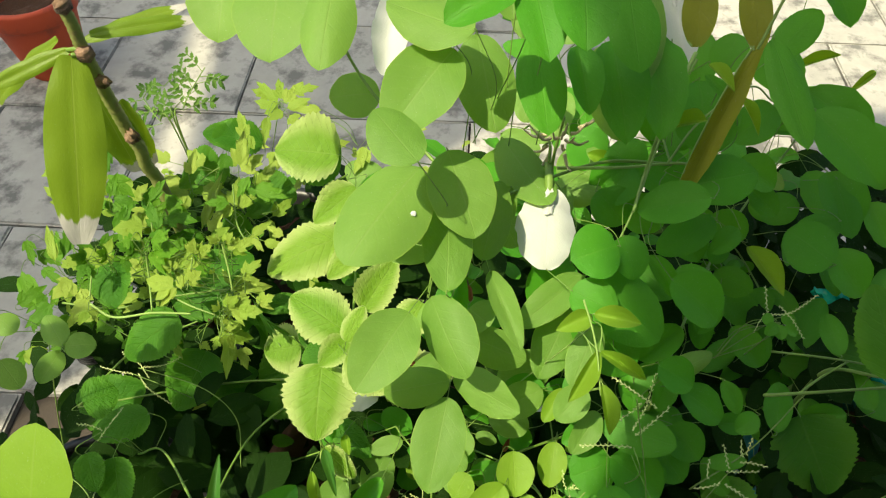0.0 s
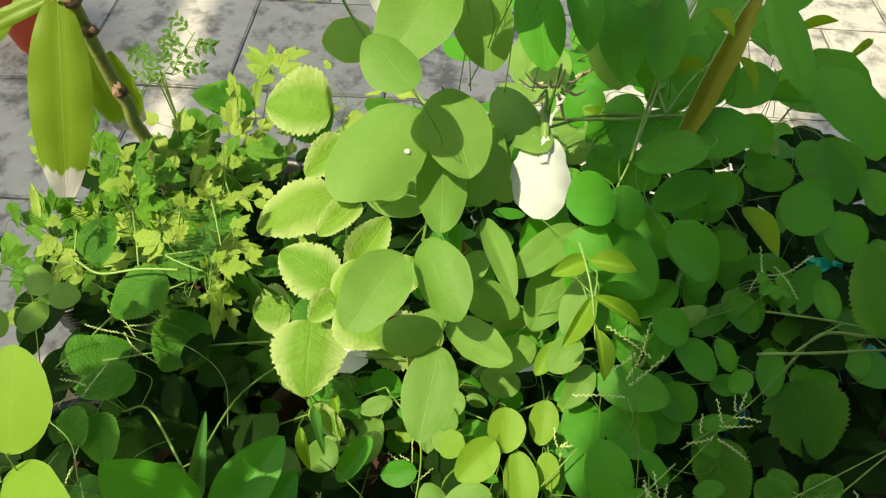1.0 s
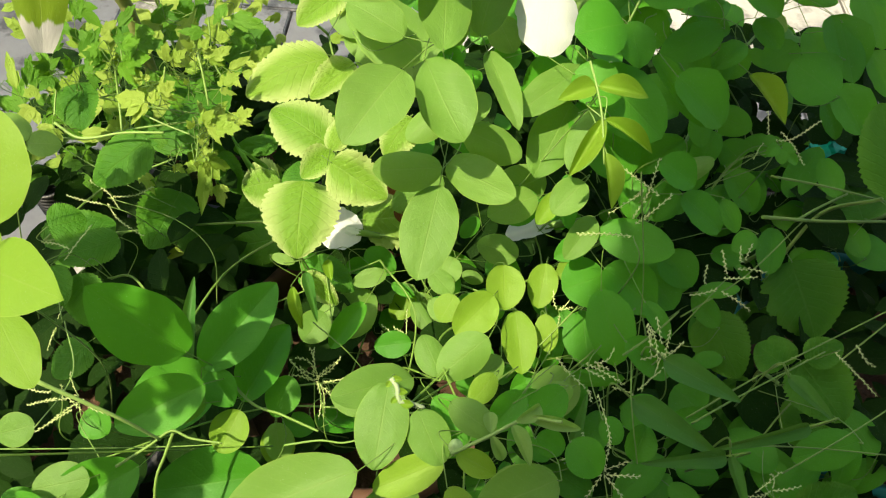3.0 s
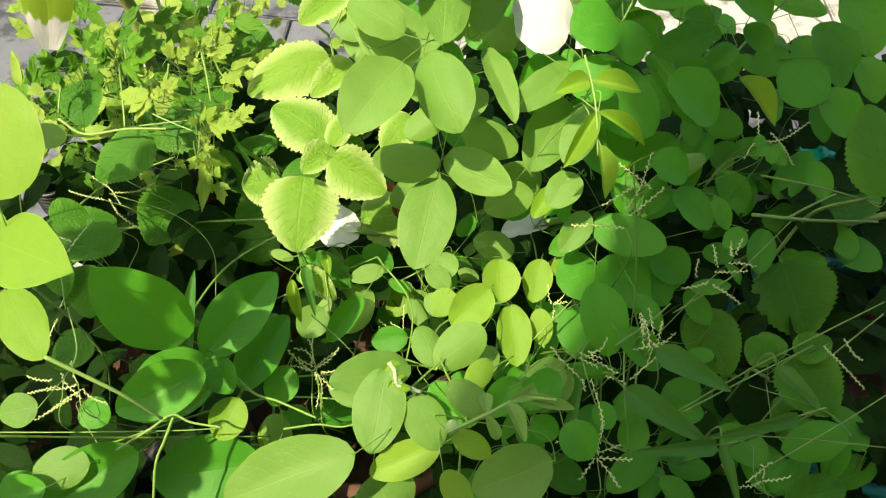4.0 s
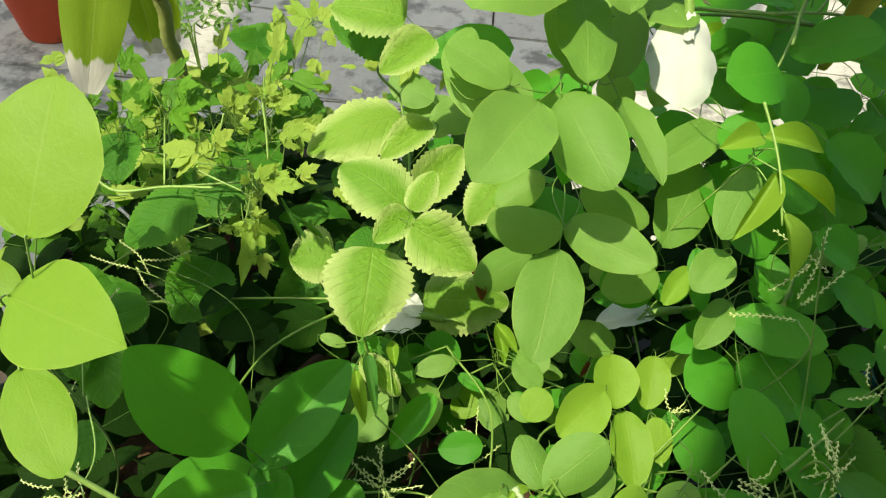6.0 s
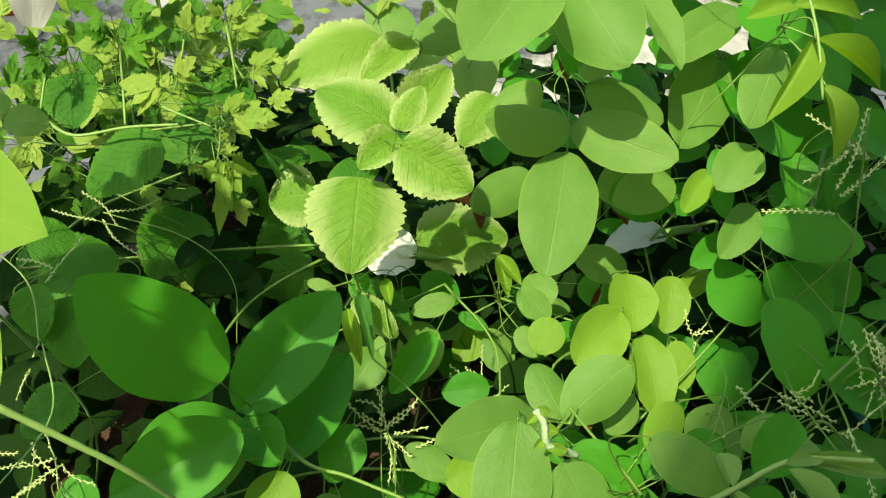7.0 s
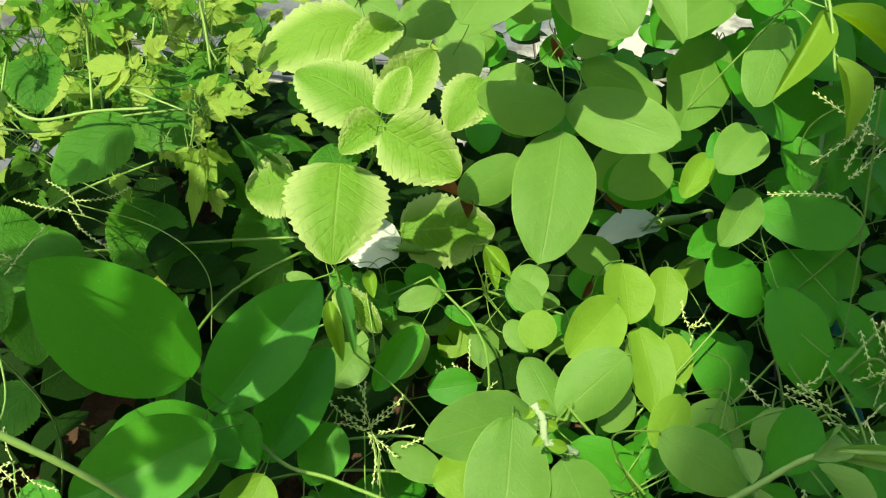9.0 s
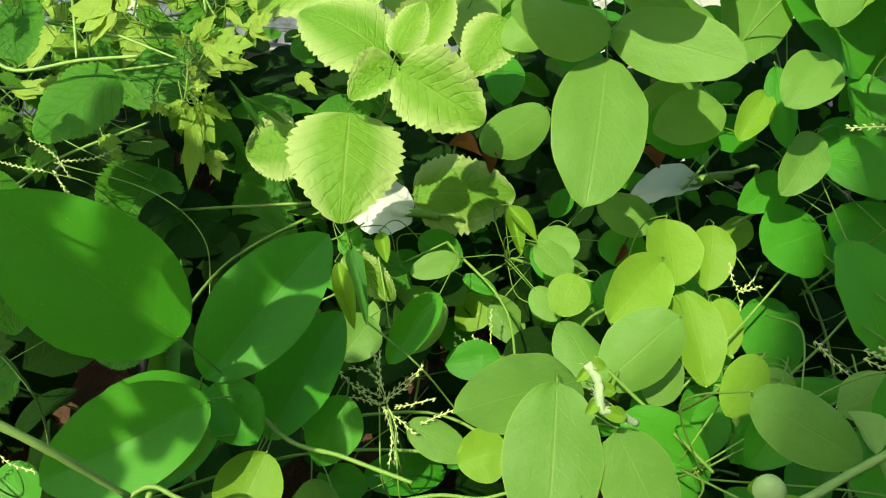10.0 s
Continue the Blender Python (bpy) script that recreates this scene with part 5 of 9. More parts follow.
sprays_b.append(("T", (-0.128, 0.114, 0.513), (-0.166, 0.123, 0.560), 0.0380, (0.44, -0.75, 0.49)))
sprays_b.append(("T", (-0.128, 0.119, 0.483), (-0.090, 0.163, 0.506), 0.0324, (0.03, -0.48, 0.88)))
sprays_b.append(("T", (-0.111, 0.113, 0.452), (-0.087, 0.156, 0.470), 0.0278, (-0.13, -0.32, 0.94)))
sprays_b.append(("T", (-0.125, 0.119, 0.481), (-0.110, 0.101, 0.474), 0.0196, (-0.04, -0.37, 0.93)))
sprays_b.append(("T", (-0.122, 0.106, 0.492), (-0.168, 0.084, 0.484), 0.0302, (0.07, -0.47, 0.88)))
sprays_b.append(("P", (-0.122, 0.099, 0.483), (-0.167, 0.096, 0.484), 0.0254, (0.05, -0.42, 0.91)))
sprays_b.append(("Q", (-0.109, 0.104, 0.461), (-0.119, 0.082, 0.451), 0.0223, (0.03, -0.44, 0.90)))
sprays_b.append(("P", (-0.099, 0.118, 0.406), (-0.094, 0.095, 0.394), 0.0195, (0.03, -0.45, 0.89)))
sprays_b.append(("T", (-0.084, 0.130, 0.452), (-0.093, 0.107, 0.443), 0.0213, (0.14, -0.42, 0.90)))
sprays_b.append(("T", (-0.077, 0.125, 0.378), (-0.100, 0.130, 0.380), 0.0172, (0.02, -0.37, 0.93)))
sprays_b.append(("U", (-0.223, 0.122, 0.407), (-0.206, 0.110, 0.402), 0.0220, (-0.08, -0.47, 0.88)))
sprays_b.append(("U", (0.002, 0.080, 0.494), (0.020, 0.072, 0.492), 0.0178, (-0.08, -0.40, 0.91)))
sprays_b.append(("P", (-0.123, 0.258, 0.394), (-0.105, 0.254, 0.391), 0.0088, (0.06, -0.42, 0.91)))
sprays_b.append(("V", (-0.091, 0.193, 0.454), (-0.083, 0.167, 0.442), 0.0085, (-0.01, -0.40, 0.92)))
sprays_b.append(("V", (-0.073, 0.229, 0.434), (-0.070, 0.215, 0.428), 0.0076, (-0.13, -0.38, 0.92)))
sprays_b.append(("U", (-0.084, 0.241, 0.423), (-0.093, 0.229, 0.418), 0.0112, (0.13, -0.42, 0.90)))
sprays_b.append(("U", (-0.045, 0.200, 0.424), (-0.069, 0.172, 0.407), 0.0173, (-0.10, -0.46, 0.88)))
sprays_b.append(("U", (-0.051, 0.272, 0.385), (-0.027, 0.256, 0.377), 0.0219, (-0.01, -0.44, 0.90)))
sprays_b.append(("U", (-0.029, 0.237, 0.391), (-0.011, 0.227, 0.389), 0.0092, (-0.10, -0.44, 0.89)))
sprays_b.append(("P", (-0.035, 0.052, 0.518), (-0.100, 0.032, 0.501), 0.0353, (-0.13, -0.35, 0.93)))
sprays_b.append(("T", (-0.098, 0.080, 0.419), (-0.163, 0.068, 0.421), 0.0450, (0.13, -0.48, 0.87)))
sprays_b.append(("T", (-0.161, 0.073, 0.454), (-0.209, 0.044, 0.448), 0.0344, (0.14, -0.44, 0.89)))
sprays_b.append(("P", (-0.183, 0.064, 0.461), (-0.212, 0.057, 0.461), 0.0230, (0.09, -0.38, 0.92)))
sprays_b.append(("T", (-0.200, 0.049, 0.465), (-0.226, 0.042, 0.460), 0.0209, (-0.07, -0.39, 0.92)))
sprays_b.append(("Q", (-0.100, 0.121, 0.396), (-0.096, 0.095, 0.385), 0.0229, (0.05, -0.37, 0.93)))
sprays_b.append(("T", (-0.135, 0.139, 0.439), (-0.177, 0.097, 0.446), 0.0437, (0.26, -0.11, 0.96)))
sprays_b.append(("P", (-0.158, 0.116, 0.447), (-0.162, 0.096, 0.448), 0.0284, (0.26, -0.03, 0.97)))
sprays_b.append(("T", (-0.226, 0.045, 0.456), (-0.210, 0.057, 0.458), 0.0185, (0.08, -0.28, 0.96)))
sprays_b.append(("P", (0.028, 0.041, 0.490), (0.063, 0.056, 0.498), 0.0324, (-0.22, -0.01, 0.98)))
grow("butterfly_pea_vine", LEFT_POT, 0.24, "butterfly pea with large dark glossy leaflets and sun flecks", sprays_b, 8, STEM, seed=6, under_leaves=0, stem_radius=0.0008)

sprays_l = []
sprays_l.append(("Q", (-0.158, 0.092, 0.651), (-0.155, 0.122, 0.679), 0.0317, (-0.06, -0.68, 0.73)))
sprays_l.append(("O", (-0.168, 0.089, 0.632), (-0.130, 0.070, 0.641), 0.0284, (-0.36, -0.33, 0.87)))
sprays_l.append(("Q", (-0.168, 0.080, 0.612), (-0.147, 0.052, 0.608), 0.0179, (-0.03, -0.18, 0.98)))
sprays_l.append(("Q", (-0.231, 0.166, 0.536), (-0.258, 0.167, 0.539), 0.0228, (0.08, -0.44, 0.89)))
sprays_l.append(("P", (-0.188, 0.070, 0.523), (-0.206, 0.065, 0.521), 0.0167, (-0.00, -0.50, 0.86)))
tall_spray = grow("butterfly_pea_vine", LEFT_POT, 0.24, "tall butterfly pea spray with pale sunlit leaflets", sprays_l, 1, STEM_PALE, seed=7, under_leaves=0, stem_radius=0.0007)
# unseen leaflets added overhead: they shade the large dark leaflets and leave flecks of sun between
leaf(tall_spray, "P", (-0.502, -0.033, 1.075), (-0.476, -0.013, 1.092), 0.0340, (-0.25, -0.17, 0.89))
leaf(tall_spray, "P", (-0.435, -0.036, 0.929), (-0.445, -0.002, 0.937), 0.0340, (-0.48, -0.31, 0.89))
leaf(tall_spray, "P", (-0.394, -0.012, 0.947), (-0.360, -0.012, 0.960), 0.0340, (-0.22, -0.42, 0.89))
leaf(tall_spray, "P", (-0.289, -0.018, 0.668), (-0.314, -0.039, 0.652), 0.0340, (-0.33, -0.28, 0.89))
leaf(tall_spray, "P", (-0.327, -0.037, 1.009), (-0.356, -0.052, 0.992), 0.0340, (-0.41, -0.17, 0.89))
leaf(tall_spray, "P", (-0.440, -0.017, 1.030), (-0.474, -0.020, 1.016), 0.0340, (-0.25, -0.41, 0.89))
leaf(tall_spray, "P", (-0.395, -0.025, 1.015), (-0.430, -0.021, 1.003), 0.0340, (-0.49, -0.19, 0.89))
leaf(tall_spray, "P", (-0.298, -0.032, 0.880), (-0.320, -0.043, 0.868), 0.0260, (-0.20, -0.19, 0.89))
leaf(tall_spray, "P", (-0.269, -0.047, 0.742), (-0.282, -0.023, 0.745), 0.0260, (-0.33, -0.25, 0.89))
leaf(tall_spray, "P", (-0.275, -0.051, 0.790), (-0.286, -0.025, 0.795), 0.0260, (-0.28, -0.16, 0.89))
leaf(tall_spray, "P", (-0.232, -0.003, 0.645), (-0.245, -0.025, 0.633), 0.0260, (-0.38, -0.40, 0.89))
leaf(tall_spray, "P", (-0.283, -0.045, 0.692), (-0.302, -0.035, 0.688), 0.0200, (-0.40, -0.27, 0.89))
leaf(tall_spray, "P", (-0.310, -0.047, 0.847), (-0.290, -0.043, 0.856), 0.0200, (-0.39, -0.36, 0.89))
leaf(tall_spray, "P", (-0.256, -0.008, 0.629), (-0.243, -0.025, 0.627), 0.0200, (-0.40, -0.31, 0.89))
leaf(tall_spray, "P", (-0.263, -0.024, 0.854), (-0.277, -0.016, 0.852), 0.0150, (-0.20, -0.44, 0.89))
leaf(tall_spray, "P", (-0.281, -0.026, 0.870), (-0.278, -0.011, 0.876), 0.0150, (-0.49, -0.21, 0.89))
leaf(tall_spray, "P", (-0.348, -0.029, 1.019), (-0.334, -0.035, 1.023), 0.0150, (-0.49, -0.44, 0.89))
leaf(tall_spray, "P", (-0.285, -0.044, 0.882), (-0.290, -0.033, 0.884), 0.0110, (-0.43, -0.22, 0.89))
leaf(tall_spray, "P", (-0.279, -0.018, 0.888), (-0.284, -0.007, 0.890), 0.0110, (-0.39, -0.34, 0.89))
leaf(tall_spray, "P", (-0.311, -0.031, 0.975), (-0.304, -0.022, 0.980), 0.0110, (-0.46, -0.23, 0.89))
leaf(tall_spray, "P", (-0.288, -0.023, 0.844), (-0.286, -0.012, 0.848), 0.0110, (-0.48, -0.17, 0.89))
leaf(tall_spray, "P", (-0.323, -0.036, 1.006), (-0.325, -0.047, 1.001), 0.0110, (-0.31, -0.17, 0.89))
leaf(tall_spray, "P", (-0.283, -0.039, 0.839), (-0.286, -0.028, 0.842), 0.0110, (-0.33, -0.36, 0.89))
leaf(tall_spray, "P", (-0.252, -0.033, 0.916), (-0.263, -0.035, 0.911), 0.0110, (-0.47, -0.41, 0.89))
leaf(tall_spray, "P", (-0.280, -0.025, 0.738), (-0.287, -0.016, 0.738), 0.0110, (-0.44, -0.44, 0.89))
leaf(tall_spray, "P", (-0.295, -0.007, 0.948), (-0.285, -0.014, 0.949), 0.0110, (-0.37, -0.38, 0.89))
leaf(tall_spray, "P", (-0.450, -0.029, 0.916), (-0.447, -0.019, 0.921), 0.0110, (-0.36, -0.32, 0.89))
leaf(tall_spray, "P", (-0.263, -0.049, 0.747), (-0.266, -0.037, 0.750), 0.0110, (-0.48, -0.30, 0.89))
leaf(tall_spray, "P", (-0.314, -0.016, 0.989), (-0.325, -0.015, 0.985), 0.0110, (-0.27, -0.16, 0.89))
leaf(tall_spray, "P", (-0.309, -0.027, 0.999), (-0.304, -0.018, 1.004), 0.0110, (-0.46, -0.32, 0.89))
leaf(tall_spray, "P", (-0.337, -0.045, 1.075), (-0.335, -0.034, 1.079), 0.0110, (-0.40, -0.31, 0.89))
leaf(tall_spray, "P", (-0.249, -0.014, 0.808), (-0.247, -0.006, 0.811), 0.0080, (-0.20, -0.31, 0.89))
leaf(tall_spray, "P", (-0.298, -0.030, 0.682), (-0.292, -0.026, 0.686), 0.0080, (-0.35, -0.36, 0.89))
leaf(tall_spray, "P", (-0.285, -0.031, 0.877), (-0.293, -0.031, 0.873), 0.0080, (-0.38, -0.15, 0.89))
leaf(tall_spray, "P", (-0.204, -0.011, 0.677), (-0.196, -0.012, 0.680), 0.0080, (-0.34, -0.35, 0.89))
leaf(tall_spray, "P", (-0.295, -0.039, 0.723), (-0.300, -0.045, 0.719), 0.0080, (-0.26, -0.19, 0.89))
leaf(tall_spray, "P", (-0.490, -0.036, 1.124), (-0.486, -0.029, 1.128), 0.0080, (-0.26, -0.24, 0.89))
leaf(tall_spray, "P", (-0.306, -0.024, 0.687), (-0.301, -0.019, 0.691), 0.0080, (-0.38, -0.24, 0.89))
# a higher unseen batch, also added, keeps the low growth behind in shade
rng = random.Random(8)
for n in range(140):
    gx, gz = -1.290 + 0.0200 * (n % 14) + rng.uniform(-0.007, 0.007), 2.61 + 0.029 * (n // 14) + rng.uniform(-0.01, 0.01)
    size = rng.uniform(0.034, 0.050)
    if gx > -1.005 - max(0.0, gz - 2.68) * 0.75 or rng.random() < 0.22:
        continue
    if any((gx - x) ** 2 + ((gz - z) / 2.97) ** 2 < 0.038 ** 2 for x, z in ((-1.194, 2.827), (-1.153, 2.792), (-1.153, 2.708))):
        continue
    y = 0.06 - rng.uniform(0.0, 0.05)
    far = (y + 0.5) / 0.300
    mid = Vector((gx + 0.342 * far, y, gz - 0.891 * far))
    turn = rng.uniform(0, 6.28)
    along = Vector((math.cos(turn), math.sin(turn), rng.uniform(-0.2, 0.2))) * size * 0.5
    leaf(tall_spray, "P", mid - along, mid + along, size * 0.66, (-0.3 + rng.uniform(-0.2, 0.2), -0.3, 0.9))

sprays_w = []
sprays_w.append(("P", (-0.254, 0.251, 0.523), (-0.271, 0.272, 0.528), 0.0170, (0.15, -0.08, 0.99)))
sprays_w.append(("P", (-0.254, 0.251, 0.521), (-0.235, 0.255, 0.517), 0.0186, (0.27, -0.25, 0.93)))
sprays_w.append(("P", (-0.262, 0.254, 0.510), (-0.268, 0.230, 0.509), 0.0172, (0.29, -0.12, 0.95)))
sprays_w.append(("P", (-0.286, 0.235, 0.530), (-0.272, 0.221, 0.519), 0.0185, (0.44, -0.22, 0.87)))
sprays_w.append(("P", (-0.288, 0.257, 0.548), (-0.275, 0.248, 0.542), 0.0164, (0.33, -0.20, 0.92)))
grow("butterfly_pea_vine", LEFT_POT, 0.24, "small butterfly pea sprig with round leaflets", sprays_w, 1, STEM, seed=8, under_leaves=0, stem_radius=0.0006)

sprays_m = []
sprays_m.append(("M", (-0.071, 0.276, 0.503), (-0.112, 0.300, 0.515), 0.0390, (0.04, -0.39, 0.92)))
sprays_m.append(("M", (-0.067, 0.259, 0.515), (-0.056, 0.280, 0.529), 0.0170, (-0.18, -0.46, 0.87)))
sprays_m.append(("M", (-0.063, 0.313, 0.474), (-0.038, 0.346, 0.497), 0.0296, (-0.01, -0.56, 0.83)))
sprays_m.append(("M", (-0.066, 0.251, 0.512), (-0.030, 0.231, 0.501), 0.0334, (-0.18, -0.70, 0.69)))
sprays_m.append(("M", (-0.067, 0.268, 0.504), (-0.087, 0.251, 0.497), 0.0206, (0.07, -0.43, 0.90)))
sprays_m.append(("M", (-0.088, 0.262, 0.482), (-0.090, 0.211, 0.466), 0.0507, (0.07, -0.29, 0.95)))
sprays_m.append(("M", (-0.121, 0.315, 0.417), (-0.154, 0.313, 0.410), 0.0411, (-0.15, -0.49, 0.86)))
sprays_m.append(("S", (-0.090, 0.273, 0.461), (-0.098, 0.290, 0.469), 0.0301, (-0.04, -0.44, 0.90)))
sprays_m.append(("M", (-0.079, 0.364, 0.504), (-0.140, 0.337, 0.495), 0.0445, (0.01, -0.36, 0.93)))
sprays_m.append(("M", (-0.059, 0.352, 0.508), (-0.090, 0.328, 0.495), 0.0234, (-0.05, -0.44, 0.90)))
sprays_m.append(("M", (-0.081, 0.402, 0.554), (-0.131, 0.405, 0.558), 0.0533, (0.05, -0.44, 0.90)))
sprays_m.append(("M", (-0.062, 0.352, 0.569), (-0.092, 0.331, 0.556), 0.0265, (-0.01, -0.48, 0.88)))
sprays_m.append(("M", (-0.055, 0.296, 0.394), (0.008, 0.301, 0.396), 0.0489, (-0.00, -0.45, 0.89)))
sprays_m.append(("M", (-0.016, 0.293, 0.514), (-0.034, 0.270, 0.500), 0.0268, (-0.13, -0.42, 0.90)))
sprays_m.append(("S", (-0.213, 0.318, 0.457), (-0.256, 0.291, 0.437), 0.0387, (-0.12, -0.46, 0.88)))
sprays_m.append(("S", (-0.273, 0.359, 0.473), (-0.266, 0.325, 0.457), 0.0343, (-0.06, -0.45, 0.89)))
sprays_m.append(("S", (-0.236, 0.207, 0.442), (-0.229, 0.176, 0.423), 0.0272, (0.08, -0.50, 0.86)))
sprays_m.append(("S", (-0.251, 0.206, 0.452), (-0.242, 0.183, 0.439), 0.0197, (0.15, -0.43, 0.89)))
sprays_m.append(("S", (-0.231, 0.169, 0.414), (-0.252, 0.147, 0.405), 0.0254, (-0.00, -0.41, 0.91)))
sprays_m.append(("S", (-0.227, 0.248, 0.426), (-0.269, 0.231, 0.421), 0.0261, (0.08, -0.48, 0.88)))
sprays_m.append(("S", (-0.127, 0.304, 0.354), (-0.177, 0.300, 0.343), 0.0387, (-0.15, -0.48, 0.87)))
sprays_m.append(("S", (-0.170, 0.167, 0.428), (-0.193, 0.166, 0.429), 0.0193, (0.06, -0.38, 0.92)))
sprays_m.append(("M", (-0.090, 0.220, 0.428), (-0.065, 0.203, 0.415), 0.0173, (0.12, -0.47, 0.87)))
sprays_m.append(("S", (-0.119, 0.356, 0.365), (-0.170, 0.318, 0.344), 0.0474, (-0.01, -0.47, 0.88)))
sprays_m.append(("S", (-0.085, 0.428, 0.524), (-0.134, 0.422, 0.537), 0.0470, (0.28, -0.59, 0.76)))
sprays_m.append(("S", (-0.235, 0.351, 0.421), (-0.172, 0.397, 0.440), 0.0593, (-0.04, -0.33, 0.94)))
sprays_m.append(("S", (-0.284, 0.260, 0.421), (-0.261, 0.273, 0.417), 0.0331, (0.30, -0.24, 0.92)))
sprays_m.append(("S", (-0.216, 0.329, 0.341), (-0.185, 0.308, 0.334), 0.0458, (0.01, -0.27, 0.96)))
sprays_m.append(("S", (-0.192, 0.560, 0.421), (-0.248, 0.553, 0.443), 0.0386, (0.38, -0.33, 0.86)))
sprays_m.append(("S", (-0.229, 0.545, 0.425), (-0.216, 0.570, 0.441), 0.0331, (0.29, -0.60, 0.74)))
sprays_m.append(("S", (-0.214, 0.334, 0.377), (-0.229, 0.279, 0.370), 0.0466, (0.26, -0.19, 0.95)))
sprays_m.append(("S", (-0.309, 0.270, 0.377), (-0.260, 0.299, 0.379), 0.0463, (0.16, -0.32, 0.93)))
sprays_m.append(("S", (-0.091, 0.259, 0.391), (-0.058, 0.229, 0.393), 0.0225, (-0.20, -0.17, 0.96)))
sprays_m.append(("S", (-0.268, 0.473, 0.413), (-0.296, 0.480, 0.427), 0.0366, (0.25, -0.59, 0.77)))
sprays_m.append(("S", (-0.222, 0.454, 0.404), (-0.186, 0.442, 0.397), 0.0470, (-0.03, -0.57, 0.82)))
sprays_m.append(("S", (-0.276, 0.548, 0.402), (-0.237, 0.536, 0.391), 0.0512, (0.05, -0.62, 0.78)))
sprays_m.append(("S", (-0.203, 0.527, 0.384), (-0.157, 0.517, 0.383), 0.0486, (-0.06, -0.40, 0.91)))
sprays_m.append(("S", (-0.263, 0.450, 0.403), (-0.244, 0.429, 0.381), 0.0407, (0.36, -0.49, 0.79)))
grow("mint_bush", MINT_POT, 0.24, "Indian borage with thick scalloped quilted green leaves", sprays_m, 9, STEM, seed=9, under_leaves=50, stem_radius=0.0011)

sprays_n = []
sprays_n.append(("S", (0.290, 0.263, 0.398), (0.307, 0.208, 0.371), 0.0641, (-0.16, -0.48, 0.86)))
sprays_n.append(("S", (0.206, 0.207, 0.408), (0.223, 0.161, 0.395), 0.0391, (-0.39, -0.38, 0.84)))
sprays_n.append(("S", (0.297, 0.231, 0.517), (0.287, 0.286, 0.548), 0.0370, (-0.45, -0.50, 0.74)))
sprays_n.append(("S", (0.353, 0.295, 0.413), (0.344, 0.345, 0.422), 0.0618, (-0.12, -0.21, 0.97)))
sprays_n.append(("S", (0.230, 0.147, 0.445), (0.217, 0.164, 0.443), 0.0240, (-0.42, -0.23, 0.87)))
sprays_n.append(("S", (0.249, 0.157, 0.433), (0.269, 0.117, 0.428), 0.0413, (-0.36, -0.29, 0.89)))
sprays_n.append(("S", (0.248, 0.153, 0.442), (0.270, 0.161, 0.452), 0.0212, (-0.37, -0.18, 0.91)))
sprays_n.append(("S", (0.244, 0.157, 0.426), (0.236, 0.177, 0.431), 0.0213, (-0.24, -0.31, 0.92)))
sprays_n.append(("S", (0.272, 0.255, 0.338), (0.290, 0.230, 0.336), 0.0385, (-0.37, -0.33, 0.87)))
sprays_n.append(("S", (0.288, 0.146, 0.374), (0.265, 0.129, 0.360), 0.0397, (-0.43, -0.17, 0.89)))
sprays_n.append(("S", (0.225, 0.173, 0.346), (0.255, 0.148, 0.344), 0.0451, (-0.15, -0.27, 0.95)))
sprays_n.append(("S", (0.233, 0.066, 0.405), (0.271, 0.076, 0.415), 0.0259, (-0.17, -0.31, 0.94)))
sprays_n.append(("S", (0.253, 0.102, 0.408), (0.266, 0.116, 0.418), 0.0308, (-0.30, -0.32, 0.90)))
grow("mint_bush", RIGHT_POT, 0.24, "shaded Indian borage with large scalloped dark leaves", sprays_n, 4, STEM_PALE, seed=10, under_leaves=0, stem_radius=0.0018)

sprays_v = []
sprays_v.append(("B", (-0.207, 0.322, 0.491), (-0.234, 0.333, 0.486), 0.0257, (-0.31, -0.41, 0.86)))
sprays_v.append(("B", (-0.204, 0.321, 0.491), (-0.220, 0.313, 0.477), 0.0130, (-0.38, -0.62, 0.73)))
sprays_v.append(("B", (-0.200, 0.319, 0.492), (-0.207, 0.340, 0.494), 0.0136, (-0.25, -0.20, 0.98)))
sprays_v.append(("B", (-0.192, 0.320, 0.502), (-0.180, 0.319, 0.514), 0.0156, (-0.49, -0.77, 0.40)))
sprays_v.append(("B", (-0.193, 0.320, 0.500), (-0.191, 0.329, 0.511), 0.0089, (-0.62, -0.62, 0.55)))
sprays_v.append(("B", (-0.193, 0.320, 0.500), (-0.181, 0.317, 0.498), 0.0086, (-0.36, -0.93, 0.26)))
sprays_v.append(("B", (-0.206, 0.329, 0.506), (-0.217, 0.335, 0.512), 0.0122, (0.08, -0.66, 0.75)))
sprays_v.append(("B", (-0.206, 0.329, 0.505), (-0.215, 0.330, 0.502), 0.0075, (-0.08, -0.81, 0.63)))
sprays_v.append(("B", (-0.204, 0.328, 0.504), (-0.204, 0.339, 0.508), 0.0066, (0.25, -0.51, 0.86)))
sprays_v.append(("B", (-0.185, 0.328, 0.524), (-0.181, 0.331, 0.538), 0.0124, (-0.18, -0.95, 0.24)))
sprays_v.append(("B", (-0.185, 0.328, 0.523), (-0.190, 0.335, 0.529), 0.0061, (-0.42, -0.90, 0.29)))
sprays_v.append(("B", (-0.185, 0.328, 0.524), (-0.175, 0.331, 0.527), 0.0062, (0.06, -1.01, 0.19)))
sprays_v.append(("B", (-0.180, 0.328, 0.525), (-0.169, 0.329, 0.533), 0.0117, (-0.32, -0.80, 0.51)))
sprays_v.append(("B", (-0.180, 0.328, 0.525), (-0.178, 0.336, 0.530), 0.0064, (-0.45, -0.65, 0.66)))
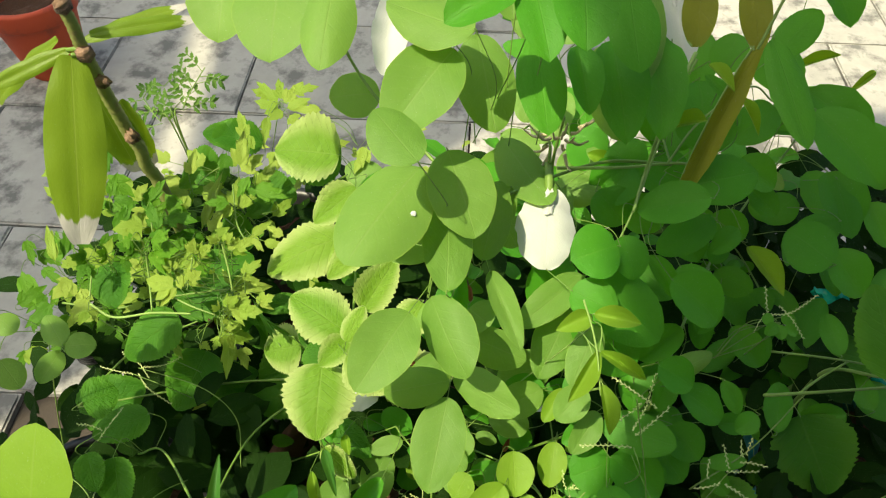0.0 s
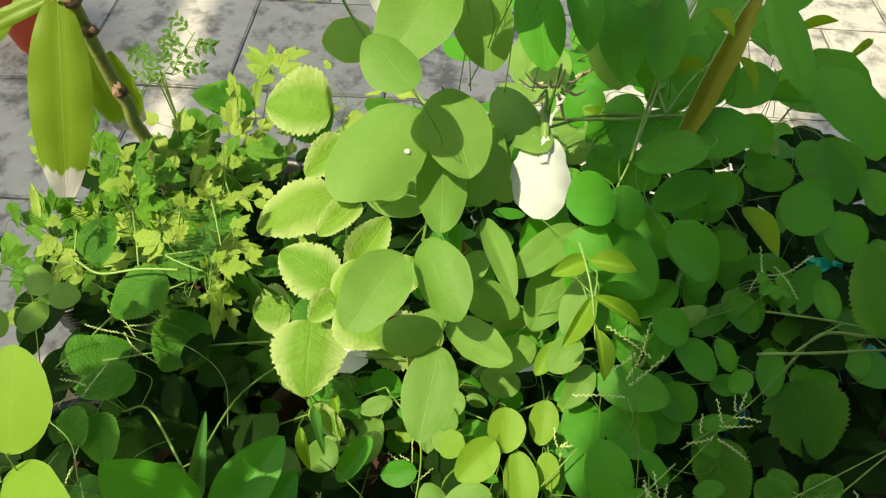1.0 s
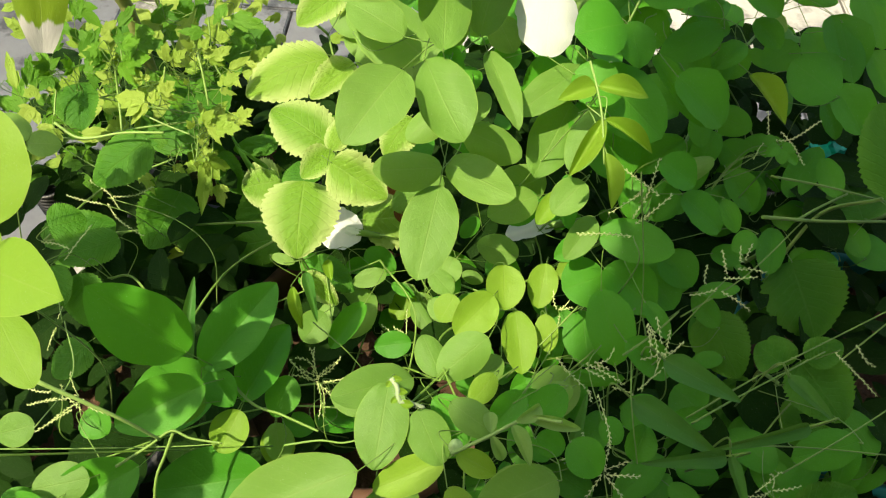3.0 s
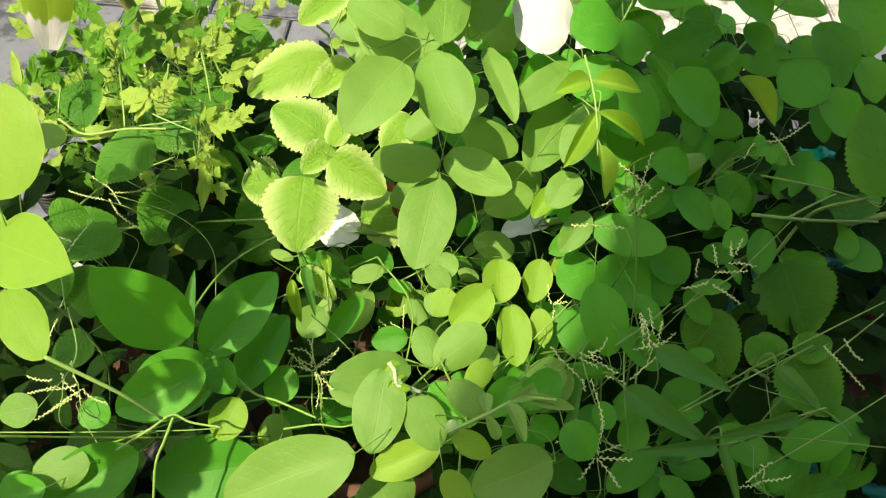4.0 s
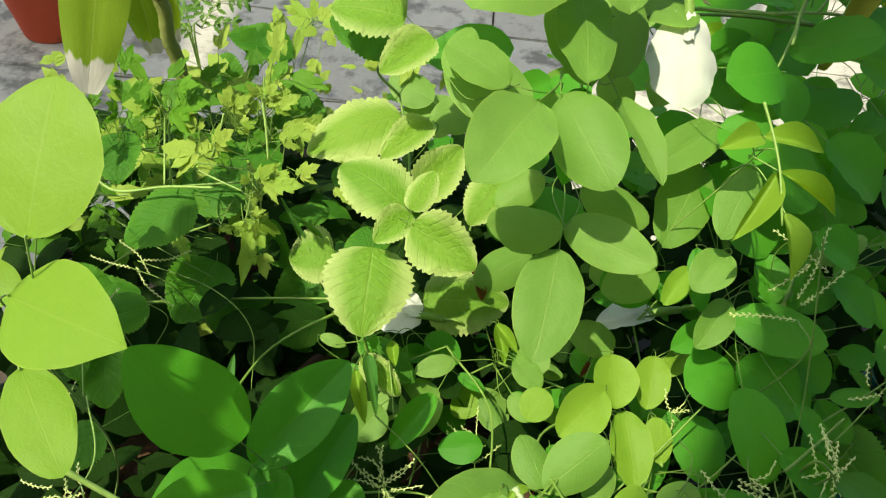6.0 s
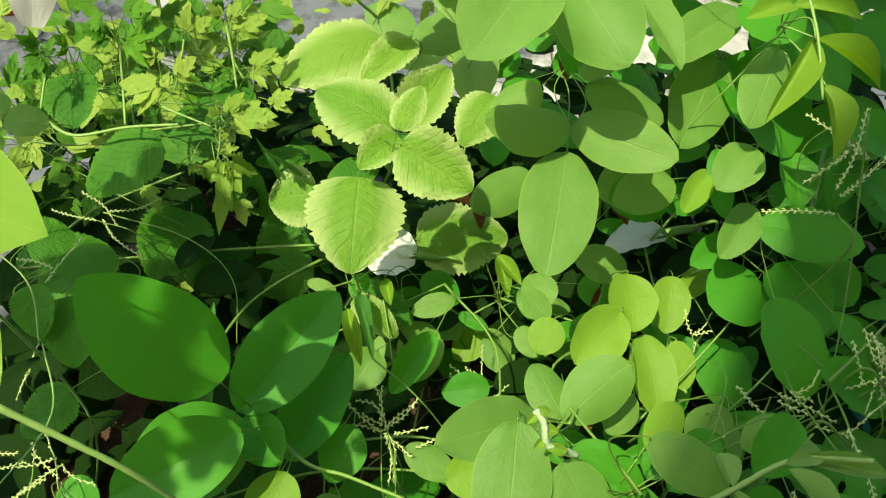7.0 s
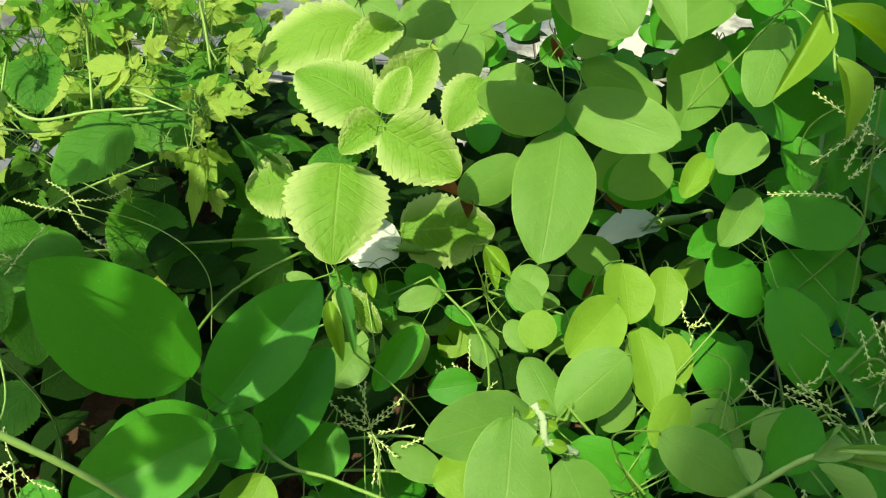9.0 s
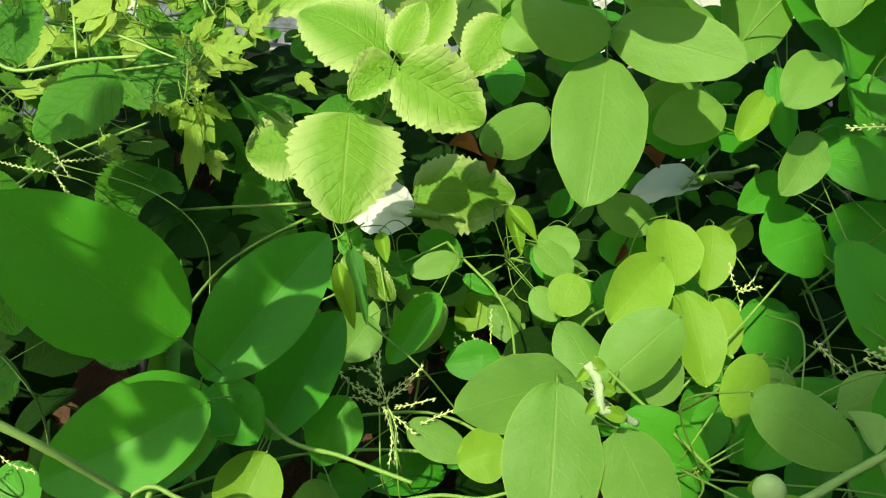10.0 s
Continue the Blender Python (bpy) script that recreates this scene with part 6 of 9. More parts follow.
sprays_v.append(("B", (-0.182, 0.328, 0.523), (-0.172, 0.327, 0.520), 0.0068, (-0.19, -0.95, 0.35)))
sprays_v.append(("B", (-0.166, 0.333, 0.531), (-0.172, 0.332, 0.539), 0.0085, (0.51, -0.77, 0.37)))
sprays_v.append(("B", (-0.165, 0.333, 0.531), (-0.173, 0.333, 0.530), 0.0043, (0.36, -0.93, 0.25)))
sprays_v.append(("B", (-0.165, 0.333, 0.531), (-0.167, 0.339, 0.535), 0.0047, (0.67, -0.61, 0.49)))
sprays_v.append(("B", (-0.160, 0.334, 0.531), (-0.154, 0.337, 0.538), 0.0091, (-0.22, -0.80, 0.56)))
sprays_v.append(("B", (-0.162, 0.334, 0.530), (-0.162, 0.341, 0.534), 0.0044, (-0.40, -0.67, 0.68)))
sprays_v.append(("B", (-0.161, 0.334, 0.530), (-0.152, 0.335, 0.529), 0.0058, (-0.04, -0.93, 0.44)))
sprays_v.append(("B", (-0.155, 0.332, 0.524), (-0.141, 0.339, 0.530), 0.0144, (-0.02, -0.65, 0.76)))
sprays_v.append(("B", (-0.157, 0.331, 0.523), (-0.156, 0.342, 0.528), 0.0086, (-0.15, -0.49, 0.90)))
sprays_v.append(("B", (-0.156, 0.331, 0.524), (-0.146, 0.331, 0.519), 0.0075, (0.12, -0.81, 0.63)))
sprays_v.append(("B", (-0.148, 0.322, 0.509), (-0.137, 0.331, 0.514), 0.0131, (0.02, -0.53, 0.85)))
sprays_v.append(("B", (-0.149, 0.321, 0.508), (-0.150, 0.333, 0.511), 0.0074, (-0.15, -0.38, 0.95)))
sprays_v.append(("B", (-0.151, 0.320, 0.507), (-0.139, 0.320, 0.503), 0.0072, (0.19, -0.69, 0.75)))
sprays_v.append(("B", (-0.171, 0.319, 0.512), (-0.172, 0.319, 0.517), 0.0046, (0.51, -0.86, 0.08)))
sprays_v.append(("B", (-0.170, 0.319, 0.511), (-0.175, 0.321, 0.512), 0.0025, (0.30, -0.99, 0.03)))
sprays_v.append(("B", (-0.170, 0.319, 0.512), (-0.171, 0.324, 0.514), 0.0027, (0.72, -0.73, 0.13)))
sprays_v.append(("B", (-0.156, 0.305, 0.486), (-0.136, 0.300, 0.490), 0.0189, (-0.31, -0.48, 0.82)))
sprays_v.append(("B", (-0.158, 0.306, 0.485), (-0.148, 0.315, 0.490), 0.0100, (-0.28, -0.27, 0.95)))
sprays_v.append(("B", (-0.160, 0.306, 0.485), (-0.151, 0.295, 0.477), 0.0093, (-0.34, -0.69, 0.69)))
sprays_v.append(("B", (-0.164, 0.308, 0.487), (-0.154, 0.308, 0.499), 0.0141, (-0.49, -0.75, 0.45)))
sprays_v.append(("B", (-0.166, 0.307, 0.485), (-0.165, 0.316, 0.492), 0.0079, (-0.64, -0.58, 0.57)))
sprays_v.append(("B", (-0.164, 0.307, 0.487), (-0.152, 0.304, 0.486), 0.0090, (-0.35, -0.91, 0.33)))
sprays_v.append(("B", (-0.171, 0.306, 0.483), (-0.175, 0.306, 0.490), 0.0069, (0.58, -0.78, 0.22)))
sprays_v.append(("B", (-0.171, 0.307, 0.483), (-0.178, 0.307, 0.483), 0.0036, (0.42, -0.94, 0.11)))
sprays_v.append(("B", (-0.171, 0.307, 0.483), (-0.172, 0.312, 0.488), 0.0034, (0.74, -0.63, 0.34)))
sprays_v.append(("B", (-0.169, 0.305, 0.473), (-0.168, 0.303, 0.467), 0.0056, (0.11, -0.92, 0.38)))
sprays_v.append(("B", (-0.170, 0.305, 0.473), (-0.166, 0.309, 0.470), 0.0029, (0.36, -0.87, 0.43)))
sprays_v.append(("B", (-0.170, 0.306, 0.474), (-0.173, 0.308, 0.470), 0.0033, (-0.13, -0.96, 0.34)))
sprays_v.append(("B", (-0.168, 0.306, 0.449), (-0.155, 0.311, 0.435), 0.0166, (0.75, -0.41, 0.52)))
sprays_v.append(("B", (-0.168, 0.306, 0.449), (-0.164, 0.320, 0.446), 0.0081, (0.79, -0.20, 0.64)))
sprays_v.append(("B", (-0.170, 0.305, 0.451), (-0.169, 0.299, 0.437), 0.0103, (0.71, -0.63, 0.40)))
sprays_v.append(("B", (-0.170, 0.304, 0.460), (-0.162, 0.306, 0.461), 0.0072, (-0.01, -0.58, 0.81)))
sprays_v.append(("B", (-0.172, 0.304, 0.460), (-0.169, 0.311, 0.460), 0.0040, (-0.08, -0.39, 0.95)))
sprays_v.append(("B", (-0.171, 0.304, 0.460), (-0.166, 0.304, 0.455), 0.0046, (0.06, -0.78, 0.68)))
sprays_v.append(("B", (-0.177, 0.298, 0.453), (-0.180, 0.290, 0.451), 0.0082, (0.38, -0.40, 0.83)))
sprays_v.append(("B", (-0.176, 0.300, 0.454), (-0.175, 0.297, 0.447), 0.0051, (0.59, -0.46, 0.71)))
sprays_v.append(("B", (-0.176, 0.300, 0.454), (-0.185, 0.298, 0.452), 0.0047, (0.17, -0.35, 0.95)))
sprays_v.append(("J", (-0.236, 0.343, 0.509), (-0.248, 0.342, 0.518), 0.0139, (0.55, -0.51, 0.66)))
sprays_v.append(("J", (-0.234, 0.343, 0.508), (-0.244, 0.337, 0.505), 0.0073, (0.49, -0.73, 0.55)))
sprays_v.append(("J", (-0.233, 0.344, 0.507), (-0.239, 0.353, 0.513), 0.0083, (0.60, -0.30, 0.78)))
sprays_v.append(("J", (-0.221, 0.341, 0.511), (-0.197, 0.332, 0.524), 0.0258, (-0.53, -0.44, 0.72)))
sprays_v.append(("J", (-0.222, 0.341, 0.511), (-0.209, 0.354, 0.523), 0.0135, (-0.53, -0.23, 0.86)))
sprays_v.append(("J", (-0.225, 0.342, 0.509), (-0.210, 0.323, 0.503), 0.0148, (-0.54, -0.65, 0.59)))
sprays_v.append(("J", (-0.249, 0.346, 0.493), (-0.249, 0.339, 0.485), 0.0097, (0.21, -0.73, 0.65)))
sprays_v.append(("J", (-0.249, 0.346, 0.494), (-0.243, 0.347, 0.486), 0.0059, (0.45, -0.68, 0.63)))
sprays_v.append(("J", (-0.249, 0.347, 0.495), (-0.256, 0.345, 0.489), 0.0061, (-0.04, -0.78, 0.67)))
sprays_v.append(("J", (-0.262, 0.346, 0.500), (-0.263, 0.339, 0.512), 0.0126, (1.00, -0.06, 0.05)))
sprays_v.append(("J", (-0.262, 0.347, 0.498), (-0.266, 0.337, 0.499), 0.0068, (0.99, -0.27, -0.08)))
sprays_v.append(("J", (-0.262, 0.347, 0.499), (-0.266, 0.351, 0.509), 0.0061, (1.00, 0.15, 0.18)))
sprays_v.append(("J", (-0.275, 0.339, 0.497), (-0.281, 0.325, 0.495), 0.0129, (0.36, -0.27, 0.89)))
sprays_v.append(("J", (-0.275, 0.339, 0.497), (-0.271, 0.331, 0.488), 0.0081, (0.57, -0.35, 0.79)))
sprays_v.append(("J", (-0.275, 0.339, 0.497), (-0.286, 0.337, 0.496), 0.0079, (0.15, -0.19, 1.00)))
sprays_v.append(("J", (-0.276, 0.341, 0.501), (-0.281, 0.334, 0.514), 0.0132, (0.92, -0.35, 0.16)))
sprays_v.append(("J", (-0.275, 0.342, 0.498), (-0.283, 0.334, 0.499), 0.0071, (0.87, -0.55, 0.03)))
sprays_v.append(("J", (-0.276, 0.341, 0.501), (-0.280, 0.347, 0.511), 0.0076, (0.98, -0.14, 0.28)))
sprays_v.append(("B", (-0.279, 0.314, 0.468), (-0.279, 0.299, 0.473), 0.0143, (0.30, 0.30, 0.91)))
sprays_v.append(("B", (-0.279, 0.317, 0.467), (-0.271, 0.308, 0.463), 0.0085, (0.54, 0.27, 0.84)))
sprays_v.append(("B", (-0.279, 0.316, 0.467), (-0.289, 0.310, 0.468), 0.0078, (0.06, 0.33, 0.98)))
sprays_v.append(("B", (-0.187, 0.291, 0.458), (-0.181, 0.289, 0.453), 0.0072, (0.26, -0.68, 0.68)))
sprays_v.append(("B", (-0.188, 0.292, 0.458), (-0.184, 0.296, 0.455), 0.0036, (0.42, -0.52, 0.79)))
sprays_v.append(("B", (-0.188, 0.292, 0.459), (-0.190, 0.290, 0.451), 0.0043, (0.10, -0.85, 0.58)))
sprays_v.append(("J", (-0.236, 0.344, 0.519), (-0.249, 0.344, 0.513), 0.0126, (-0.38, -0.62, 0.69)))
sprays_v.append(("J", (-0.236, 0.344, 0.520), (-0.238, 0.340, 0.509), 0.0062, (-0.31, -0.82, 0.55)))
sprays_v.append(("J", (-0.235, 0.344, 0.520), (-0.241, 0.353, 0.519), 0.0065, (-0.45, -0.42, 0.83)))
sprays_v.append(("J", (-0.215, 0.338, 0.530), (-0.201, 0.333, 0.535), 0.0142, (-0.44, -0.38, 0.81)))
sprays_v.append(("J", (-0.218, 0.339, 0.529), (-0.209, 0.346, 0.532), 0.0076, (-0.39, -0.17, 0.94)))
sprays_v.append(("J", (-0.216, 0.339, 0.529), (-0.210, 0.331, 0.524), 0.0077, (-0.48, -0.60, 0.69)))
sprays_v.append(("B", (-0.137, 0.306, 0.494), (-0.126, 0.306, 0.503), 0.0131, (-0.49, -0.61, 0.62)))
sprays_v.append(("B", (-0.140, 0.306, 0.492), (-0.136, 0.315, 0.498), 0.0068, (-0.59, -0.42, 0.74)))
sprays_v.append(("B", (-0.138, 0.306, 0.494), (-0.127, 0.301, 0.491), 0.0078, (-0.39, -0.81, 0.50)))
sprays_v.append(("B", (-0.238, 0.342, 0.493), (-0.247, 0.345, 0.496), 0.0083, (0.15, -0.61, 0.78)))
sprays_v.append(("B", (-0.237, 0.342, 0.493), (-0.244, 0.341, 0.488), 0.0052, (0.05, -0.80, 0.64)))
sprays_v.append(("B", (-0.236, 0.342, 0.492), (-0.239, 0.350, 0.494), 0.0052, (0.25, -0.43, 0.91)))
sprays_v.append(("B", (-0.182, 0.357, 0.439), (-0.149, 0.366, 0.432), 0.0222, (0.30, -0.45, 0.84)))
sprays_v.append(("B", (-0.180, 0.360, 0.441), (-0.168, 0.379, 0.442), 0.0124, (0.28, -0.23, 0.93)))
sprays_v.append(("B", (-0.185, 0.364, 0.437), (-0.192, 0.375, 0.445), 0.0090, (0.15, -0.52, 0.84)))
sprays_v.append(("B", (-0.184, 0.359, 0.433), (-0.183, 0.336, 0.425), 0.0153, (0.06, -0.33, 0.94)))
sprays_v.append(("B", (-0.182, 0.340, 0.423), (-0.183, 0.293, 0.398), 0.0225, (0.30, -0.46, 0.84)))
sprays_v.append(("B", (-0.176, 0.323, 0.401), (-0.169, 0.306, 0.392), 0.0163, (0.02, -0.46, 0.89)))
sprays_v.append(("B", (-0.224, 0.429, 0.434), (-0.211, 0.483, 0.457), 0.0172, (0.05, -0.40, 0.91)))
sprays_v.append(("B", (-0.194, 0.445, 0.446), (-0.193, 0.477, 0.456), 0.0210, (0.35, -0.31, 0.89)))
sprays_v.append(("B", (-0.193, 0.445, 0.444), (-0.169, 0.466, 0.451), 0.0147, (0.05, -0.34, 0.94)))
sprays_v.append(("B", (-0.197, 0.448, 0.438), (-0.218, 0.448, 0.441), 0.0148, (0.09, -0.50, 0.86)))
sprays_v.append(("B", (-0.174, 0.415, 0.443), (-0.156, 0.427, 0.448), 0.0143, (0.23, -0.59, 0.78)))
sprays_v.append(("B", (-0.176, 0.418, 0.439), (-0.163, 0.403, 0.434), 0.0127, (-0.04, -0.32, 0.95)))
sprays_v.append(("B", (-0.219, 0.394, 0.440), (-0.257, 0.377, 0.436), 0.0245, (0.12, -0.49, 0.86)))
sprays_v.append(("B", (-0.219, 0.393, 0.437), (-0.229, 0.364, 0.429), 0.0228, (0.25, -0.35, 0.90)))
sprays_v.append(("B", (-0.220, 0.390, 0.444), (-0.210, 0.397, 0.449), 0.0198, (-0.03, -0.51, 0.86)))
sprays_v.append(("B", (-0.211, 0.413, 0.440), (-0.195, 0.424, 0.443), 0.0171, (0.15, -0.46, 0.87)))
sprays_v.append(("B", (-0.212, 0.422, 0.435), (-0.208, 0.446, 0.447), 0.0176, (0.05, -0.44, 0.90)))
sprays_v.append(("B", (-0.258, 0.442, 0.427), (-0.244, 0.485, 0.446), 0.0159, (0.39, -0.48, 0.79)))
sprays_v.append(("B", (-0.257, 0.422, 0.438), (-0.278, 0.425, 0.446), 0.0218, (0.24, -0.57, 0.79)))
sprays_v.append(("B", (-0.269, 0.401, 0.436), (-0.288, 0.412, 0.444), 0.0198, (0.15, -0.38, 0.91)))
sprays_v.append(("B", (-0.272, 0.388, 0.441), (-0.279, 0.355, 0.433), 0.0289, (0.08, -0.26, 0.96)))
sprays_v.append(("B", (-0.299, 0.388, 0.433), (-0.315, 0.390, 0.442), 0.0211, (0.40, -0.52, 0.75)))
sprays_v.append(("B", (-0.300, 0.385, 0.439), (-0.295, 0.407, 0.448), 0.0167, (0.43, -0.44, 0.79)))
sprays_v.append(("B", (-0.322, 0.368, 0.437), (-0.333, 0.348, 0.436), 0.0226, (0.42, -0.27, 0.87)))
sprays_v.append(("B", (-0.343, 0.387, 0.438), (-0.356, 0.418, 0.453), 0.0152, (0.22, -0.36, 0.91)))
sprays_v.append(("B", (-0.328, 0.392, 0.434), (-0.338, 0.383, 0.435), 0.0183, (0.37, -0.27, 0.89)))
sprays_v.append(("B", (-0.252, 0.370, 0.421), (-0.271, 0.362, 0.421), 0.0233, (0.14, -0.31, 0.94)))
sprays_v.append(("B", (-0.238, 0.388, 0.431), (-0.243, 0.352, 0.420), 0.0174, (0.42, -0.32, 0.85)))
sprays_v.append(("B", (-0.215, 0.381, 0.419), (-0.222, 0.351, 0.401), 0.0200, (0.20, -0.54, 0.82)))
sprays_v.append(("B", (-0.208, 0.372, 0.401), (-0.201, 0.351, 0.388), 0.0205, (0.17, -0.45, 0.87)))
sprays_v.append(("B", (-0.304, 0.440, 0.439), (-0.319, 0.454, 0.452), 0.0202, (0.37, -0.37, 0.85)))
sprays_v.append(("B", (-0.259, 0.480, 0.423), (-0.270, 0.499, 0.440), 0.0184, (0.23, -0.58, 0.78)))
sprays_v.append(("B", (-0.300, 0.468, 0.430), (-0.289, 0.487, 0.435), 0.0169, (0.32, -0.41, 0.86)))
sprays_v.append(("B", (-0.297, 0.342, 0.445), (-0.305, 0.325, 0.442), 0.0241, (0.15, -0.23, 0.96)))
sprays_v.append(("B", (-0.192, 0.502, 0.411), (-0.173, 0.528, 0.426), 0.0210, (0.20, -0.60, 0.77)))
sprays_v.append(("B", (-0.174, 0.480, 0.395), (-0.155, 0.499, 0.402), 0.0191, (0.29, -0.57, 0.77)))
sprays_v.append(("J", (-0.254, 0.447, 0.462), (-0.233, 0.427, 0.447), 0.0195, (0.02, -0.58, 0.82)))
sprays_v.append(("J", (-0.272, 0.478, 0.423), (-0.285, 0.445, 0.409), 0.0213, (0.16, -0.45, 0.88)))
sprays_v.append(("J", (-0.309, 0.403, 0.441), (-0.291, 0.417, 0.441), 0.0144, (0.41, -0.56, 0.72)))
sprays_v.append(("B", (-0.352, 0.480, 0.427), (-0.333, 0.504, 0.429), 0.0188, (0.40, -0.40, 0.82)))
sprays_v.append(("B", (-0.174, 0.468, 0.405), (-0.167, 0.448, 0.391), 0.0150, (0.27, -0.48, 0.83)))
sprays_v.append(("J", (-0.184, 0.406, 0.447), (-0.199, 0.389, 0.442), 0.0133, (0.33, -0.53, 0.78)))
sprays_v.append(("B", (-0.157, 0.396, 0.457), (-0.136, 0.392, 0.452), 0.0145, (0.06, -0.61, 0.79)))
sprays_v.append(("J", (-0.288, 0.402, 0.459), (-0.275, 0.430, 0.471), 0.0175, (0.37, -0.50, 0.78)))
sprays_v.append(("J", (-0.221, 0.398, 0.452), (-0.216, 0.385, 0.441), 0.0104, (0.08, -0.61, 0.79)))
sprays_v.append(("J", (-0.158, 0.447, 0.455), (-0.181, 0.452, 0.465), 0.0183, (0.23, -0.51, 0.83)))
sprays_v.append(("J", (-0.293, 0.488, 0.412), (-0.270, 0.481, 0.398), 0.0199, (0.31, -0.54, 0.79)))
sprays_v.append(("J", (-0.211, 0.506, 0.458), (-0.215, 0.482, 0.437), 0.0186, (0.14, -0.66, 0.74)))
sprays_v.append(("B", (-0.211, 0.491, 0.420), (-0.178, 0.492, 0.412), 0.0224, (0.21, -0.66, 0.72)))
sprays_v.append(("J", (-0.329, 0.484, 0.416), (-0.306, 0.484, 0.409), 0.0185, (0.26, -0.41, 0.88)))
sprays_v.append(("J", (-0.369, 0.485, 0.388), (-0.381, 0.467, 0.379), 0.0133, (0.34, -0.59, 0.73)))
sprays_v.append(("B", (-0.221, 0.438, 0.495), (-0.217, 0.460, 0.506), 0.0133, (0.07, -0.45, 0.89)))
sprays_v.append(("J", (-0.291, 0.424, 0.480), (-0.288, 0.448, 0.489), 0.0119, (0.36, -0.37, 0.86)))
sprays_v.append(("B", (-0.185, 0.462, 0.483), (-0.181, 0.489, 0.502), 0.0182, (0.31, -0.58, 0.76)))
sprays_v.append(("J", (-0.202, 0.492, 0.421), (-0.174, 0.489, 0.409), 0.0228, (0.33, -0.43, 0.84)))
sprays_v.append(("J", (-0.260, 0.428, 0.472), (-0.247, 0.445, 0.483), 0.0135, (0.14, -0.59, 0.79)))
sprays_v.append(("J", (-0.171, 0.443, 0.476), (-0.139, 0.433, 0.472), 0.0209, (-0.09, -0.59, 0.80)))
sprays_v.append(("B", (-0.310, 0.446, 0.479), (-0.302, 0.439, 0.467), 0.0113, (0.42, -0.61, 0.68)))
sprays_v.append(("J", (-0.275, 0.445, 0.442), (-0.254, 0.454, 0.443), 0.0150, (0.23, -0.64, 0.74)))
sprays_v.append(("J", (-0.278, 0.387, 0.452), (-0.282, 0.408, 0.463), 0.0124, (0.06, -0.46, 0.89)))
sprays_v.append(("J", (-0.270, 0.460, 0.425), (-0.268, 0.480, 0.442), 0.0150, (0.09, -0.67, 0.74)))
sprays_v.append(("J", (-0.291, 0.429, 0.453), (-0.310, 0.440, 0.462), 0.0150, (0.11, -0.47, 0.87)))
sprays_v.append(("J", (-0.355, 0.475, 0.403), (-0.347, 0.493, 0.416), 0.0124, (0.28, -0.64, 0.71)))
sprays_v.append(("J", (-0.301, 0.426, 0.464), (-0.323, 0.437, 0.472), 0.0181, (0.17, -0.33, 0.93)))
sprays_v.append(("J", (-0.260, 0.440, 0.418), (-0.292, 0.443, 0.423), 0.0230, (0.10, -0.49, 0.87)))
sprays_v.append(("J", (-0.249, 0.502, 0.425), (-0.256, 0.472, 0.412), 0.0174, (0.17, -0.42, 0.89)))
sprays_v.append(("J", (-0.220, 0.390, 0.453), (-0.202, 0.387, 0.446), 0.0141, (0.25, -0.39, 0.89)))
sprays_v.append(("J", (-0.215, 0.478, 0.438), (-0.243, 0.471, 0.439), 0.0189, (0.18, -0.63, 0.75)))
sprays_v.append(("B", (-0.382, 0.514, 0.429), (-0.405, 0.505, 0.425), 0.0161, (0.15, -0.66, 0.74)))
sprays_v.append(("B", (-0.364, 0.466, 0.427), (-0.382, 0.473, 0.444), 0.0191, (0.41, -0.59, 0.70)))
sprays_v.append(("J", (-0.336, 0.465, 0.474), (-0.340, 0.487, 0.483), 0.0111, (0.07, -0.36, 0.93)))
sprays_v.append(("J", (-0.241, 0.411, 0.471), (-0.214, 0.409, 0.468), 0.0207, (0.06, -0.38, 0.92)))
sprays_v.append(("B", (-0.316, 0.509, 0.415), (-0.337, 0.500, 0.411), 0.0153, (0.06, -0.54, 0.84)))
sprays_v.append(("J", (-0.172, 0.446, 0.486), (-0.182, 0.428, 0.478), 0.0138, (0.01, -0.44, 0.90)))
sprays_v.append(("J", (-0.308, 0.463, 0.470), (-0.285, 0.450, 0.454), 0.0219, (0.32, -0.47, 0.82)))
sprays_v.append(("J", (-0.192, 0.433, 0.465), (-0.213, 0.429, 0.470), 0.0168, (0.31, -0.39, 0.87)))
sprays_v.append(("J", (-0.332, 0.504, 0.412), (-0.320, 0.481, 0.397), 0.0167, (0.19, -0.47, 0.86)))
sprays_v.append(("J", (-0.252, 0.469, 0.445), (-0.232, 0.485, 0.455), 0.0159, (0.15, -0.66, 0.73)))
sprays_v.append(("J", (-0.342, 0.535, 0.435), (-0.343, 0.510, 0.421), 0.0138, (0.42, -0.47, 0.78)))
sprays_v.append(("J", (-0.199, 0.471, 0.404), (-0.169, 0.491, 0.409), 0.0220, (0.25, -0.60, 0.76)))
sprays_v.append(("B", (-0.348, 0.476, 0.445), (-0.345, 0.451, 0.428), 0.0158, (0.31, -0.51, 0.80)))
sprays_v.append(("J", (-0.166, 0.430, 0.433), (-0.183, 0.420, 0.430), 0.0120, (0.21, -0.63, 0.74)))
sprays_v.append(("B", (-0.258, 0.350, 0.429), (-0.273, 0.340, 0.428), 0.0123, (0.18, -0.46, 0.87)))
sprays_v.append(("J", (-0.344, 0.405, 0.412), (-0.324, 0.403, 0.409), 0.0139, (0.09, -0.46, 0.89)))
sprays_v.append(("B", (-0.321, 0.358, 0.413), (-0.328, 0.337, 0.406), 0.0127, (0.39, -0.43, 0.81)))
sprays_v.append(("B", (-0.269, 0.370, 0.439), (-0.248, 0.374, 0.433), 0.0164, (0.31, -0.42, 0.85)))
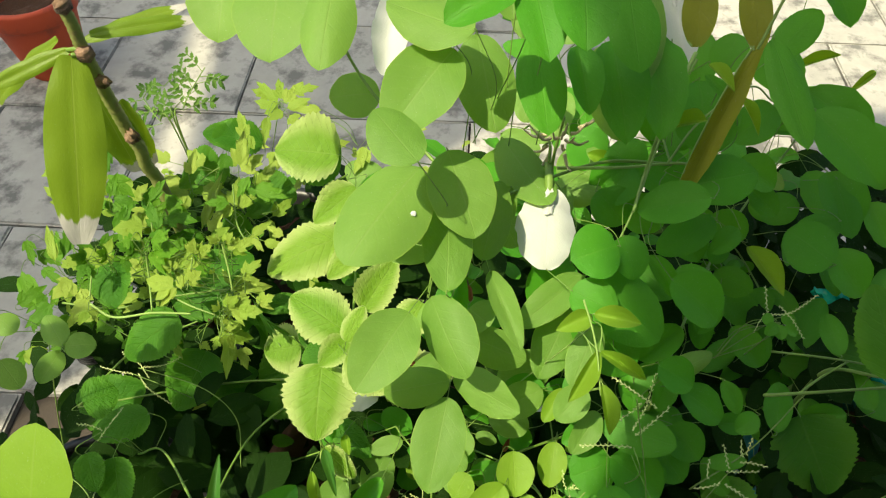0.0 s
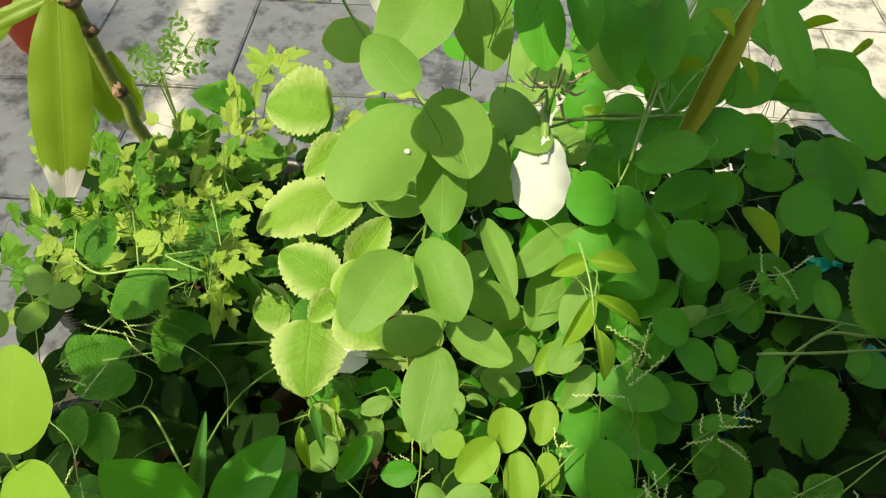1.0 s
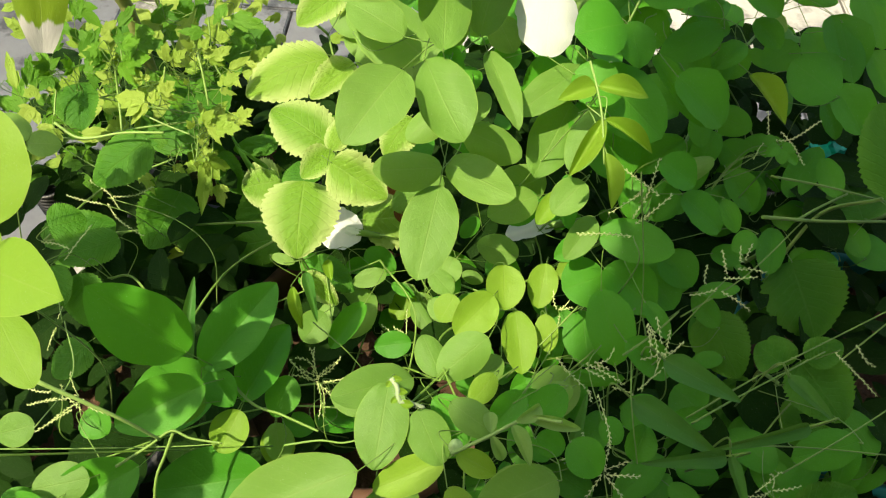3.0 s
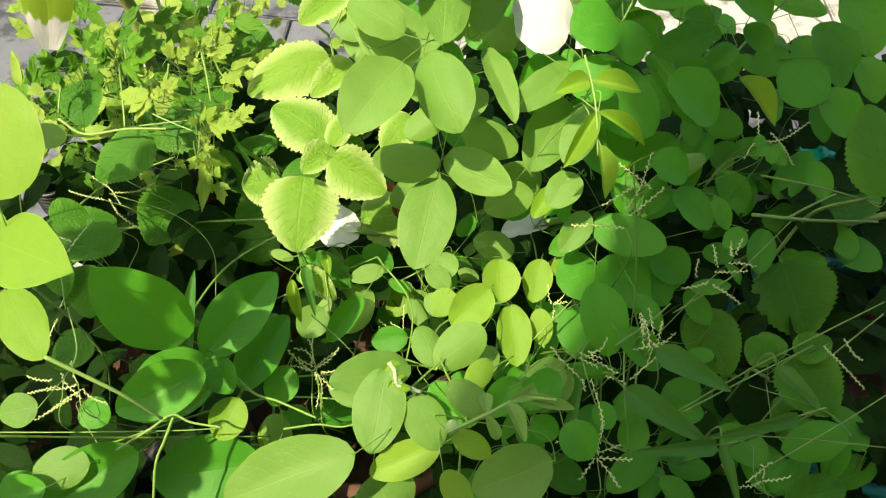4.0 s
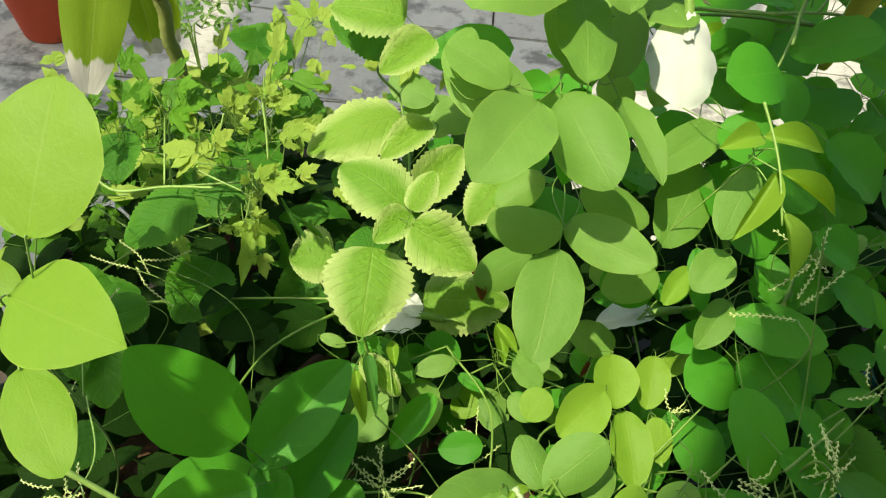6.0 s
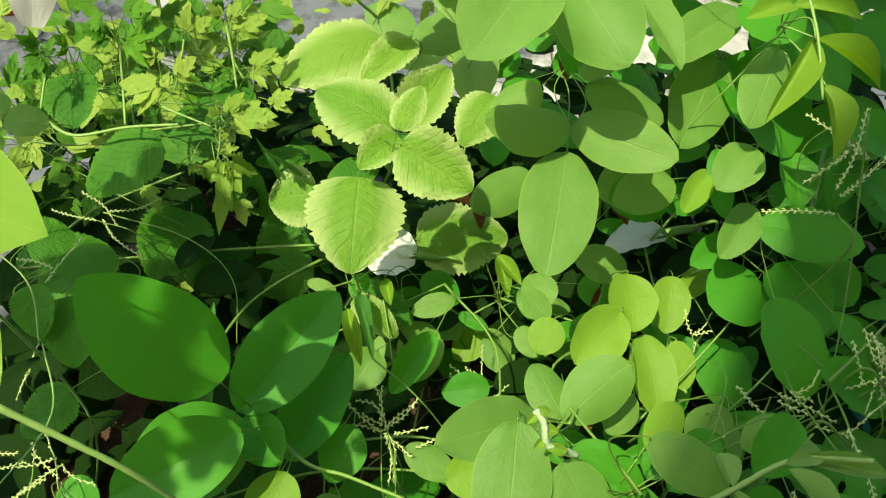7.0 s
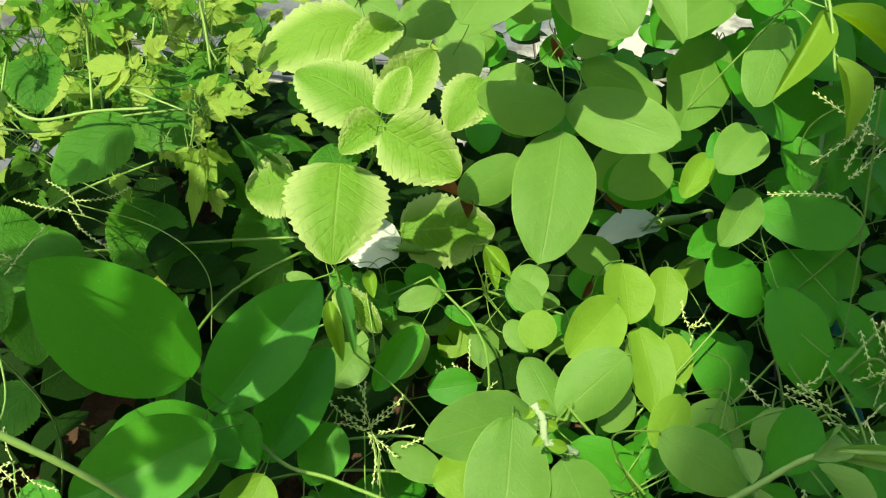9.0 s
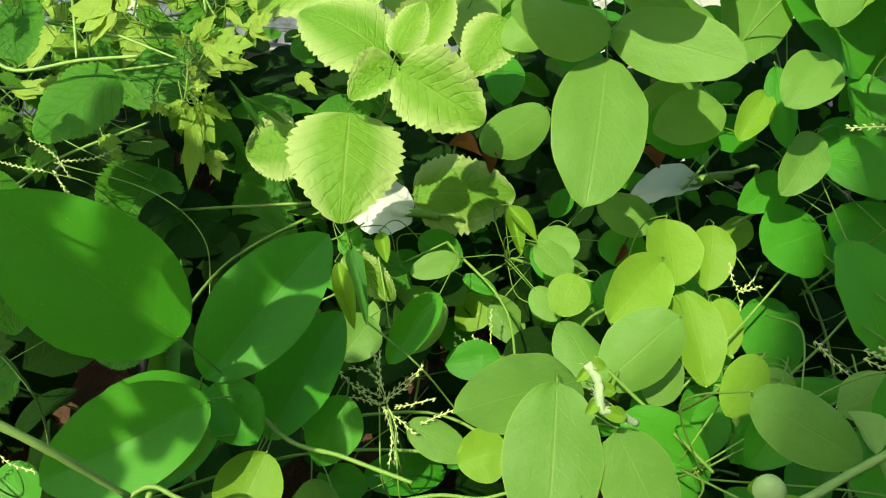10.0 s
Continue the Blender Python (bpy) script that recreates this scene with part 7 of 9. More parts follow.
sprays_v.append(("B", (-0.262, 0.372, 0.387), (-0.256, 0.394, 0.399), 0.0153, (0.09, -0.51, 0.85)))
sprays_v.append(("J", (-0.292, 0.347, 0.434), (-0.280, 0.345, 0.426), 0.0106, (0.45, -0.47, 0.76)))
sprays_v.append(("B", (-0.335, 0.413, 0.424), (-0.313, 0.405, 0.410), 0.0185, (0.23, -0.61, 0.76)))
sprays_v.append(("J", (-0.293, 0.346, 0.393), (-0.311, 0.344, 0.395), 0.0122, (0.13, -0.54, 0.83)))
sprays_v.append(("J", (-0.321, 0.404, 0.413), (-0.330, 0.385, 0.411), 0.0120, (0.47, -0.33, 0.81)))
sprays_v.append(("B", (-0.362, 0.390, 0.377), (-0.343, 0.396, 0.368), 0.0187, (0.47, -0.20, 0.86)))
sprays_v.append(("J", (-0.244, 0.375, 0.443), (-0.229, 0.359, 0.433), 0.0151, (0.29, -0.29, 0.91)))
sprays_v.append(("J", (-0.347, 0.394, 0.375), (-0.350, 0.412, 0.386), 0.0106, (0.30, -0.46, 0.83)))
sprays_v.append(("J", (-0.340, 0.396, 0.433), (-0.342, 0.426, 0.444), 0.0138, (0.51, -0.28, 0.81)))
sprays_v.append(("J", (-0.317, 0.383, 0.377), (-0.302, 0.371, 0.363), 0.0153, (0.44, -0.40, 0.81)))
sprays_v.append(("J", (-0.279, 0.418, 0.440), (-0.294, 0.417, 0.447), 0.0121, (0.36, -0.51, 0.78)))
sprays_v.append(("J", (-0.347, 0.369, 0.380), (-0.357, 0.347, 0.381), 0.0149, (0.52, -0.20, 0.83)))
sprays_v.append(("J", (-0.239, 0.362, 0.370), (-0.218, 0.351, 0.365), 0.0160, (0.10, -0.24, 0.96)))
sprays_v.append(("J", (-0.232, 0.414, 0.425), (-0.262, 0.417, 0.429), 0.0197, (0.06, -0.63, 0.77)))
sprays_v.append(("J", (-0.229, 0.410, 0.429), (-0.203, 0.408, 0.419), 0.0194, (0.26, -0.55, 0.79)))
sprays_v.append(("J", (-0.304, 0.363, 0.399), (-0.310, 0.342, 0.392), 0.0130, (0.29, -0.36, 0.88)))
sprays_v.append(("J", (-0.260, 0.403, 0.399), (-0.242, 0.408, 0.402), 0.0138, (-0.01, -0.39, 0.92)))
sprays_v.append(("B", (-0.246, 0.385, 0.382), (-0.267, 0.404, 0.396), 0.0184, (0.11, -0.49, 0.87)))
sprays_v.append(("B", (-0.238, 0.329, 0.406), (-0.224, 0.312, 0.398), 0.0130, (0.14, -0.33, 0.93)))
sprays_v.append(("J", (-0.294, 0.360, 0.397), (-0.284, 0.384, 0.408), 0.0150, (0.34, -0.50, 0.79)))
sprays_v.append(("J", (-0.289, 0.402, 0.422), (-0.306, 0.383, 0.411), 0.0178, (0.07, -0.55, 0.83)))
sprays_v.append(("J", (-0.215, 0.344, 0.416), (-0.229, 0.357, 0.428), 0.0140, (0.14, -0.60, 0.79)))
sprays_v.append(("J", (-0.357, 0.387, 0.430), (-0.339, 0.373, 0.422), 0.0145, (0.15, -0.30, 0.94)))
sprays_v.append(("J", (-0.269, 0.409, 0.421), (-0.265, 0.372, 0.411), 0.0186, (0.34, -0.21, 0.92)))
sprays_v.append(("J", (-0.219, 0.381, 0.437), (-0.194, 0.386, 0.427), 0.0211, (0.41, -0.26, 0.88)))
sprays_v.append(("J", (-0.343, 0.420, 0.422), (-0.327, 0.439, 0.430), 0.0157, (0.21, -0.55, 0.81)))
sprays_v.append(("J", (-0.254, 0.410, 0.454), (-0.264, 0.434, 0.469), 0.0171, (0.15, -0.48, 0.86)))
sprays_v.append(("J", (-0.293, 0.421, 0.400), (-0.283, 0.444, 0.408), 0.0157, (0.25, -0.41, 0.87)))
sprays_v.append(("J", (-0.312, 0.392, 0.424), (-0.301, 0.409, 0.426), 0.0130, (0.22, -0.27, 0.94)))
sprays_v.append(("J", (-0.315, 0.388, 0.436), (-0.293, 0.395, 0.435), 0.0166, (0.17, -0.44, 0.88)))
sprays_v.append(("J", (-0.316, 0.391, 0.403), (-0.332, 0.408, 0.416), 0.0159, (0.45, -0.26, 0.86)))
sprays_v.append(("J", (-0.352, 0.365, 0.404), (-0.373, 0.344, 0.397), 0.0205, (0.21, -0.47, 0.85)))
sprays_v.append(("J", (-0.355, 0.392, 0.400), (-0.363, 0.370, 0.388), 0.0147, (0.38, -0.53, 0.76)))
sprays_v.append(("B", (-0.301, 0.364, 0.408), (-0.272, 0.373, 0.409), 0.0223, (0.09, -0.40, 0.91)))
sprays_v.append(("J", (-0.360, 0.402, 0.433), (-0.342, 0.406, 0.429), 0.0133, (0.30, -0.53, 0.80)))
sprays_v.append(("J", (-0.292, 0.436, 0.399), (-0.294, 0.406, 0.379), 0.0217, (0.03, -0.53, 0.85)))
sprays_v.append(("J", (-0.302, 0.448, 0.382), (-0.312, 0.464, 0.392), 0.0118, (0.37, -0.34, 0.86)))
sprays_v.append(("J", (-0.367, 0.345, 0.358), (-0.341, 0.365, 0.356), 0.0247, (0.28, -0.29, 0.92)))
sprays_v.append(("J", (-0.429, 0.469, 0.351), (-0.403, 0.459, 0.338), 0.0200, (0.29, -0.34, 0.89)))
sprays_v.append(("J", (-0.332, 0.384, 0.408), (-0.316, 0.386, 0.402), 0.0121, (0.39, -0.44, 0.81)))
sprays_v.append(("J", (-0.423, 0.439, 0.314), (-0.435, 0.414, 0.316), 0.0186, (0.37, -0.13, 0.92)))
sprays_v.append(("J", (-0.388, 0.368, 0.398), (-0.368, 0.390, 0.399), 0.0200, (0.43, -0.43, 0.80)))
sprays_v.append(("J", (-0.329, 0.436, 0.314), (-0.307, 0.432, 0.303), 0.0174, (0.44, -0.18, 0.88)))
sprays_v.append(("J", (-0.398, 0.406, 0.399), (-0.382, 0.376, 0.381), 0.0206, (0.17, -0.44, 0.88)))
sprays_v.append(("J", (-0.409, 0.464, 0.336), (-0.419, 0.487, 0.353), 0.0171, (0.16, -0.54, 0.83)))
sprays_v.append(("J", (-0.400, 0.355, 0.340), (-0.406, 0.332, 0.335), 0.0147, (0.49, -0.29, 0.82)))
sprays_v.append(("J", (-0.341, 0.450, 0.384), (-0.326, 0.434, 0.367), 0.0169, (0.39, -0.48, 0.79)))
sprays_v.append(("J", (-0.432, 0.419, 0.308), (-0.426, 0.397, 0.304), 0.0119, (0.10, -0.15, 0.98)))
sprays_v.append(("J", (-0.376, 0.453, 0.399), (-0.348, 0.446, 0.384), 0.0240, (0.43, -0.15, 0.89)))
sprays_v.append(("J", (-0.433, 0.472, 0.366), (-0.423, 0.448, 0.352), 0.0156, (0.40, -0.34, 0.85)))
sprays_v.append(("J", (-0.278, 0.395, 0.416), (-0.292, 0.404, 0.427), 0.0119, (0.34, -0.50, 0.80)))
sprays_v.append(("B", (-0.338, 0.401, 0.342), (-0.361, 0.384, 0.343), 0.0201, (0.29, -0.35, 0.89)))
sprays_v.append(("J", (-0.394, 0.447, 0.356), (-0.405, 0.482, 0.370), 0.0200, (0.15, -0.34, 0.93)))
sprays_v.append(("B", (-0.332, 0.382, 0.406), (-0.319, 0.356, 0.393), 0.0169, (0.21, -0.34, 0.92)))
sprays_v.append(("J", (-0.325, 0.402, 0.293), (-0.302, 0.375, 0.278), 0.0217, (0.18, -0.38, 0.91)))
sprays_v.append(("J", (-0.331, 0.386, 0.338), (-0.314, 0.368, 0.330), 0.0139, (0.20, -0.28, 0.94)))
sprays_v.append(("B", (-0.369, 0.391, 0.346), (-0.363, 0.421, 0.347), 0.0163, (0.49, -0.13, 0.86)))
sprays_v.append(("J", (-0.320, 0.410, 0.417), (-0.294, 0.409, 0.404), 0.0216, (0.43, -0.21, 0.88)))
sprays_v.append(("J", (-0.377, 0.487, 0.361), (-0.398, 0.524, 0.373), 0.0201, (0.21, -0.19, 0.96)))
sprays_v.append(("J", (-0.280, 0.348, 0.384), (-0.286, 0.322, 0.372), 0.0180, (0.14, -0.46, 0.88)))
sprays_v.append(("B", (-0.391, 0.345, 0.357), (-0.361, 0.331, 0.344), 0.0216, (0.31, -0.19, 0.93)))
sprays_v.append(("B", (-0.330, 0.471, 0.352), (-0.339, 0.434, 0.341), 0.0229, (0.19, -0.31, 0.93)))
grow("balloon_vine", (-0.24, 0.44), 0.0, "balloon vine with yellow-green deeply lobed leaves", sprays_v, 6, STEM, seed=11, under_leaves=30, reach=0.022, stem_radius=0.0008)

sprays_z = []
sprays_z.append(("B", (-0.187, 0.630, 0.418), (-0.213, 0.652, 0.431), 0.0204, (0.08, -0.43, 0.90)))
sprays_z.append(("B", (-0.184, 0.633, 0.420), (-0.188, 0.655, 0.433), 0.0181, (0.19, -0.49, 0.85)))
sprays_z.append(("B", (-0.178, 0.620, 0.425), (-0.159, 0.646, 0.436), 0.0202, (0.20, -0.52, 0.83)))
sprays_z.append(("B", (-0.185, 0.619, 0.418), (-0.212, 0.625, 0.425), 0.0209, (0.06, -0.60, 0.79)))
sprays_z.append(("B", (-0.173, 0.610, 0.426), (-0.147, 0.620, 0.433), 0.0229, (-0.08, -0.42, 0.90)))
sprays_z.append(("B", (-0.178, 0.611, 0.421), (-0.193, 0.599, 0.419), 0.0205, (0.26, -0.46, 0.85)))
sprays_z.append(("B", (-0.168, 0.597, 0.428), (-0.156, 0.587, 0.418), 0.0207, (0.23, -0.53, 0.82)))
sprays_z.append(("B", (-0.167, 0.632, 0.431), (-0.140, 0.638, 0.435), 0.0176, (0.01, -0.56, 0.83)))
sprays_z.append(("B", (-0.197, 0.639, 0.418), (-0.217, 0.641, 0.428), 0.0175, (0.29, -0.62, 0.73)))
sprays_z.append(("B", (-0.267, 0.483, 0.450), (-0.246, 0.464, 0.433), 0.0306, (0.22, -0.52, 0.83)))
sprays_z.append(("B", (-0.244, 0.468, 0.444), (-0.261, 0.449, 0.440), 0.0301, (0.33, -0.46, 0.83)))
sprays_z.append(("B", (-0.231, 0.476, 0.443), (-0.204, 0.459, 0.431), 0.0261, (0.12, -0.47, 0.87)))
sprays_z.append(("B", (-0.268, 0.435, 0.453), (-0.282, 0.411, 0.450), 0.0298, (0.28, -0.29, 0.92)))
sprays_z.append(("B", (-0.278, 0.523, 0.429), (-0.300, 0.531, 0.436), 0.0242, (0.18, -0.31, 0.93)))
sprays_z.append(("B", (-0.251, 0.533, 0.413), (-0.269, 0.547, 0.423), 0.0282, (0.03, -0.54, 0.84)))
sprays_z.append(("B", (-0.212, 0.529, 0.410), (-0.189, 0.543, 0.421), 0.0289, (-0.02, -0.59, 0.81)))
sprays_z.append(("B", (-0.264, 0.409, 0.459), (-0.287, 0.401, 0.466), 0.0309, (0.39, -0.29, 0.88)))
sprays_z.append(("B", (-0.199, 0.549, 0.444), (-0.207, 0.521, 0.429), 0.0175, (0.28, -0.51, 0.81)))
sprays_z.append(("B", (-0.190, 0.591, 0.431), (-0.192, 0.559, 0.417), 0.0177, (0.38, -0.39, 0.84)))
sprays_z.append(("B", (-0.127, 0.560, 0.416), (-0.101, 0.570, 0.415), 0.0165, (0.27, -0.63, 0.73)))
sprays_z.append(("B", (-0.193, 0.520, 0.463), (-0.201, 0.540, 0.482), 0.0172, (0.01, -0.67, 0.74)))
sprays_z.append(("B", (-0.076, 0.517, 0.456), (-0.089, 0.494, 0.441), 0.0175, (0.03, -0.57, 0.82)))
sprays_z.append(("B", (-0.043, 0.545, 0.452), (-0.018, 0.543, 0.457), 0.0164, (-0.19, -0.51, 0.84)))
sprays_z.append(("B", (-0.125, 0.563, 0.463), (-0.154, 0.565, 0.462), 0.0179, (-0.08, -0.60, 0.79)))
sprays_z.append(("B", (-0.109, 0.544, 0.434), (-0.131, 0.553, 0.438), 0.0153, (-0.03, -0.41, 0.91)))
sprays_z.append(("B", (-0.172, 0.572, 0.412), (-0.184, 0.548, 0.395), 0.0181, (0.09, -0.58, 0.81)))
sprays_z.append(("B", (-0.044, 0.551, 0.425), (-0.053, 0.534, 0.413), 0.0144, (-0.18, -0.53, 0.83)))
grow("weed_clump", (-0.33, 0.72), 0.0, "low clump of bright lobed weeds on the paving", sprays_z, 4, STEM, seed=12, under_leaves=30, stem_radius=0.0007)




# ---------------------------------------------------------------- single things
def flower(label, base, tip, width, normal, shape):
    """A butterfly pea flower: a broad wavy banner petal, two small wings and a keel on a green calyx."""
    b, t, n = Vector(base), Vector(tip), Vector(normal)
    ob = thing("flower", base, label, "flower", "butterfly pea flowers")
    axis = (t - b).normalized()
    side = axis.cross(n).normalized()
    leaf(ob, "W", base, tip, width, normal, "banner_petal", variant=shape)
    size = (t - b).length
    for s in (-1, 1):
        leaf(ob, "W", b + n * 0.002, b + axis * size * 0.34 + side * s * width * 0.08 + n * 0.004, width * 0.20, n + side * s * 0.8, "wing_petal", variant=0)
    stem(ob, [b - axis * 0.016 - n * 0.004, b - axis * 0.006, b + axis * 0.006], 0.0024, 0.0030, "calyx", STEM, "green calyx", 0.0)
    stem(ob, [b - axis * 0.040 + Vector((0, 0.012, -0.03)), b - axis * 0.028, b - axis * 0.015], 0.0008, 0.0011, "stalk", STEM)
    return ob


def pod(label, base, tip, width, normal):
    ob = thing("seed_pod", base, label, "pod", "pea pods")
    b, t = Vector(base), Vector(tip)
    n = Vector(normal)
    leaf(ob, "D", base, tip, width, normal, "valve")
    leaf(ob, "D", b - n * 0.0016, t - n * 0.0016, width * 0.96, normal, "valve")
    side = (t - b).cross(n).normalized()
    edge = [b.lerp(t, f) + side * width * 0.47 * mango_profile(f) - n * 0.0008 for f in (0.02, 0.15, 0.3, 0.5, 0.7, 0.9, 0.99)]
    stem(ob, edge, 0.0007, 0.0006, "seam", STEM_PALE, "pale seam")
    stem(ob, [b - (t - b).normalized() * 0.03, b, b.lerp(t, 0.03)], 0.0009, 0.0012, "stalk", STEM)
    return ob


def runner(label, points, radius, material):
    ob = new("runner", mesh_from(tube(points, radius, radius * 0.75, sides=7, steps=10, wobble=0.07), "runner", material))
    return tagged(ob, label, "stem", "runners and stalks")


def seed_head(label, culm, spikes):
    """A grass flower head: a thin culm, and spikes set with small grains on two sides."""
    rng = random.Random(len(label) + int(1000 * abs(culm[0][0])))
    ob = thing("seeding_grass", culm[0], label, "grass", "grass seed heads")
    a, b = Vector(culm[0]), Vector(culm[1])
    foot = Vector((a.x + 0.01, a.y + 0.03, max(0.24, a.z - 0.10)))
    stem(ob, [foot, a, b], 0.0005, 0.0003, "culm", STEM)
    for line in spikes:
        bm = tube(line, 0.00026, 0.0002, sides=4, steps=6)
        path = spline(line, 14)
        total = sum((q - p).length for p, q in zip(path, path[1:]))
        grains = max(8, int(total / 0.0014))
        for i in range(grains):
            f = (i + 0.5) / grains
            k = min(len(path) - 2, int(f * (len(path) - 1)))
            p, d = path[k].lerp(path[k + 1], f * (len(path) - 1) - k), (path[k + 1] - path[k]).normalized()
            x = d.orthogonal().normalized()
            x.rotate(Matrix.Rotation(i * math.pi + rng.uniform(-0.7, 0.7), 3, d))
            y = d.cross(x)
            c = p + x * 0.0006
            aim = (d + x * 0.45).normalized()
            h, r = rng.uniform(0.0009, 0.0014), rng.uniform(0.00034, 0.00056)
            tip, tail = bm.verts.new(c + aim * h), bm.verts.new(c - aim * h * 0.6)
            ring = [bm.verts.new(c + (x * math.cos(u) + y * math.sin(u)) * r) for u in (0, 1.57, 3.14, 4.71)]
            for u in range(4):
                bm.faces.new((tip, ring[u], ring[(u + 1) % 4]))
                bm.faces.new((tail, ring[(u + 1) % 4], ring[u]))
        under(part("spike", bm, SEED, ob), ob)
    return ob


def downy_node(top, low, end):
    """A downy joint of a young vine: a bent white-haired stalk with small pale bracts."""
    a, b, c = Vector(top), Vector(low), Vector(end)
    ob = thing("vine_shoot", end, "white downy joint of a young pea vine with small bracts", "shoot")
    stalk = stem(ob, [c, b.lerp(c, 0.3) + Vector((0, 0, 0.001)), b, a.lerp(b, 0.45) + Vector((0.001, 0, 0.001)), a], 0.0010, 0.0013, "stalk", DOWN, "white downy stalk", 0.10)
    axis = (b - a).normalized()
    side = axis.cross(Vector((0, -0.5, 0.85))).normalized()
    for at, s, size in ((0.0, -1, 0.0055), (0.1, 1, 0.0045), (0.55, -1, 0.0060), (0.8, 1, 0.0050), (1.1, -1, 0.0070)):
        p = a.lerp(b, at)
        leaf(stalk, "V", p, p + (side * s * 0.8 + axis * 0.45).normalized() * size, size * 0.6, (0.1 * s, -0.4, 0.9), "bract", "small pale downy bract")
    rng = random.Random(4)
    hairs = bmesh.new()
    for _ in range(220):
        p = a.lerp(b, rng.random()) if rng.random() < 0.7 else b.lerp(c, rng.random())
        d = Vector((rng.gauss(0, 1), rng.gauss(0, 1), rng.gauss(0, 1))).normalized()
        w = d.orthogonal().normalized() * 0.00008
        q = p + d * 0.0010
        hairs.faces.new([hairs.verts.new(x) for x in (q - w, q + w, q + d * 0.0011)])
    under(part("hair", hairs, DOWN, ob, "fine white hair"), ob)
    return ob


def blade_of_grass(label, base, tip, width, normal):
    ob = thing("grass_tuft", base, label, "grass", "grass blades")
    leaf(ob, "H", base, tip, width, normal)
    b, t = Vector(base), Vector(tip)
    stem(ob, [b + Vector((0.01, 0.02, -0.09)), b - (t - b) * 0.25, b + (t - b) * 0.02], 0.0006, 0.0006, "culm", STEM)
    return ob


def fine_weed(points):
    ob = thing("fine_weed", points[0], "feathery small-leaved weed rising over the paving", "weed", "fine weeds")
    line = spline(points, 5)
    foot = Vector((points[0][0], points[0][1] + 0.03, 0.0))
    stem(ob, [foot, *points], 0.0012, 0.0006, material=STEM)
    rng = random.Random(int(1000 * abs(points[-1][0])))
    for i in range(4, len(line), 3):
        d = (line[i] - line[i - 1]).normalized()
        side = d.cross(Vector((0, -0.75, 0.65))).normalized()
        for s in (-1, 1):
            b = line[i] + d * rng.uniform(-0.004, 0.004)
            long = (0.040 - 0.0008 * i) * rng.uniform(0.7, 1.1)
            t = b + (side * s * 0.9 + d * rng.uniform(0.2, 0.7) + Vector((0, 0, rng.uniform(-0.3, 0.1)))) * long
            twig = stem(ob, [b, b.lerp(t, 0.5) + Vector((0, 0, 0.002)), t], 0.0005, 0.0004, "leaf_stalk", STEM)
            for f in (0.35, 0.62, 0.9):
                for q in (-1, 1):
                    p = b.lerp(t, f)
                    tip = p + ((t - b).normalized() * 0.7 + d * q * 0.8).normalized() * rng.uniform(0.008, 0.013)
                    leaf(twig, "E", p, tip, 0.0055, (rng.uniform(-0.4, 0.4), -0.6, 0.7))
    return ob


def crumpled_film(place, size):
    bm = bmesh.new()
    bmesh.ops.create_icosphere(bm, subdivisions=3, radius=size)
    for v in bm.verts:
        k = noise.noise(v.co * (1.6 / size)) + 0.6 * noise.noise(v.co * (4 / size))
        v.co *= 0.75 + 0.45 * k
        v.co.z *= 0.6
    me = mesh_from(bm, "plastic_film", GREEN_PLASTIC)
    for p in me.polygons:
        p.use_smooth = False
    ob = new("plastic_film", me)
    ob.location = place
    return tagged(ob, "crumpled bright green plastic film caught among stems", "plastic", "scraps of plastic film")


def coiled_hose(place):
    ob = thing("hose_coil", place, "black corrugated hose coiled beside the pots", "hose")
    for k in range(7):
        pts = [(Vector(place) + Vector((0.015 * math.cos(a), 0.015 * math.sin(a), -0.0048 * k))) for a in (2 * math.pi * i / 12 for i in range(13))]
        stem(ob, pts, 0.0022, 0.0022, "hose_turn", BLACK_PLASTIC, wobble=0.06)
    p = Vector(place)
    stem(ob, [p + Vector((0.015, 0, -0.035)), p + Vector((0.05, 0.03, -0.14)), Vector((p.x + 0.06, p.y + 0.06, 0.004))], 0.0022, 0.0022, "hose_end", BLACK_PLASTIC, wobble=0.06)
    return ob


def dry_blossom(place):
    rng = random.Random(21)
    ob = thing("dry_blossom", place, "withered straw-coloured blossoms and stalks on the vine", "blossom")
    p = Vector(place)
    for i in range(16):
        d = Vector((rng.uniform(-1, 1), rng.uniform(-0.6, 0.6), rng.uniform(-1, 1)))
        a = p + d * 0.012
        stem(ob, [a, a + d * 0.008 + Vector((0, 0, -0.003)), a + d * 0.017], 0.0012, 0.0005, "husk", HUSK)
    stem(ob, [p + Vector((0.01, 0.03, -0.08)), p + Vector((0, 0.01, -0.03)), p + Vector((0, 0, 0.02))], 0.0012, 0.0009, "stalk", STEM_PALE)
    return ob


def dry_leaf(base, tip, width, normal):
    ob = thing("dry_leaf", base, "small curled reddish-brown dead leaf lying on the foliage", "dead leaf", "dead leaves")
    leaf(ob, "X", base, tip, width, normal, "blade")
    b, t = Vector(base), Vector(tip)
    stem(ob, [b - (t - b) * 0.3, b - (t - b) * 0.1, b + (t - b) * 0.03], 0.0005, 0.0004, "stalk", TWIG)
    return ob


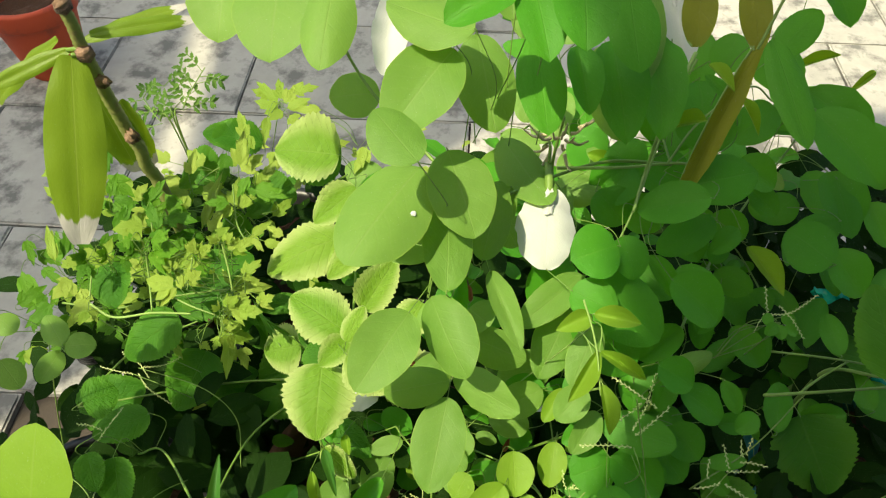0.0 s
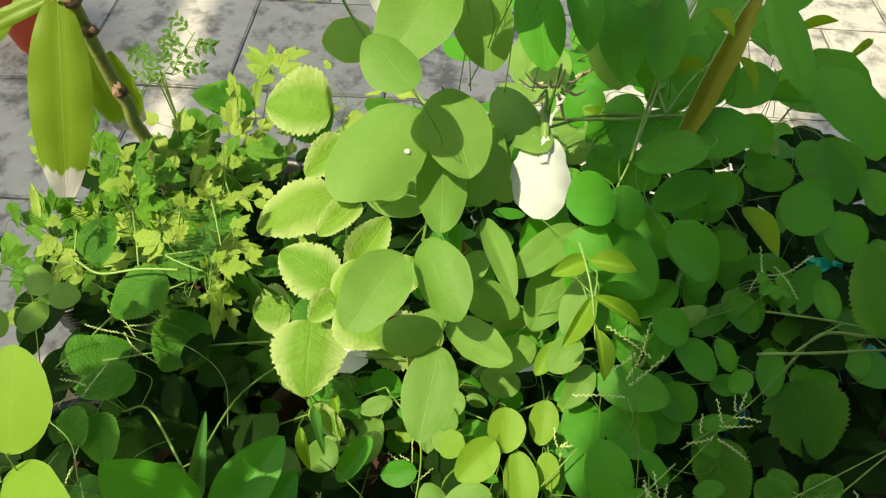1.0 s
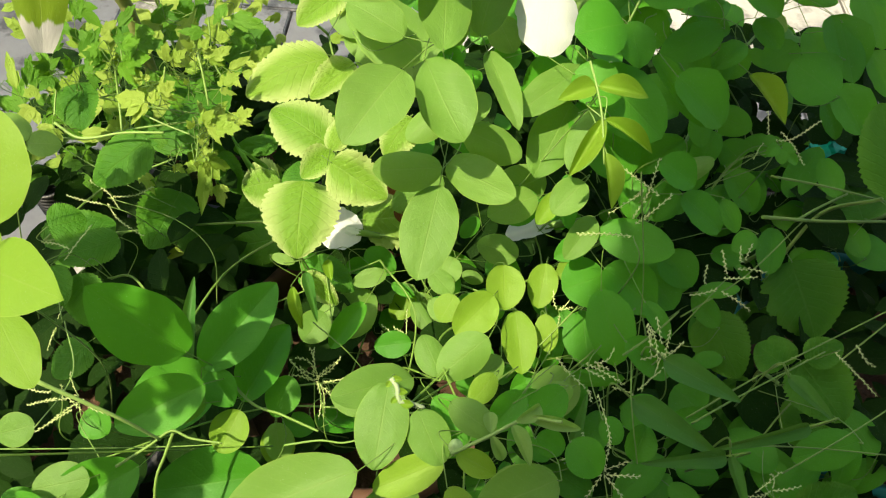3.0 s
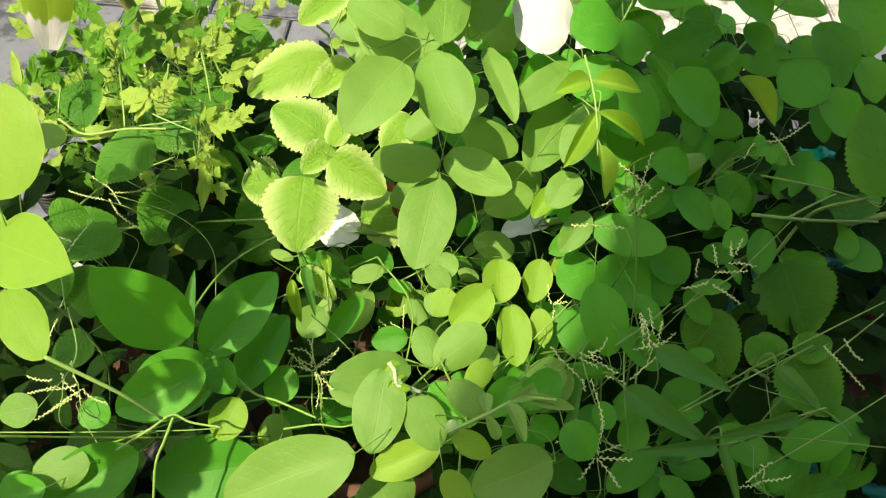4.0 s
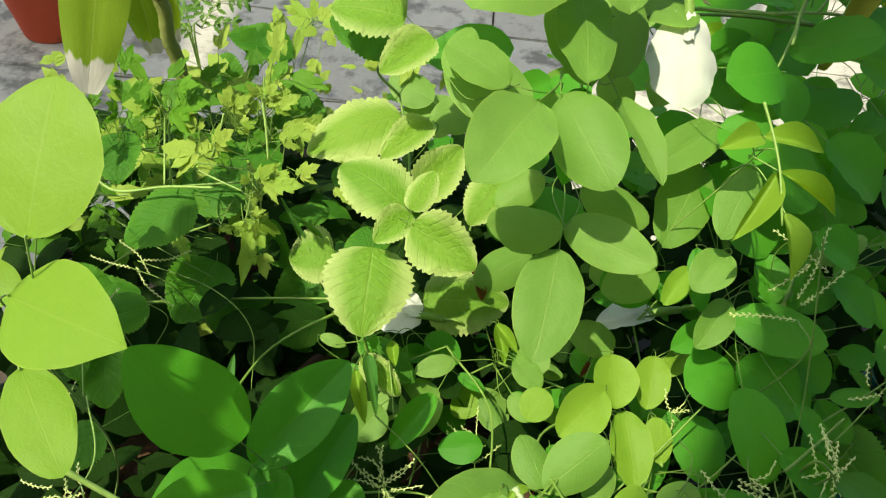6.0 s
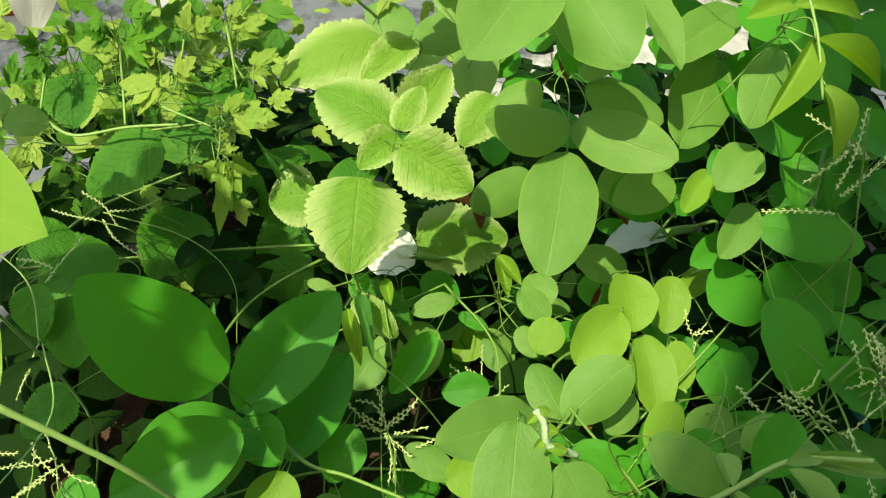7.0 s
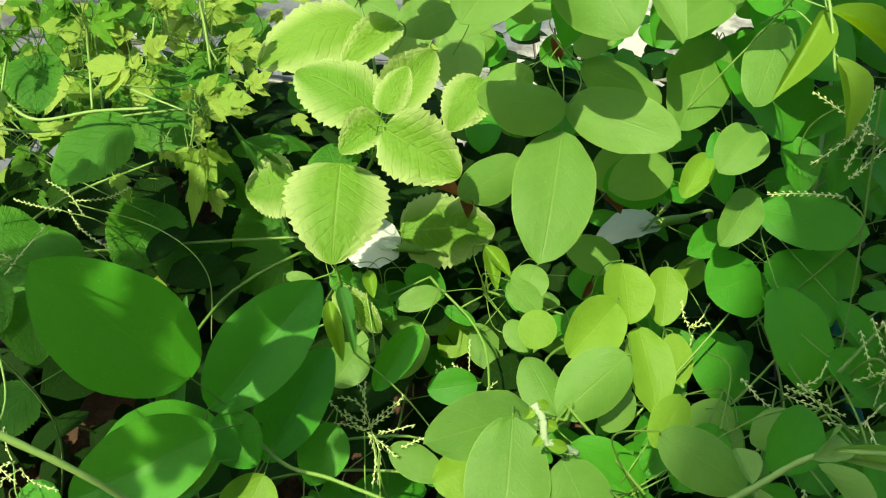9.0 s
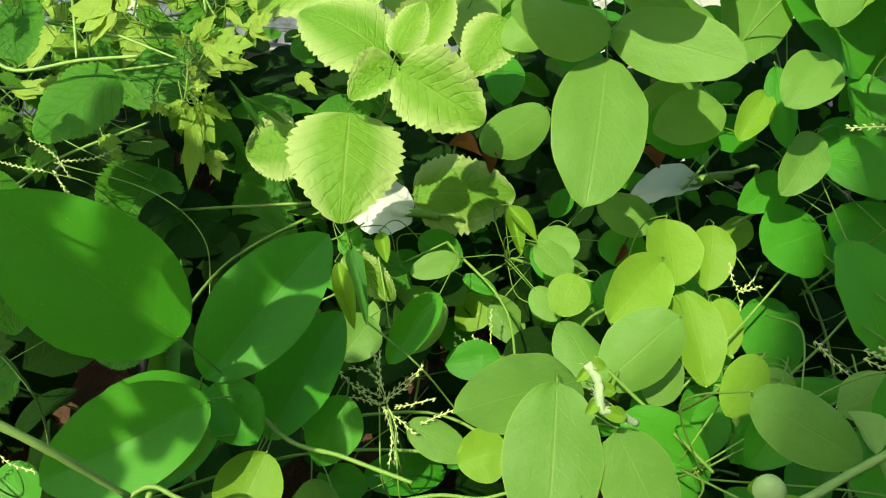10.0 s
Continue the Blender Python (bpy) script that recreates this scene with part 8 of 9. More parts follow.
def flower_bud(place, radius):
    """A round bud in a small green cup."""
    ob = thing("flower_bud", place, "round pale green flower bud on the young shoot", "bud")
    c = Vector(place)
    bm = bmesh.new()
    bmesh.ops.create_icosphere(bm, subdivisions=3, radius=radius)
    for v in bm.verts:
        v.co.z *= 1.15
        v.co += Vector((0.06, 0.03, 0)) * radius * math.sin(v.co.z / radius * 4)
    bmesh.ops.translate(bm, verts=bm.verts, vec=c)
    under(part("bud", bm, BUD, ob), ob)
    for k in range(3):
        a = 2.1 * k
        d = Vector((math.cos(a), math.sin(a), 0))
        leaf(ob, "V", c - Vector((0, 0, radius * 1.3)), c + d * radius * 1.2, radius * 1.1, d, "sepal")
    stem(ob, [c - Vector((0, 0, radius * 4)), c - Vector((0, 0, radius * 2)), c - Vector((0, 0, radius))], 0.0006, 0.0008, "stalk", STEM)
    return ob


def dropping(place):
    bm = bmesh.new()
    bmesh.ops.create_icosphere(bm, subdivisions=2, radius=0.0016)
    for v in bm.verts:
        v.co.z *= 0.5
        v.co *= 1 + 0.25 * noise.noise(v.co * 900)
    ob = new("white_speck", mesh_from(bm, "white_speck", PETAL))
    ob.location = place
    return tagged(ob, "small white speck lying on a leaflet", "speck")


def build_paving():
    """Square tiles in broken bond, a little uneven, over the earth."""
    size, gap = 0.3155, 0.004
    rng = random.Random(5)
    paving = tagged(new("paving"), "worn grey-white concrete paving tiles with dark joints", "paving", kind="structure")
    shapes = []
    for k in range(6):
        bm = bmesh.new()
        s = (size - gap) / 2
        bmesh.ops.create_cube(bm, size=1.0, matrix=Matrix.Diagonal((2 * s, 2 * s, 0.024, 1)))
        bmesh.ops.bevel(bm, geom=[e for e in bm.edges if all(v.co.z > 0 for v in e.verts)], offset=0.003, segments=2, affect="EDGES")
        for v in bm.verts:
            v.co.x += rng.uniform(-0.0012, 0.0012)
            v.co.y += rng.uniform(-0.0012, 0.0012)
        shapes.append(mesh_from(bm, "tile", TILE))
        for p in shapes[-1].polygons:
            p.use_smooth = False
    turn = Matrix.Translation((-0.405, 1.4227, 0)) @ Matrix.Rotation(radians(-3.0), 4, "Z")
    for row in range(-5, 5):
        for col in range(-5, 9):
            at = turn @ Vector(((col - 0.5) * size, (row - 0.5) * size, 0))
            if at.x > -0.46 and at.y < 0.72 or at.x > -0.80 and at.y < 0.42:
                continue
            ob = part("tile", shapes[rng.randrange(6)], None, paving)
            shift = 0.5 * size if row % 2 else 0.0
            m = turn @ pose((col - 0.5) * size + shift, (row - 0.5) * size, -0.012 + rng.uniform(-0.002, 0.002), rng.uniform(-0.3, 0.3), rng.uniform(-0.3, 0.3), rng.choice((0, 90, 180, 270)))
            ob.matrix_basis = m



# flowers of the butterfly pea
flower("open white butterfly pea flower in full sun", (0.062, 0.301, 0.623), (0.060, 0.259, 0.598), 0.0361, (0.10, -0.52, 0.85), 0)
flower("white butterfly pea flower half hidden under the borage", (-0.055, 0.286, 0.389), (-0.091, 0.291, 0.389), 0.0348, (-0.09, -0.46, 0.88), 2)
flower("drooping white butterfly pea flower going over", (0.088, 0.253, 0.450), (0.054, 0.251, 0.439), 0.0167, (-0.27, -0.44, 0.85), 1)
flower("white butterfly pea flower high on the vine", (-0.027, 0.343, 0.725), (-0.032, 0.311, 0.698), 0.0187, (0.07, -0.73, 0.68), 2)
flower("folded white butterfly pea flower in shade", (0.158, 0.470, 0.662), (0.171, 0.423, 0.622), 0.0260, (-0.26, -0.71, 0.66), 1)

# the young mango
mango = thing("mango_sapling", (-0.261, 0.458, 0.000), "young mango sapling with a long drooping olive-green leaf", "sapling")
stem(mango, [(-0.261, 0.458, 0.000), (-0.261, 0.458, 0.360), (-0.261, 0.458, 0.460), (-0.263, 0.453, 0.492), (-0.260, 0.450, 0.515), (-0.262, 0.448, 0.531), (-0.262, 0.445, 0.552), (-0.262, 0.442, 0.572), (-0.262, 0.440, 0.592), (-0.261, 0.437, 0.609), (-0.261, 0.436, 0.622), (-0.260, 0.434, 0.632), (-0.258, 0.432, 0.648), (-0.258, 0.430, 0.663)], 0.0062, 0.0044, "trunk", BARK, "knobbly green-brown bark", 0.06)
stem(mango, [(-0.255, 0.444, 0.537), (-0.257, 0.442, 0.536), (-0.261, 0.445, 0.530)], 0.0066, 0.0046, "leaf_scar", SCAR, "torn brown leaf scar", 0.25)
stem(mango, [(-0.259, 0.433, 0.622), (-0.258, 0.430, 0.625), (-0.260, 0.432, 0.625)], 0.0062, 0.0043, "leaf_scar", SCAR, "torn brown leaf scar", 0.25)
stem(mango, [(-0.255, 0.436, 0.598), (-0.256, 0.434, 0.597), (-0.261, 0.437, 0.593)], 0.0056, 0.0039, "leaf_scar", SCAR, "torn brown leaf scar", 0.25)
stem(mango, [(-0.255, 0.427, 0.664), (-0.255, 0.425, 0.667), (-0.256, 0.426, 0.668)], 0.006, 0.0042, "leaf_scar", SCAR, "torn brown leaf scar", 0.25)
leaf(mango, "G", (-0.268, 0.430, 0.623), (-0.274, 0.341, 0.516), 0.0415, (0.46, -0.70, 0.55))
leaf(mango, "G", (-0.278, 0.453, 0.571), (-0.282, 0.467, 0.464), 0.0300, (0.20, -0.60, 0.75))
leaf(mango, "G", (-0.262, 0.456, 0.561), (-0.259, 0.467, 0.478), 0.0160, (0.60, -0.50, 0.60))
leaf(mango, "G", (-0.271, 0.435, 0.624), (-0.334, 0.408, 0.607), 0.0130, (0.20, -0.75, 0.60))
leaf(mango, "G", (-0.283, 0.445, 0.626), (-0.385, 0.466, 0.545), 0.0170, (0.10, -0.50, 0.80))
leaf(mango, "G", (-0.250, 0.434, 0.638), (-0.182, 0.464, 0.633), 0.0130, (0.10, -0.55, 0.80))
leaf(mango, "G", (-0.263, 0.447, 0.624), (-0.196, 0.484, 0.632), 0.0140, (0.10, -0.40, 0.90))
stem(mango, [(-0.263, 0.436, 0.621), (-0.263, 0.433, 0.622), (-0.268, 0.430, 0.623)], 0.0022, 0.0018, "petiole", STEM)
stem(mango, [(-0.261, 0.436, 0.623), (-0.263, 0.432, 0.627), (-0.272, 0.435, 0.624)], 0.0022, 0.0016, "petiole", STEM)

# hanging pods
pod("flat ripening yellow-olive seed pod on the vine", (0.183, 0.358, 0.685), (0.142, 0.302, 0.599), 0.0134, (-0.05, -0.64, 0.76))
pod("flat olive seed pod high on the vine", (0.178, 0.388, 0.710), (0.182, 0.355, 0.683), 0.0181, (-0.34, -0.69, 0.64))
pod("broad olive seed pod on the vine", (0.156, 0.404, 0.698), (0.153, 0.374, 0.672), 0.0210, (-0.28, -0.71, 0.65))

# single runners of the vines
runner("smooth pale green pea runner crossing the leaves", [(-0.156, 0.062, 0.591), (-0.132, 0.057, 0.569), (-0.121, 0.057, 0.542)], 0.0009, STEM_PALE)
runner("thin pale stalk of the young pea shoot", [(0.071, 0.214, 0.631), (0.075, 0.204, 0.623), (0.078, 0.192, 0.614), (0.080, 0.176, 0.600)], 0.0006, STEM_PALE)
runner("long pale twining pea tendril", [(0.152, 0.365, 0.669), (0.137, 0.342, 0.650), (0.126, 0.319, 0.631), (0.115, 0.296, 0.612), (0.106, 0.281, 0.599)], 0.0008, STEM_PALE)
runner("pale green pea runner lying across the leaves", [(0.071, 0.329, 0.612), (0.113, 0.329, 0.613), (0.148, 0.331, 0.615), (0.183, 0.327, 0.613)], 0.0011, STEM_PALE)
runner("thin pale green pea stalk", [(0.141, 0.331, 0.615), (0.161, 0.351, 0.632), (0.197, 0.376, 0.640), (0.216, 0.377, 0.628)], 0.0008, STEM_PALE)
runner("thick fleshy borage stem lying sideways", [(0.416, 0.322, 0.398), (0.368, 0.314, 0.388), (0.339, 0.308, 0.382), (0.310, 0.303, 0.375), (0.272, 0.287, 0.361)], 0.0032, STEM)
runner("thick fleshy borage side shoot", [(0.315, 0.305, 0.377), (0.333, 0.318, 0.389), (0.342, 0.333, 0.402), (0.344, 0.348, 0.415)], 0.0024, STEM)
runner("thin dark dead twig among the leaves", [(0.277, 0.356, 0.379), (0.349, 0.349, 0.377), (0.437, 0.334, 0.369)], 0.0016, TWIG)
runner("thin green balloon vine runner", [(-0.330, 0.352, 0.425), (-0.284, 0.347, 0.424), (-0.243, 0.353, 0.431), (-0.197, 0.357, 0.437), (-0.182, 0.358, 0.438)], 0.001, STEM)
runner("thin green balloon vine shoot", [(-0.245, 0.356, 0.427), (-0.249, 0.379, 0.445), (-0.254, 0.407, 0.468)], 0.0009, STEM)
runner("thin green balloon vine shoot", [(-0.183, 0.419, 0.430), (-0.191, 0.432, 0.440), (-0.195, 0.459, 0.462)], 0.0009, STEM)
runner("thin green balloon vine shoot", [(-0.183, 0.360, 0.436), (-0.178, 0.345, 0.424), (-0.183, 0.309, 0.394)], 0.0007, STEM)
runner("hair-thin dry tendril among leaves", [(-0.252, 0.295, 0.414), (-0.199, 0.281, 0.407), (-0.170, 0.261, 0.391), (-0.166, 0.230, 0.366)], 0.0004, STEM)
runner("hair-thin dry tendril among leaves", [(-0.304, 0.342, 0.425), (-0.252, 0.318, 0.408), (-0.206, 0.301, 0.396)], 0.0004, STEM)
runner("green pea runner under large leaves", [(-0.133, 0.139, 0.475), (-0.105, 0.109, 0.465), (-0.083, 0.098, 0.470), (-0.061, 0.087, 0.475)], 0.0009, STEM)
runner("thin green pea vine stalk", [(0.050, 0.140, 0.434), (0.078, 0.162, 0.454), (0.105, 0.185, 0.474)], 0.0006, STEM)
runner("thin grass culm leaning across", [(0.175, 0.190, 0.431), (0.218, 0.212, 0.451), (0.255, 0.241, 0.477)], 0.0006, STEM)
runner("thin grass culm leaning across", [(0.167, 0.119, 0.424), (0.213, 0.141, 0.444), (0.238, 0.151, 0.454), (0.297, 0.175, 0.477)], 0.0006, STEM)
runner("thin grass culm leaning across", [(0.235, 0.122, 0.378), (0.261, 0.147, 0.400), (0.324, 0.190, 0.439)], 0.0007, STEM)
runner("downy pale pea runner close by", [(0.007, 0.046, 0.561), (0.024, 0.053, 0.565), (0.038, 0.057, 0.574), (0.050, 0.051, 0.586)], 0.0009, STEM_PALE)
runner("thin green pea vine stalk", [(0.067, 0.125, 0.444), (0.095, 0.141, 0.460), (0.125, 0.165, 0.484)], 0.0006, STEM)
runner("thin green pea vine stalk", [(-0.079, 0.181, 0.428), (-0.055, 0.165, 0.416), (-0.035, 0.147, 0.401)], 0.0005, STEM)
runner("thin upright green grass culm", [(0.100, 0.177, 0.594), (0.116, 0.152, 0.525), (0.120, 0.123, 0.469)], 0.0004, STEM)

young = thing("pea_shoot", (0.024, 0.053, 0.565), "downy pale young pea shoot with slender leaflets", "shoot")
leaf(young, "K", (0.033, 0.054, 0.578), (0.045, 0.063, 0.574), 0.0065, (0.48, -0.25, 0.84))
leaf(young, "K", (0.039, 0.057, 0.575), (0.060, 0.052, 0.576), 0.0056, (-0.17, -0.37, 0.91))
leaf(young, "K", (0.031, 0.051, 0.582), (0.037, 0.035, 0.582), 0.0062, (-0.05, -0.04, 1.00))
leaf(young, "K", (0.024, 0.054, 0.565), (0.024, 0.064, 0.564), 0.0062, (-0.12, 0.06, 0.99))
leaf(young, "K", (0.024, 0.053, 0.565), (0.030, 0.045, 0.556), 0.0055, (0.14, -0.68, 0.72))

# grasses with seed heads
seed_head("grass with a star of short pale spikes in shade", [(0.086, 0.039, 0.500), (0.082, 0.052, 0.521)], [[(0.081, 0.052, 0.521), (0.071, 0.054, 0.525), (0.061, 0.056, 0.529)], [(0.081, 0.051, 0.521), (0.077, 0.046, 0.519), (0.073, 0.041, 0.518)], [(0.082, 0.051, 0.521), (0.088, 0.044, 0.519), (0.092, 0.038, 0.517)], [(0.082, 0.053, 0.522), (0.088, 0.054, 0.526), (0.092, 0.055, 0.529)], [(0.083, 0.051, 0.521), (0.091, 0.050, 0.523), (0.098, 0.049, 0.525)], [(0.078, 0.082, 0.543), (0.083, 0.067, 0.535), (0.083, 0.060, 0.532)], [(0.084, 0.061, 0.528), (0.082, 0.056, 0.527), (0.081, 0.051, 0.525)], [(0.079, 0.051, 0.521), (0.074, 0.050, 0.522), (0.071, 0.049, 0.524)]])
seed_head("grass with loose pale spikes in shade", [(0.209, 0.058, 0.423), (0.202, 0.068, 0.442)], [[(0.177, 0.076, 0.447), (0.180, 0.073, 0.447), (0.184, 0.068, 0.446)], [(0.192, 0.067, 0.441), (0.198, 0.071, 0.447), (0.205, 0.076, 0.453)], [(0.202, 0.068, 0.442), (0.209, 0.068, 0.445), (0.217, 0.069, 0.448)], [(0.201, 0.068, 0.442), (0.195, 0.065, 0.442), (0.185, 0.064, 0.443)], [(0.202, 0.069, 0.443), (0.202, 0.072, 0.447), (0.199, 0.075, 0.452)]])
seed_head("grass with a drooping dry spike in shade", [(0.250, 0.145, 0.470), (0.245, 0.140, 0.478)], [[(0.244, 0.140, 0.479), (0.255, 0.130, 0.474), (0.268, 0.117, 0.468)], [(0.257, 0.144, 0.482), (0.261, 0.136, 0.479), (0.266, 0.131, 0.478)]])
seed_head("grass with fine pale spikes in the gap", [(-0.070, 0.113, 0.411), (-0.072, 0.133, 0.438)], [[(-0.088, 0.144, 0.446), (-0.080, 0.137, 0.444), (-0.072, 0.132, 0.442)], [(-0.072, 0.133, 0.439), (-0.065, 0.138, 0.444), (-0.056, 0.142, 0.451)], [(-0.075, 0.150, 0.451), (-0.072, 0.143, 0.448), (-0.072, 0.134, 0.444)], [(-0.071, 0.133, 0.438), (-0.063, 0.127, 0.437), (-0.058, 0.122, 0.436)], [(-0.070, 0.132, 0.438), (-0.067, 0.123, 0.434), (-0.068, 0.112, 0.428)], [(-0.091, 0.135, 0.439), (-0.082, 0.135, 0.442), (-0.073, 0.132, 0.442)]])
seed_head("grass with fine pale spikes in shade", [(-0.229, 0.105, 0.404), (-0.228, 0.121, 0.428)], [[(-0.251, 0.128, 0.432), (-0.242, 0.125, 0.433), (-0.233, 0.124, 0.435)], [(-0.250, 0.119, 0.425), (-0.240, 0.120, 0.429), (-0.229, 0.121, 0.433)], [(-0.228, 0.126, 0.432), (-0.221, 0.120, 0.430), (-0.214, 0.115, 0.429)], [(-0.222, 0.117, 0.425), (-0.231, 0.111, 0.423), (-0.243, 0.104, 0.419)], [(-0.228, 0.121, 0.428), (-0.227, 0.125, 0.433), (-0.227, 0.128, 0.438)]])
seed_head("tall grass with crowded pale seed spikes", [(0.146, 0.150, 0.474), (0.175, 0.173, 0.508)], [[(0.171, 0.186, 0.518), (0.172, 0.179, 0.515), (0.173, 0.173, 0.512)], [(0.182, 0.188, 0.520), (0.181, 0.182, 0.518), (0.181, 0.178, 0.517)], [(0.163, 0.179, 0.512), (0.161, 0.174, 0.510), (0.160, 0.168, 0.508)], [(0.173, 0.173, 0.507), (0.181, 0.172, 0.509), (0.191, 0.171, 0.512)], [(0.181, 0.177, 0.511), (0.188, 0.176, 0.513), (0.196, 0.173, 0.514)], [(0.153, 0.165, 0.500), (0.161, 0.165, 0.503), (0.168, 0.166, 0.506)], [(0.172, 0.167, 0.502), (0.180, 0.162, 0.501), (0.188, 0.156, 0.499)], [(0.189, 0.189, 0.521), (0.186, 0.184, 0.519), (0.183, 0.179, 0.518)]])
seed_head("grass with a tuft of pale seed spikes", [(0.135, 0.111, 0.474), (0.131, 0.126, 0.498)], [[(0.121, 0.139, 0.509), (0.122, 0.131, 0.505), (0.123, 0.123, 0.500)], [(0.126, 0.143, 0.512), (0.127, 0.136, 0.509), (0.128, 0.129, 0.506)], [(0.142, 0.132, 0.504), (0.136, 0.127, 0.502), (0.131, 0.123, 0.501)], [(0.134, 0.137, 0.508), (0.132, 0.129, 0.503), (0.130, 0.118, 0.497)], [(0.118, 0.124, 0.496), (0.127, 0.125, 0.500), (0.136, 0.126, 0.504)], [(0.126, 0.116, 0.490), (0.127, 0.120, 0.496), (0.129, 0.125, 0.503)], [(0.136, 0.118, 0.492), (0.133, 0.121, 0.497), (0.129, 0.124, 0.502)], [(0.143, 0.126, 0.499), (0.137, 0.123, 0.499), (0.131, 0.122, 0.500)]])
seed_head("grass with branching pale seed spikes in shade", [(0.105, 0.112, 0.485), (0.101, 0.118, 0.503)], [[(0.069, 0.121, 0.503), (0.075, 0.114, 0.500), (0.085, 0.106, 0.496)], [(0.085, 0.118, 0.502), (0.094, 0.114, 0.501), (0.106, 0.107, 0.499)], [(0.091, 0.118, 0.502), (0.097, 0.119, 0.506), (0.099, 0.123, 0.512)], [(0.085, 0.116, 0.500), (0.090, 0.113, 0.500), (0.095, 0.110, 0.501)], [(0.100, 0.108, 0.494), (0.105, 0.106, 0.495), (0.111, 0.103, 0.496)], [(0.114, 0.106, 0.494), (0.120, 0.110, 0.500), (0.125, 0.113, 0.506)], [(0.087, 0.107, 0.492), (0.088, 0.104, 0.492), (0.088, 0.100, 0.491)], [(0.078, 0.106, 0.491), (0.076, 0.103, 0.490), (0.073, 0.099, 0.489)], [(0.090, 0.119, 0.503), (0.093, 0.116, 0.503), (0.097, 0.114, 0.504)]])
seed_head("grass with thin pale seed spikes", [(-0.063, 0.113, 0.425), (-0.069, 0.133, 0.441)], [[(-0.069, 0.133, 0.441), (-0.072, 0.142, 0.448), (-0.072, 0.149, 0.454)], [(-0.069, 0.134, 0.442), (-0.061, 0.138, 0.446), (-0.055, 0.144, 0.451)], [(-0.068, 0.131, 0.440), (-0.065, 0.124, 0.434), (-0.066, 0.115, 0.426)], [(-0.071, 0.135, 0.442), (-0.077, 0.137, 0.444), (-0.081, 0.139, 0.445)], [(-0.071, 0.136, 0.443), (-0.075, 0.142, 0.448), (-0.084, 0.144, 0.449)], [(-0.050, 0.134, 0.443), (-0.061, 0.132, 0.441), (-0.066, 0.132, 0.440)]])
seed_head("grass with yellow-green sunlit seed spikes", [(-0.015, 0.181, 0.367), (-0.018, 0.196, 0.381)], [[(-0.018, 0.195, 0.380), (-0.027, 0.199, 0.382), (-0.035, 0.204, 0.385)], [(-0.016, 0.196, 0.381), (-0.016, 0.204, 0.388), (-0.016, 0.212, 0.395)], [(-0.018, 0.199, 0.382), (-0.021, 0.200, 0.383), (-0.026, 0.202, 0.385)], [(-0.019, 0.194, 0.378), (-0.031, 0.197, 0.380), (-0.035, 0.200, 0.382)], [(-0.018, 0.185, 0.371), (-0.011, 0.187, 0.373), (-0.000, 0.194, 0.380)]])
seed_head("grass with thin pale seed spikes", [(-0.063, 0.104, 0.414), (-0.066, 0.129, 0.437)], [[(-0.056, 0.127, 0.435), (-0.049, 0.129, 0.438), (-0.042, 0.131, 0.440)], [(-0.067, 0.123, 0.431), (-0.065, 0.119, 0.428), (-0.066, 0.115, 0.424)]])
seed_head("grass with brownish seed spikes on the leaves", [(0.109, 0.157, 0.542), (0.106, 0.169, 0.552)], [[(0.105, 0.169, 0.552), (0.090, 0.170, 0.552), (0.076, 0.170, 0.551)], [(0.107, 0.174, 0.556), (0.114, 0.178, 0.560), (0.126, 0.186, 0.567)], [(0.105, 0.176, 0.558), (0.113, 0.187, 0.567), (0.118, 0.201, 0.579)], [(0.119, 0.186, 0.566), (0.107, 0.193, 0.571), (0.094, 0.200, 0.576)], [(0.110, 0.188, 0.568), (0.106, 0.185, 0.565), (0.092, 0.178, 0.559)]])
seed_head("grass with a pale seed spike", [(-0.271, 0.216, 0.427), (-0.252, 0.229, 0.438)], [[(-0.256, 0.223, 0.433), (-0.247, 0.232, 0.441), (-0.237, 0.242, 0.449)], [(-0.252, 0.229, 0.438), (-0.262, 0.232, 0.440), (-0.272, 0.233, 0.440)]])
seed_head("fine dry grass in the shade", [(-0.225, 0.281, 0.405), (-0.256, 0.291, 0.411)], [[(-0.256, 0.291, 0.411), (-0.270, 0.293, 0.412), (-0.284, 0.296, 0.414)], [(-0.248, 0.295, 0.415), (-0.230, 0.296, 0.417), (-0.216, 0.301, 0.422)], [(-0.243, 0.288, 0.409), (-0.252, 0.298, 0.417), (-0.266, 0.305, 0.422)], [(-0.252, 0.291, 0.412), (-0.243, 0.281, 0.404), (-0.224, 0.271, 0.397)]])
seed_head("grass with pale seed spikes in shade", [(-0.214, 0.112, 0.409), (-0.223, 0.128, 0.422)], [[(-0.223, 0.128, 0.422), (-0.226, 0.134, 0.427), (-0.227, 0.139, 0.432)], [(-0.222, 0.128, 0.422), (-0.232, 0.126, 0.419), (-0.243, 0.125, 0.418)], [(-0.220, 0.126, 0.420), (-0.214, 0.121, 0.417), (-0.203, 0.118, 0.415)], [(-0.219, 0.126, 0.420), (-0.232, 0.120, 0.414), (-0.242, 0.114, 0.408)]])
seed_head("grass with pale seed spikes in shade", [(-0.248, 0.167, 0.414), (-0.251, 0.176, 0.422)], [[(-0.251, 0.176, 0.422), (-0.254, 0.172, 0.418), (-0.258, 0.164, 0.411)], [(-0.250, 0.180, 0.426), (-0.246, 0.189, 0.433), (-0.247, 0.197, 0.441)]])
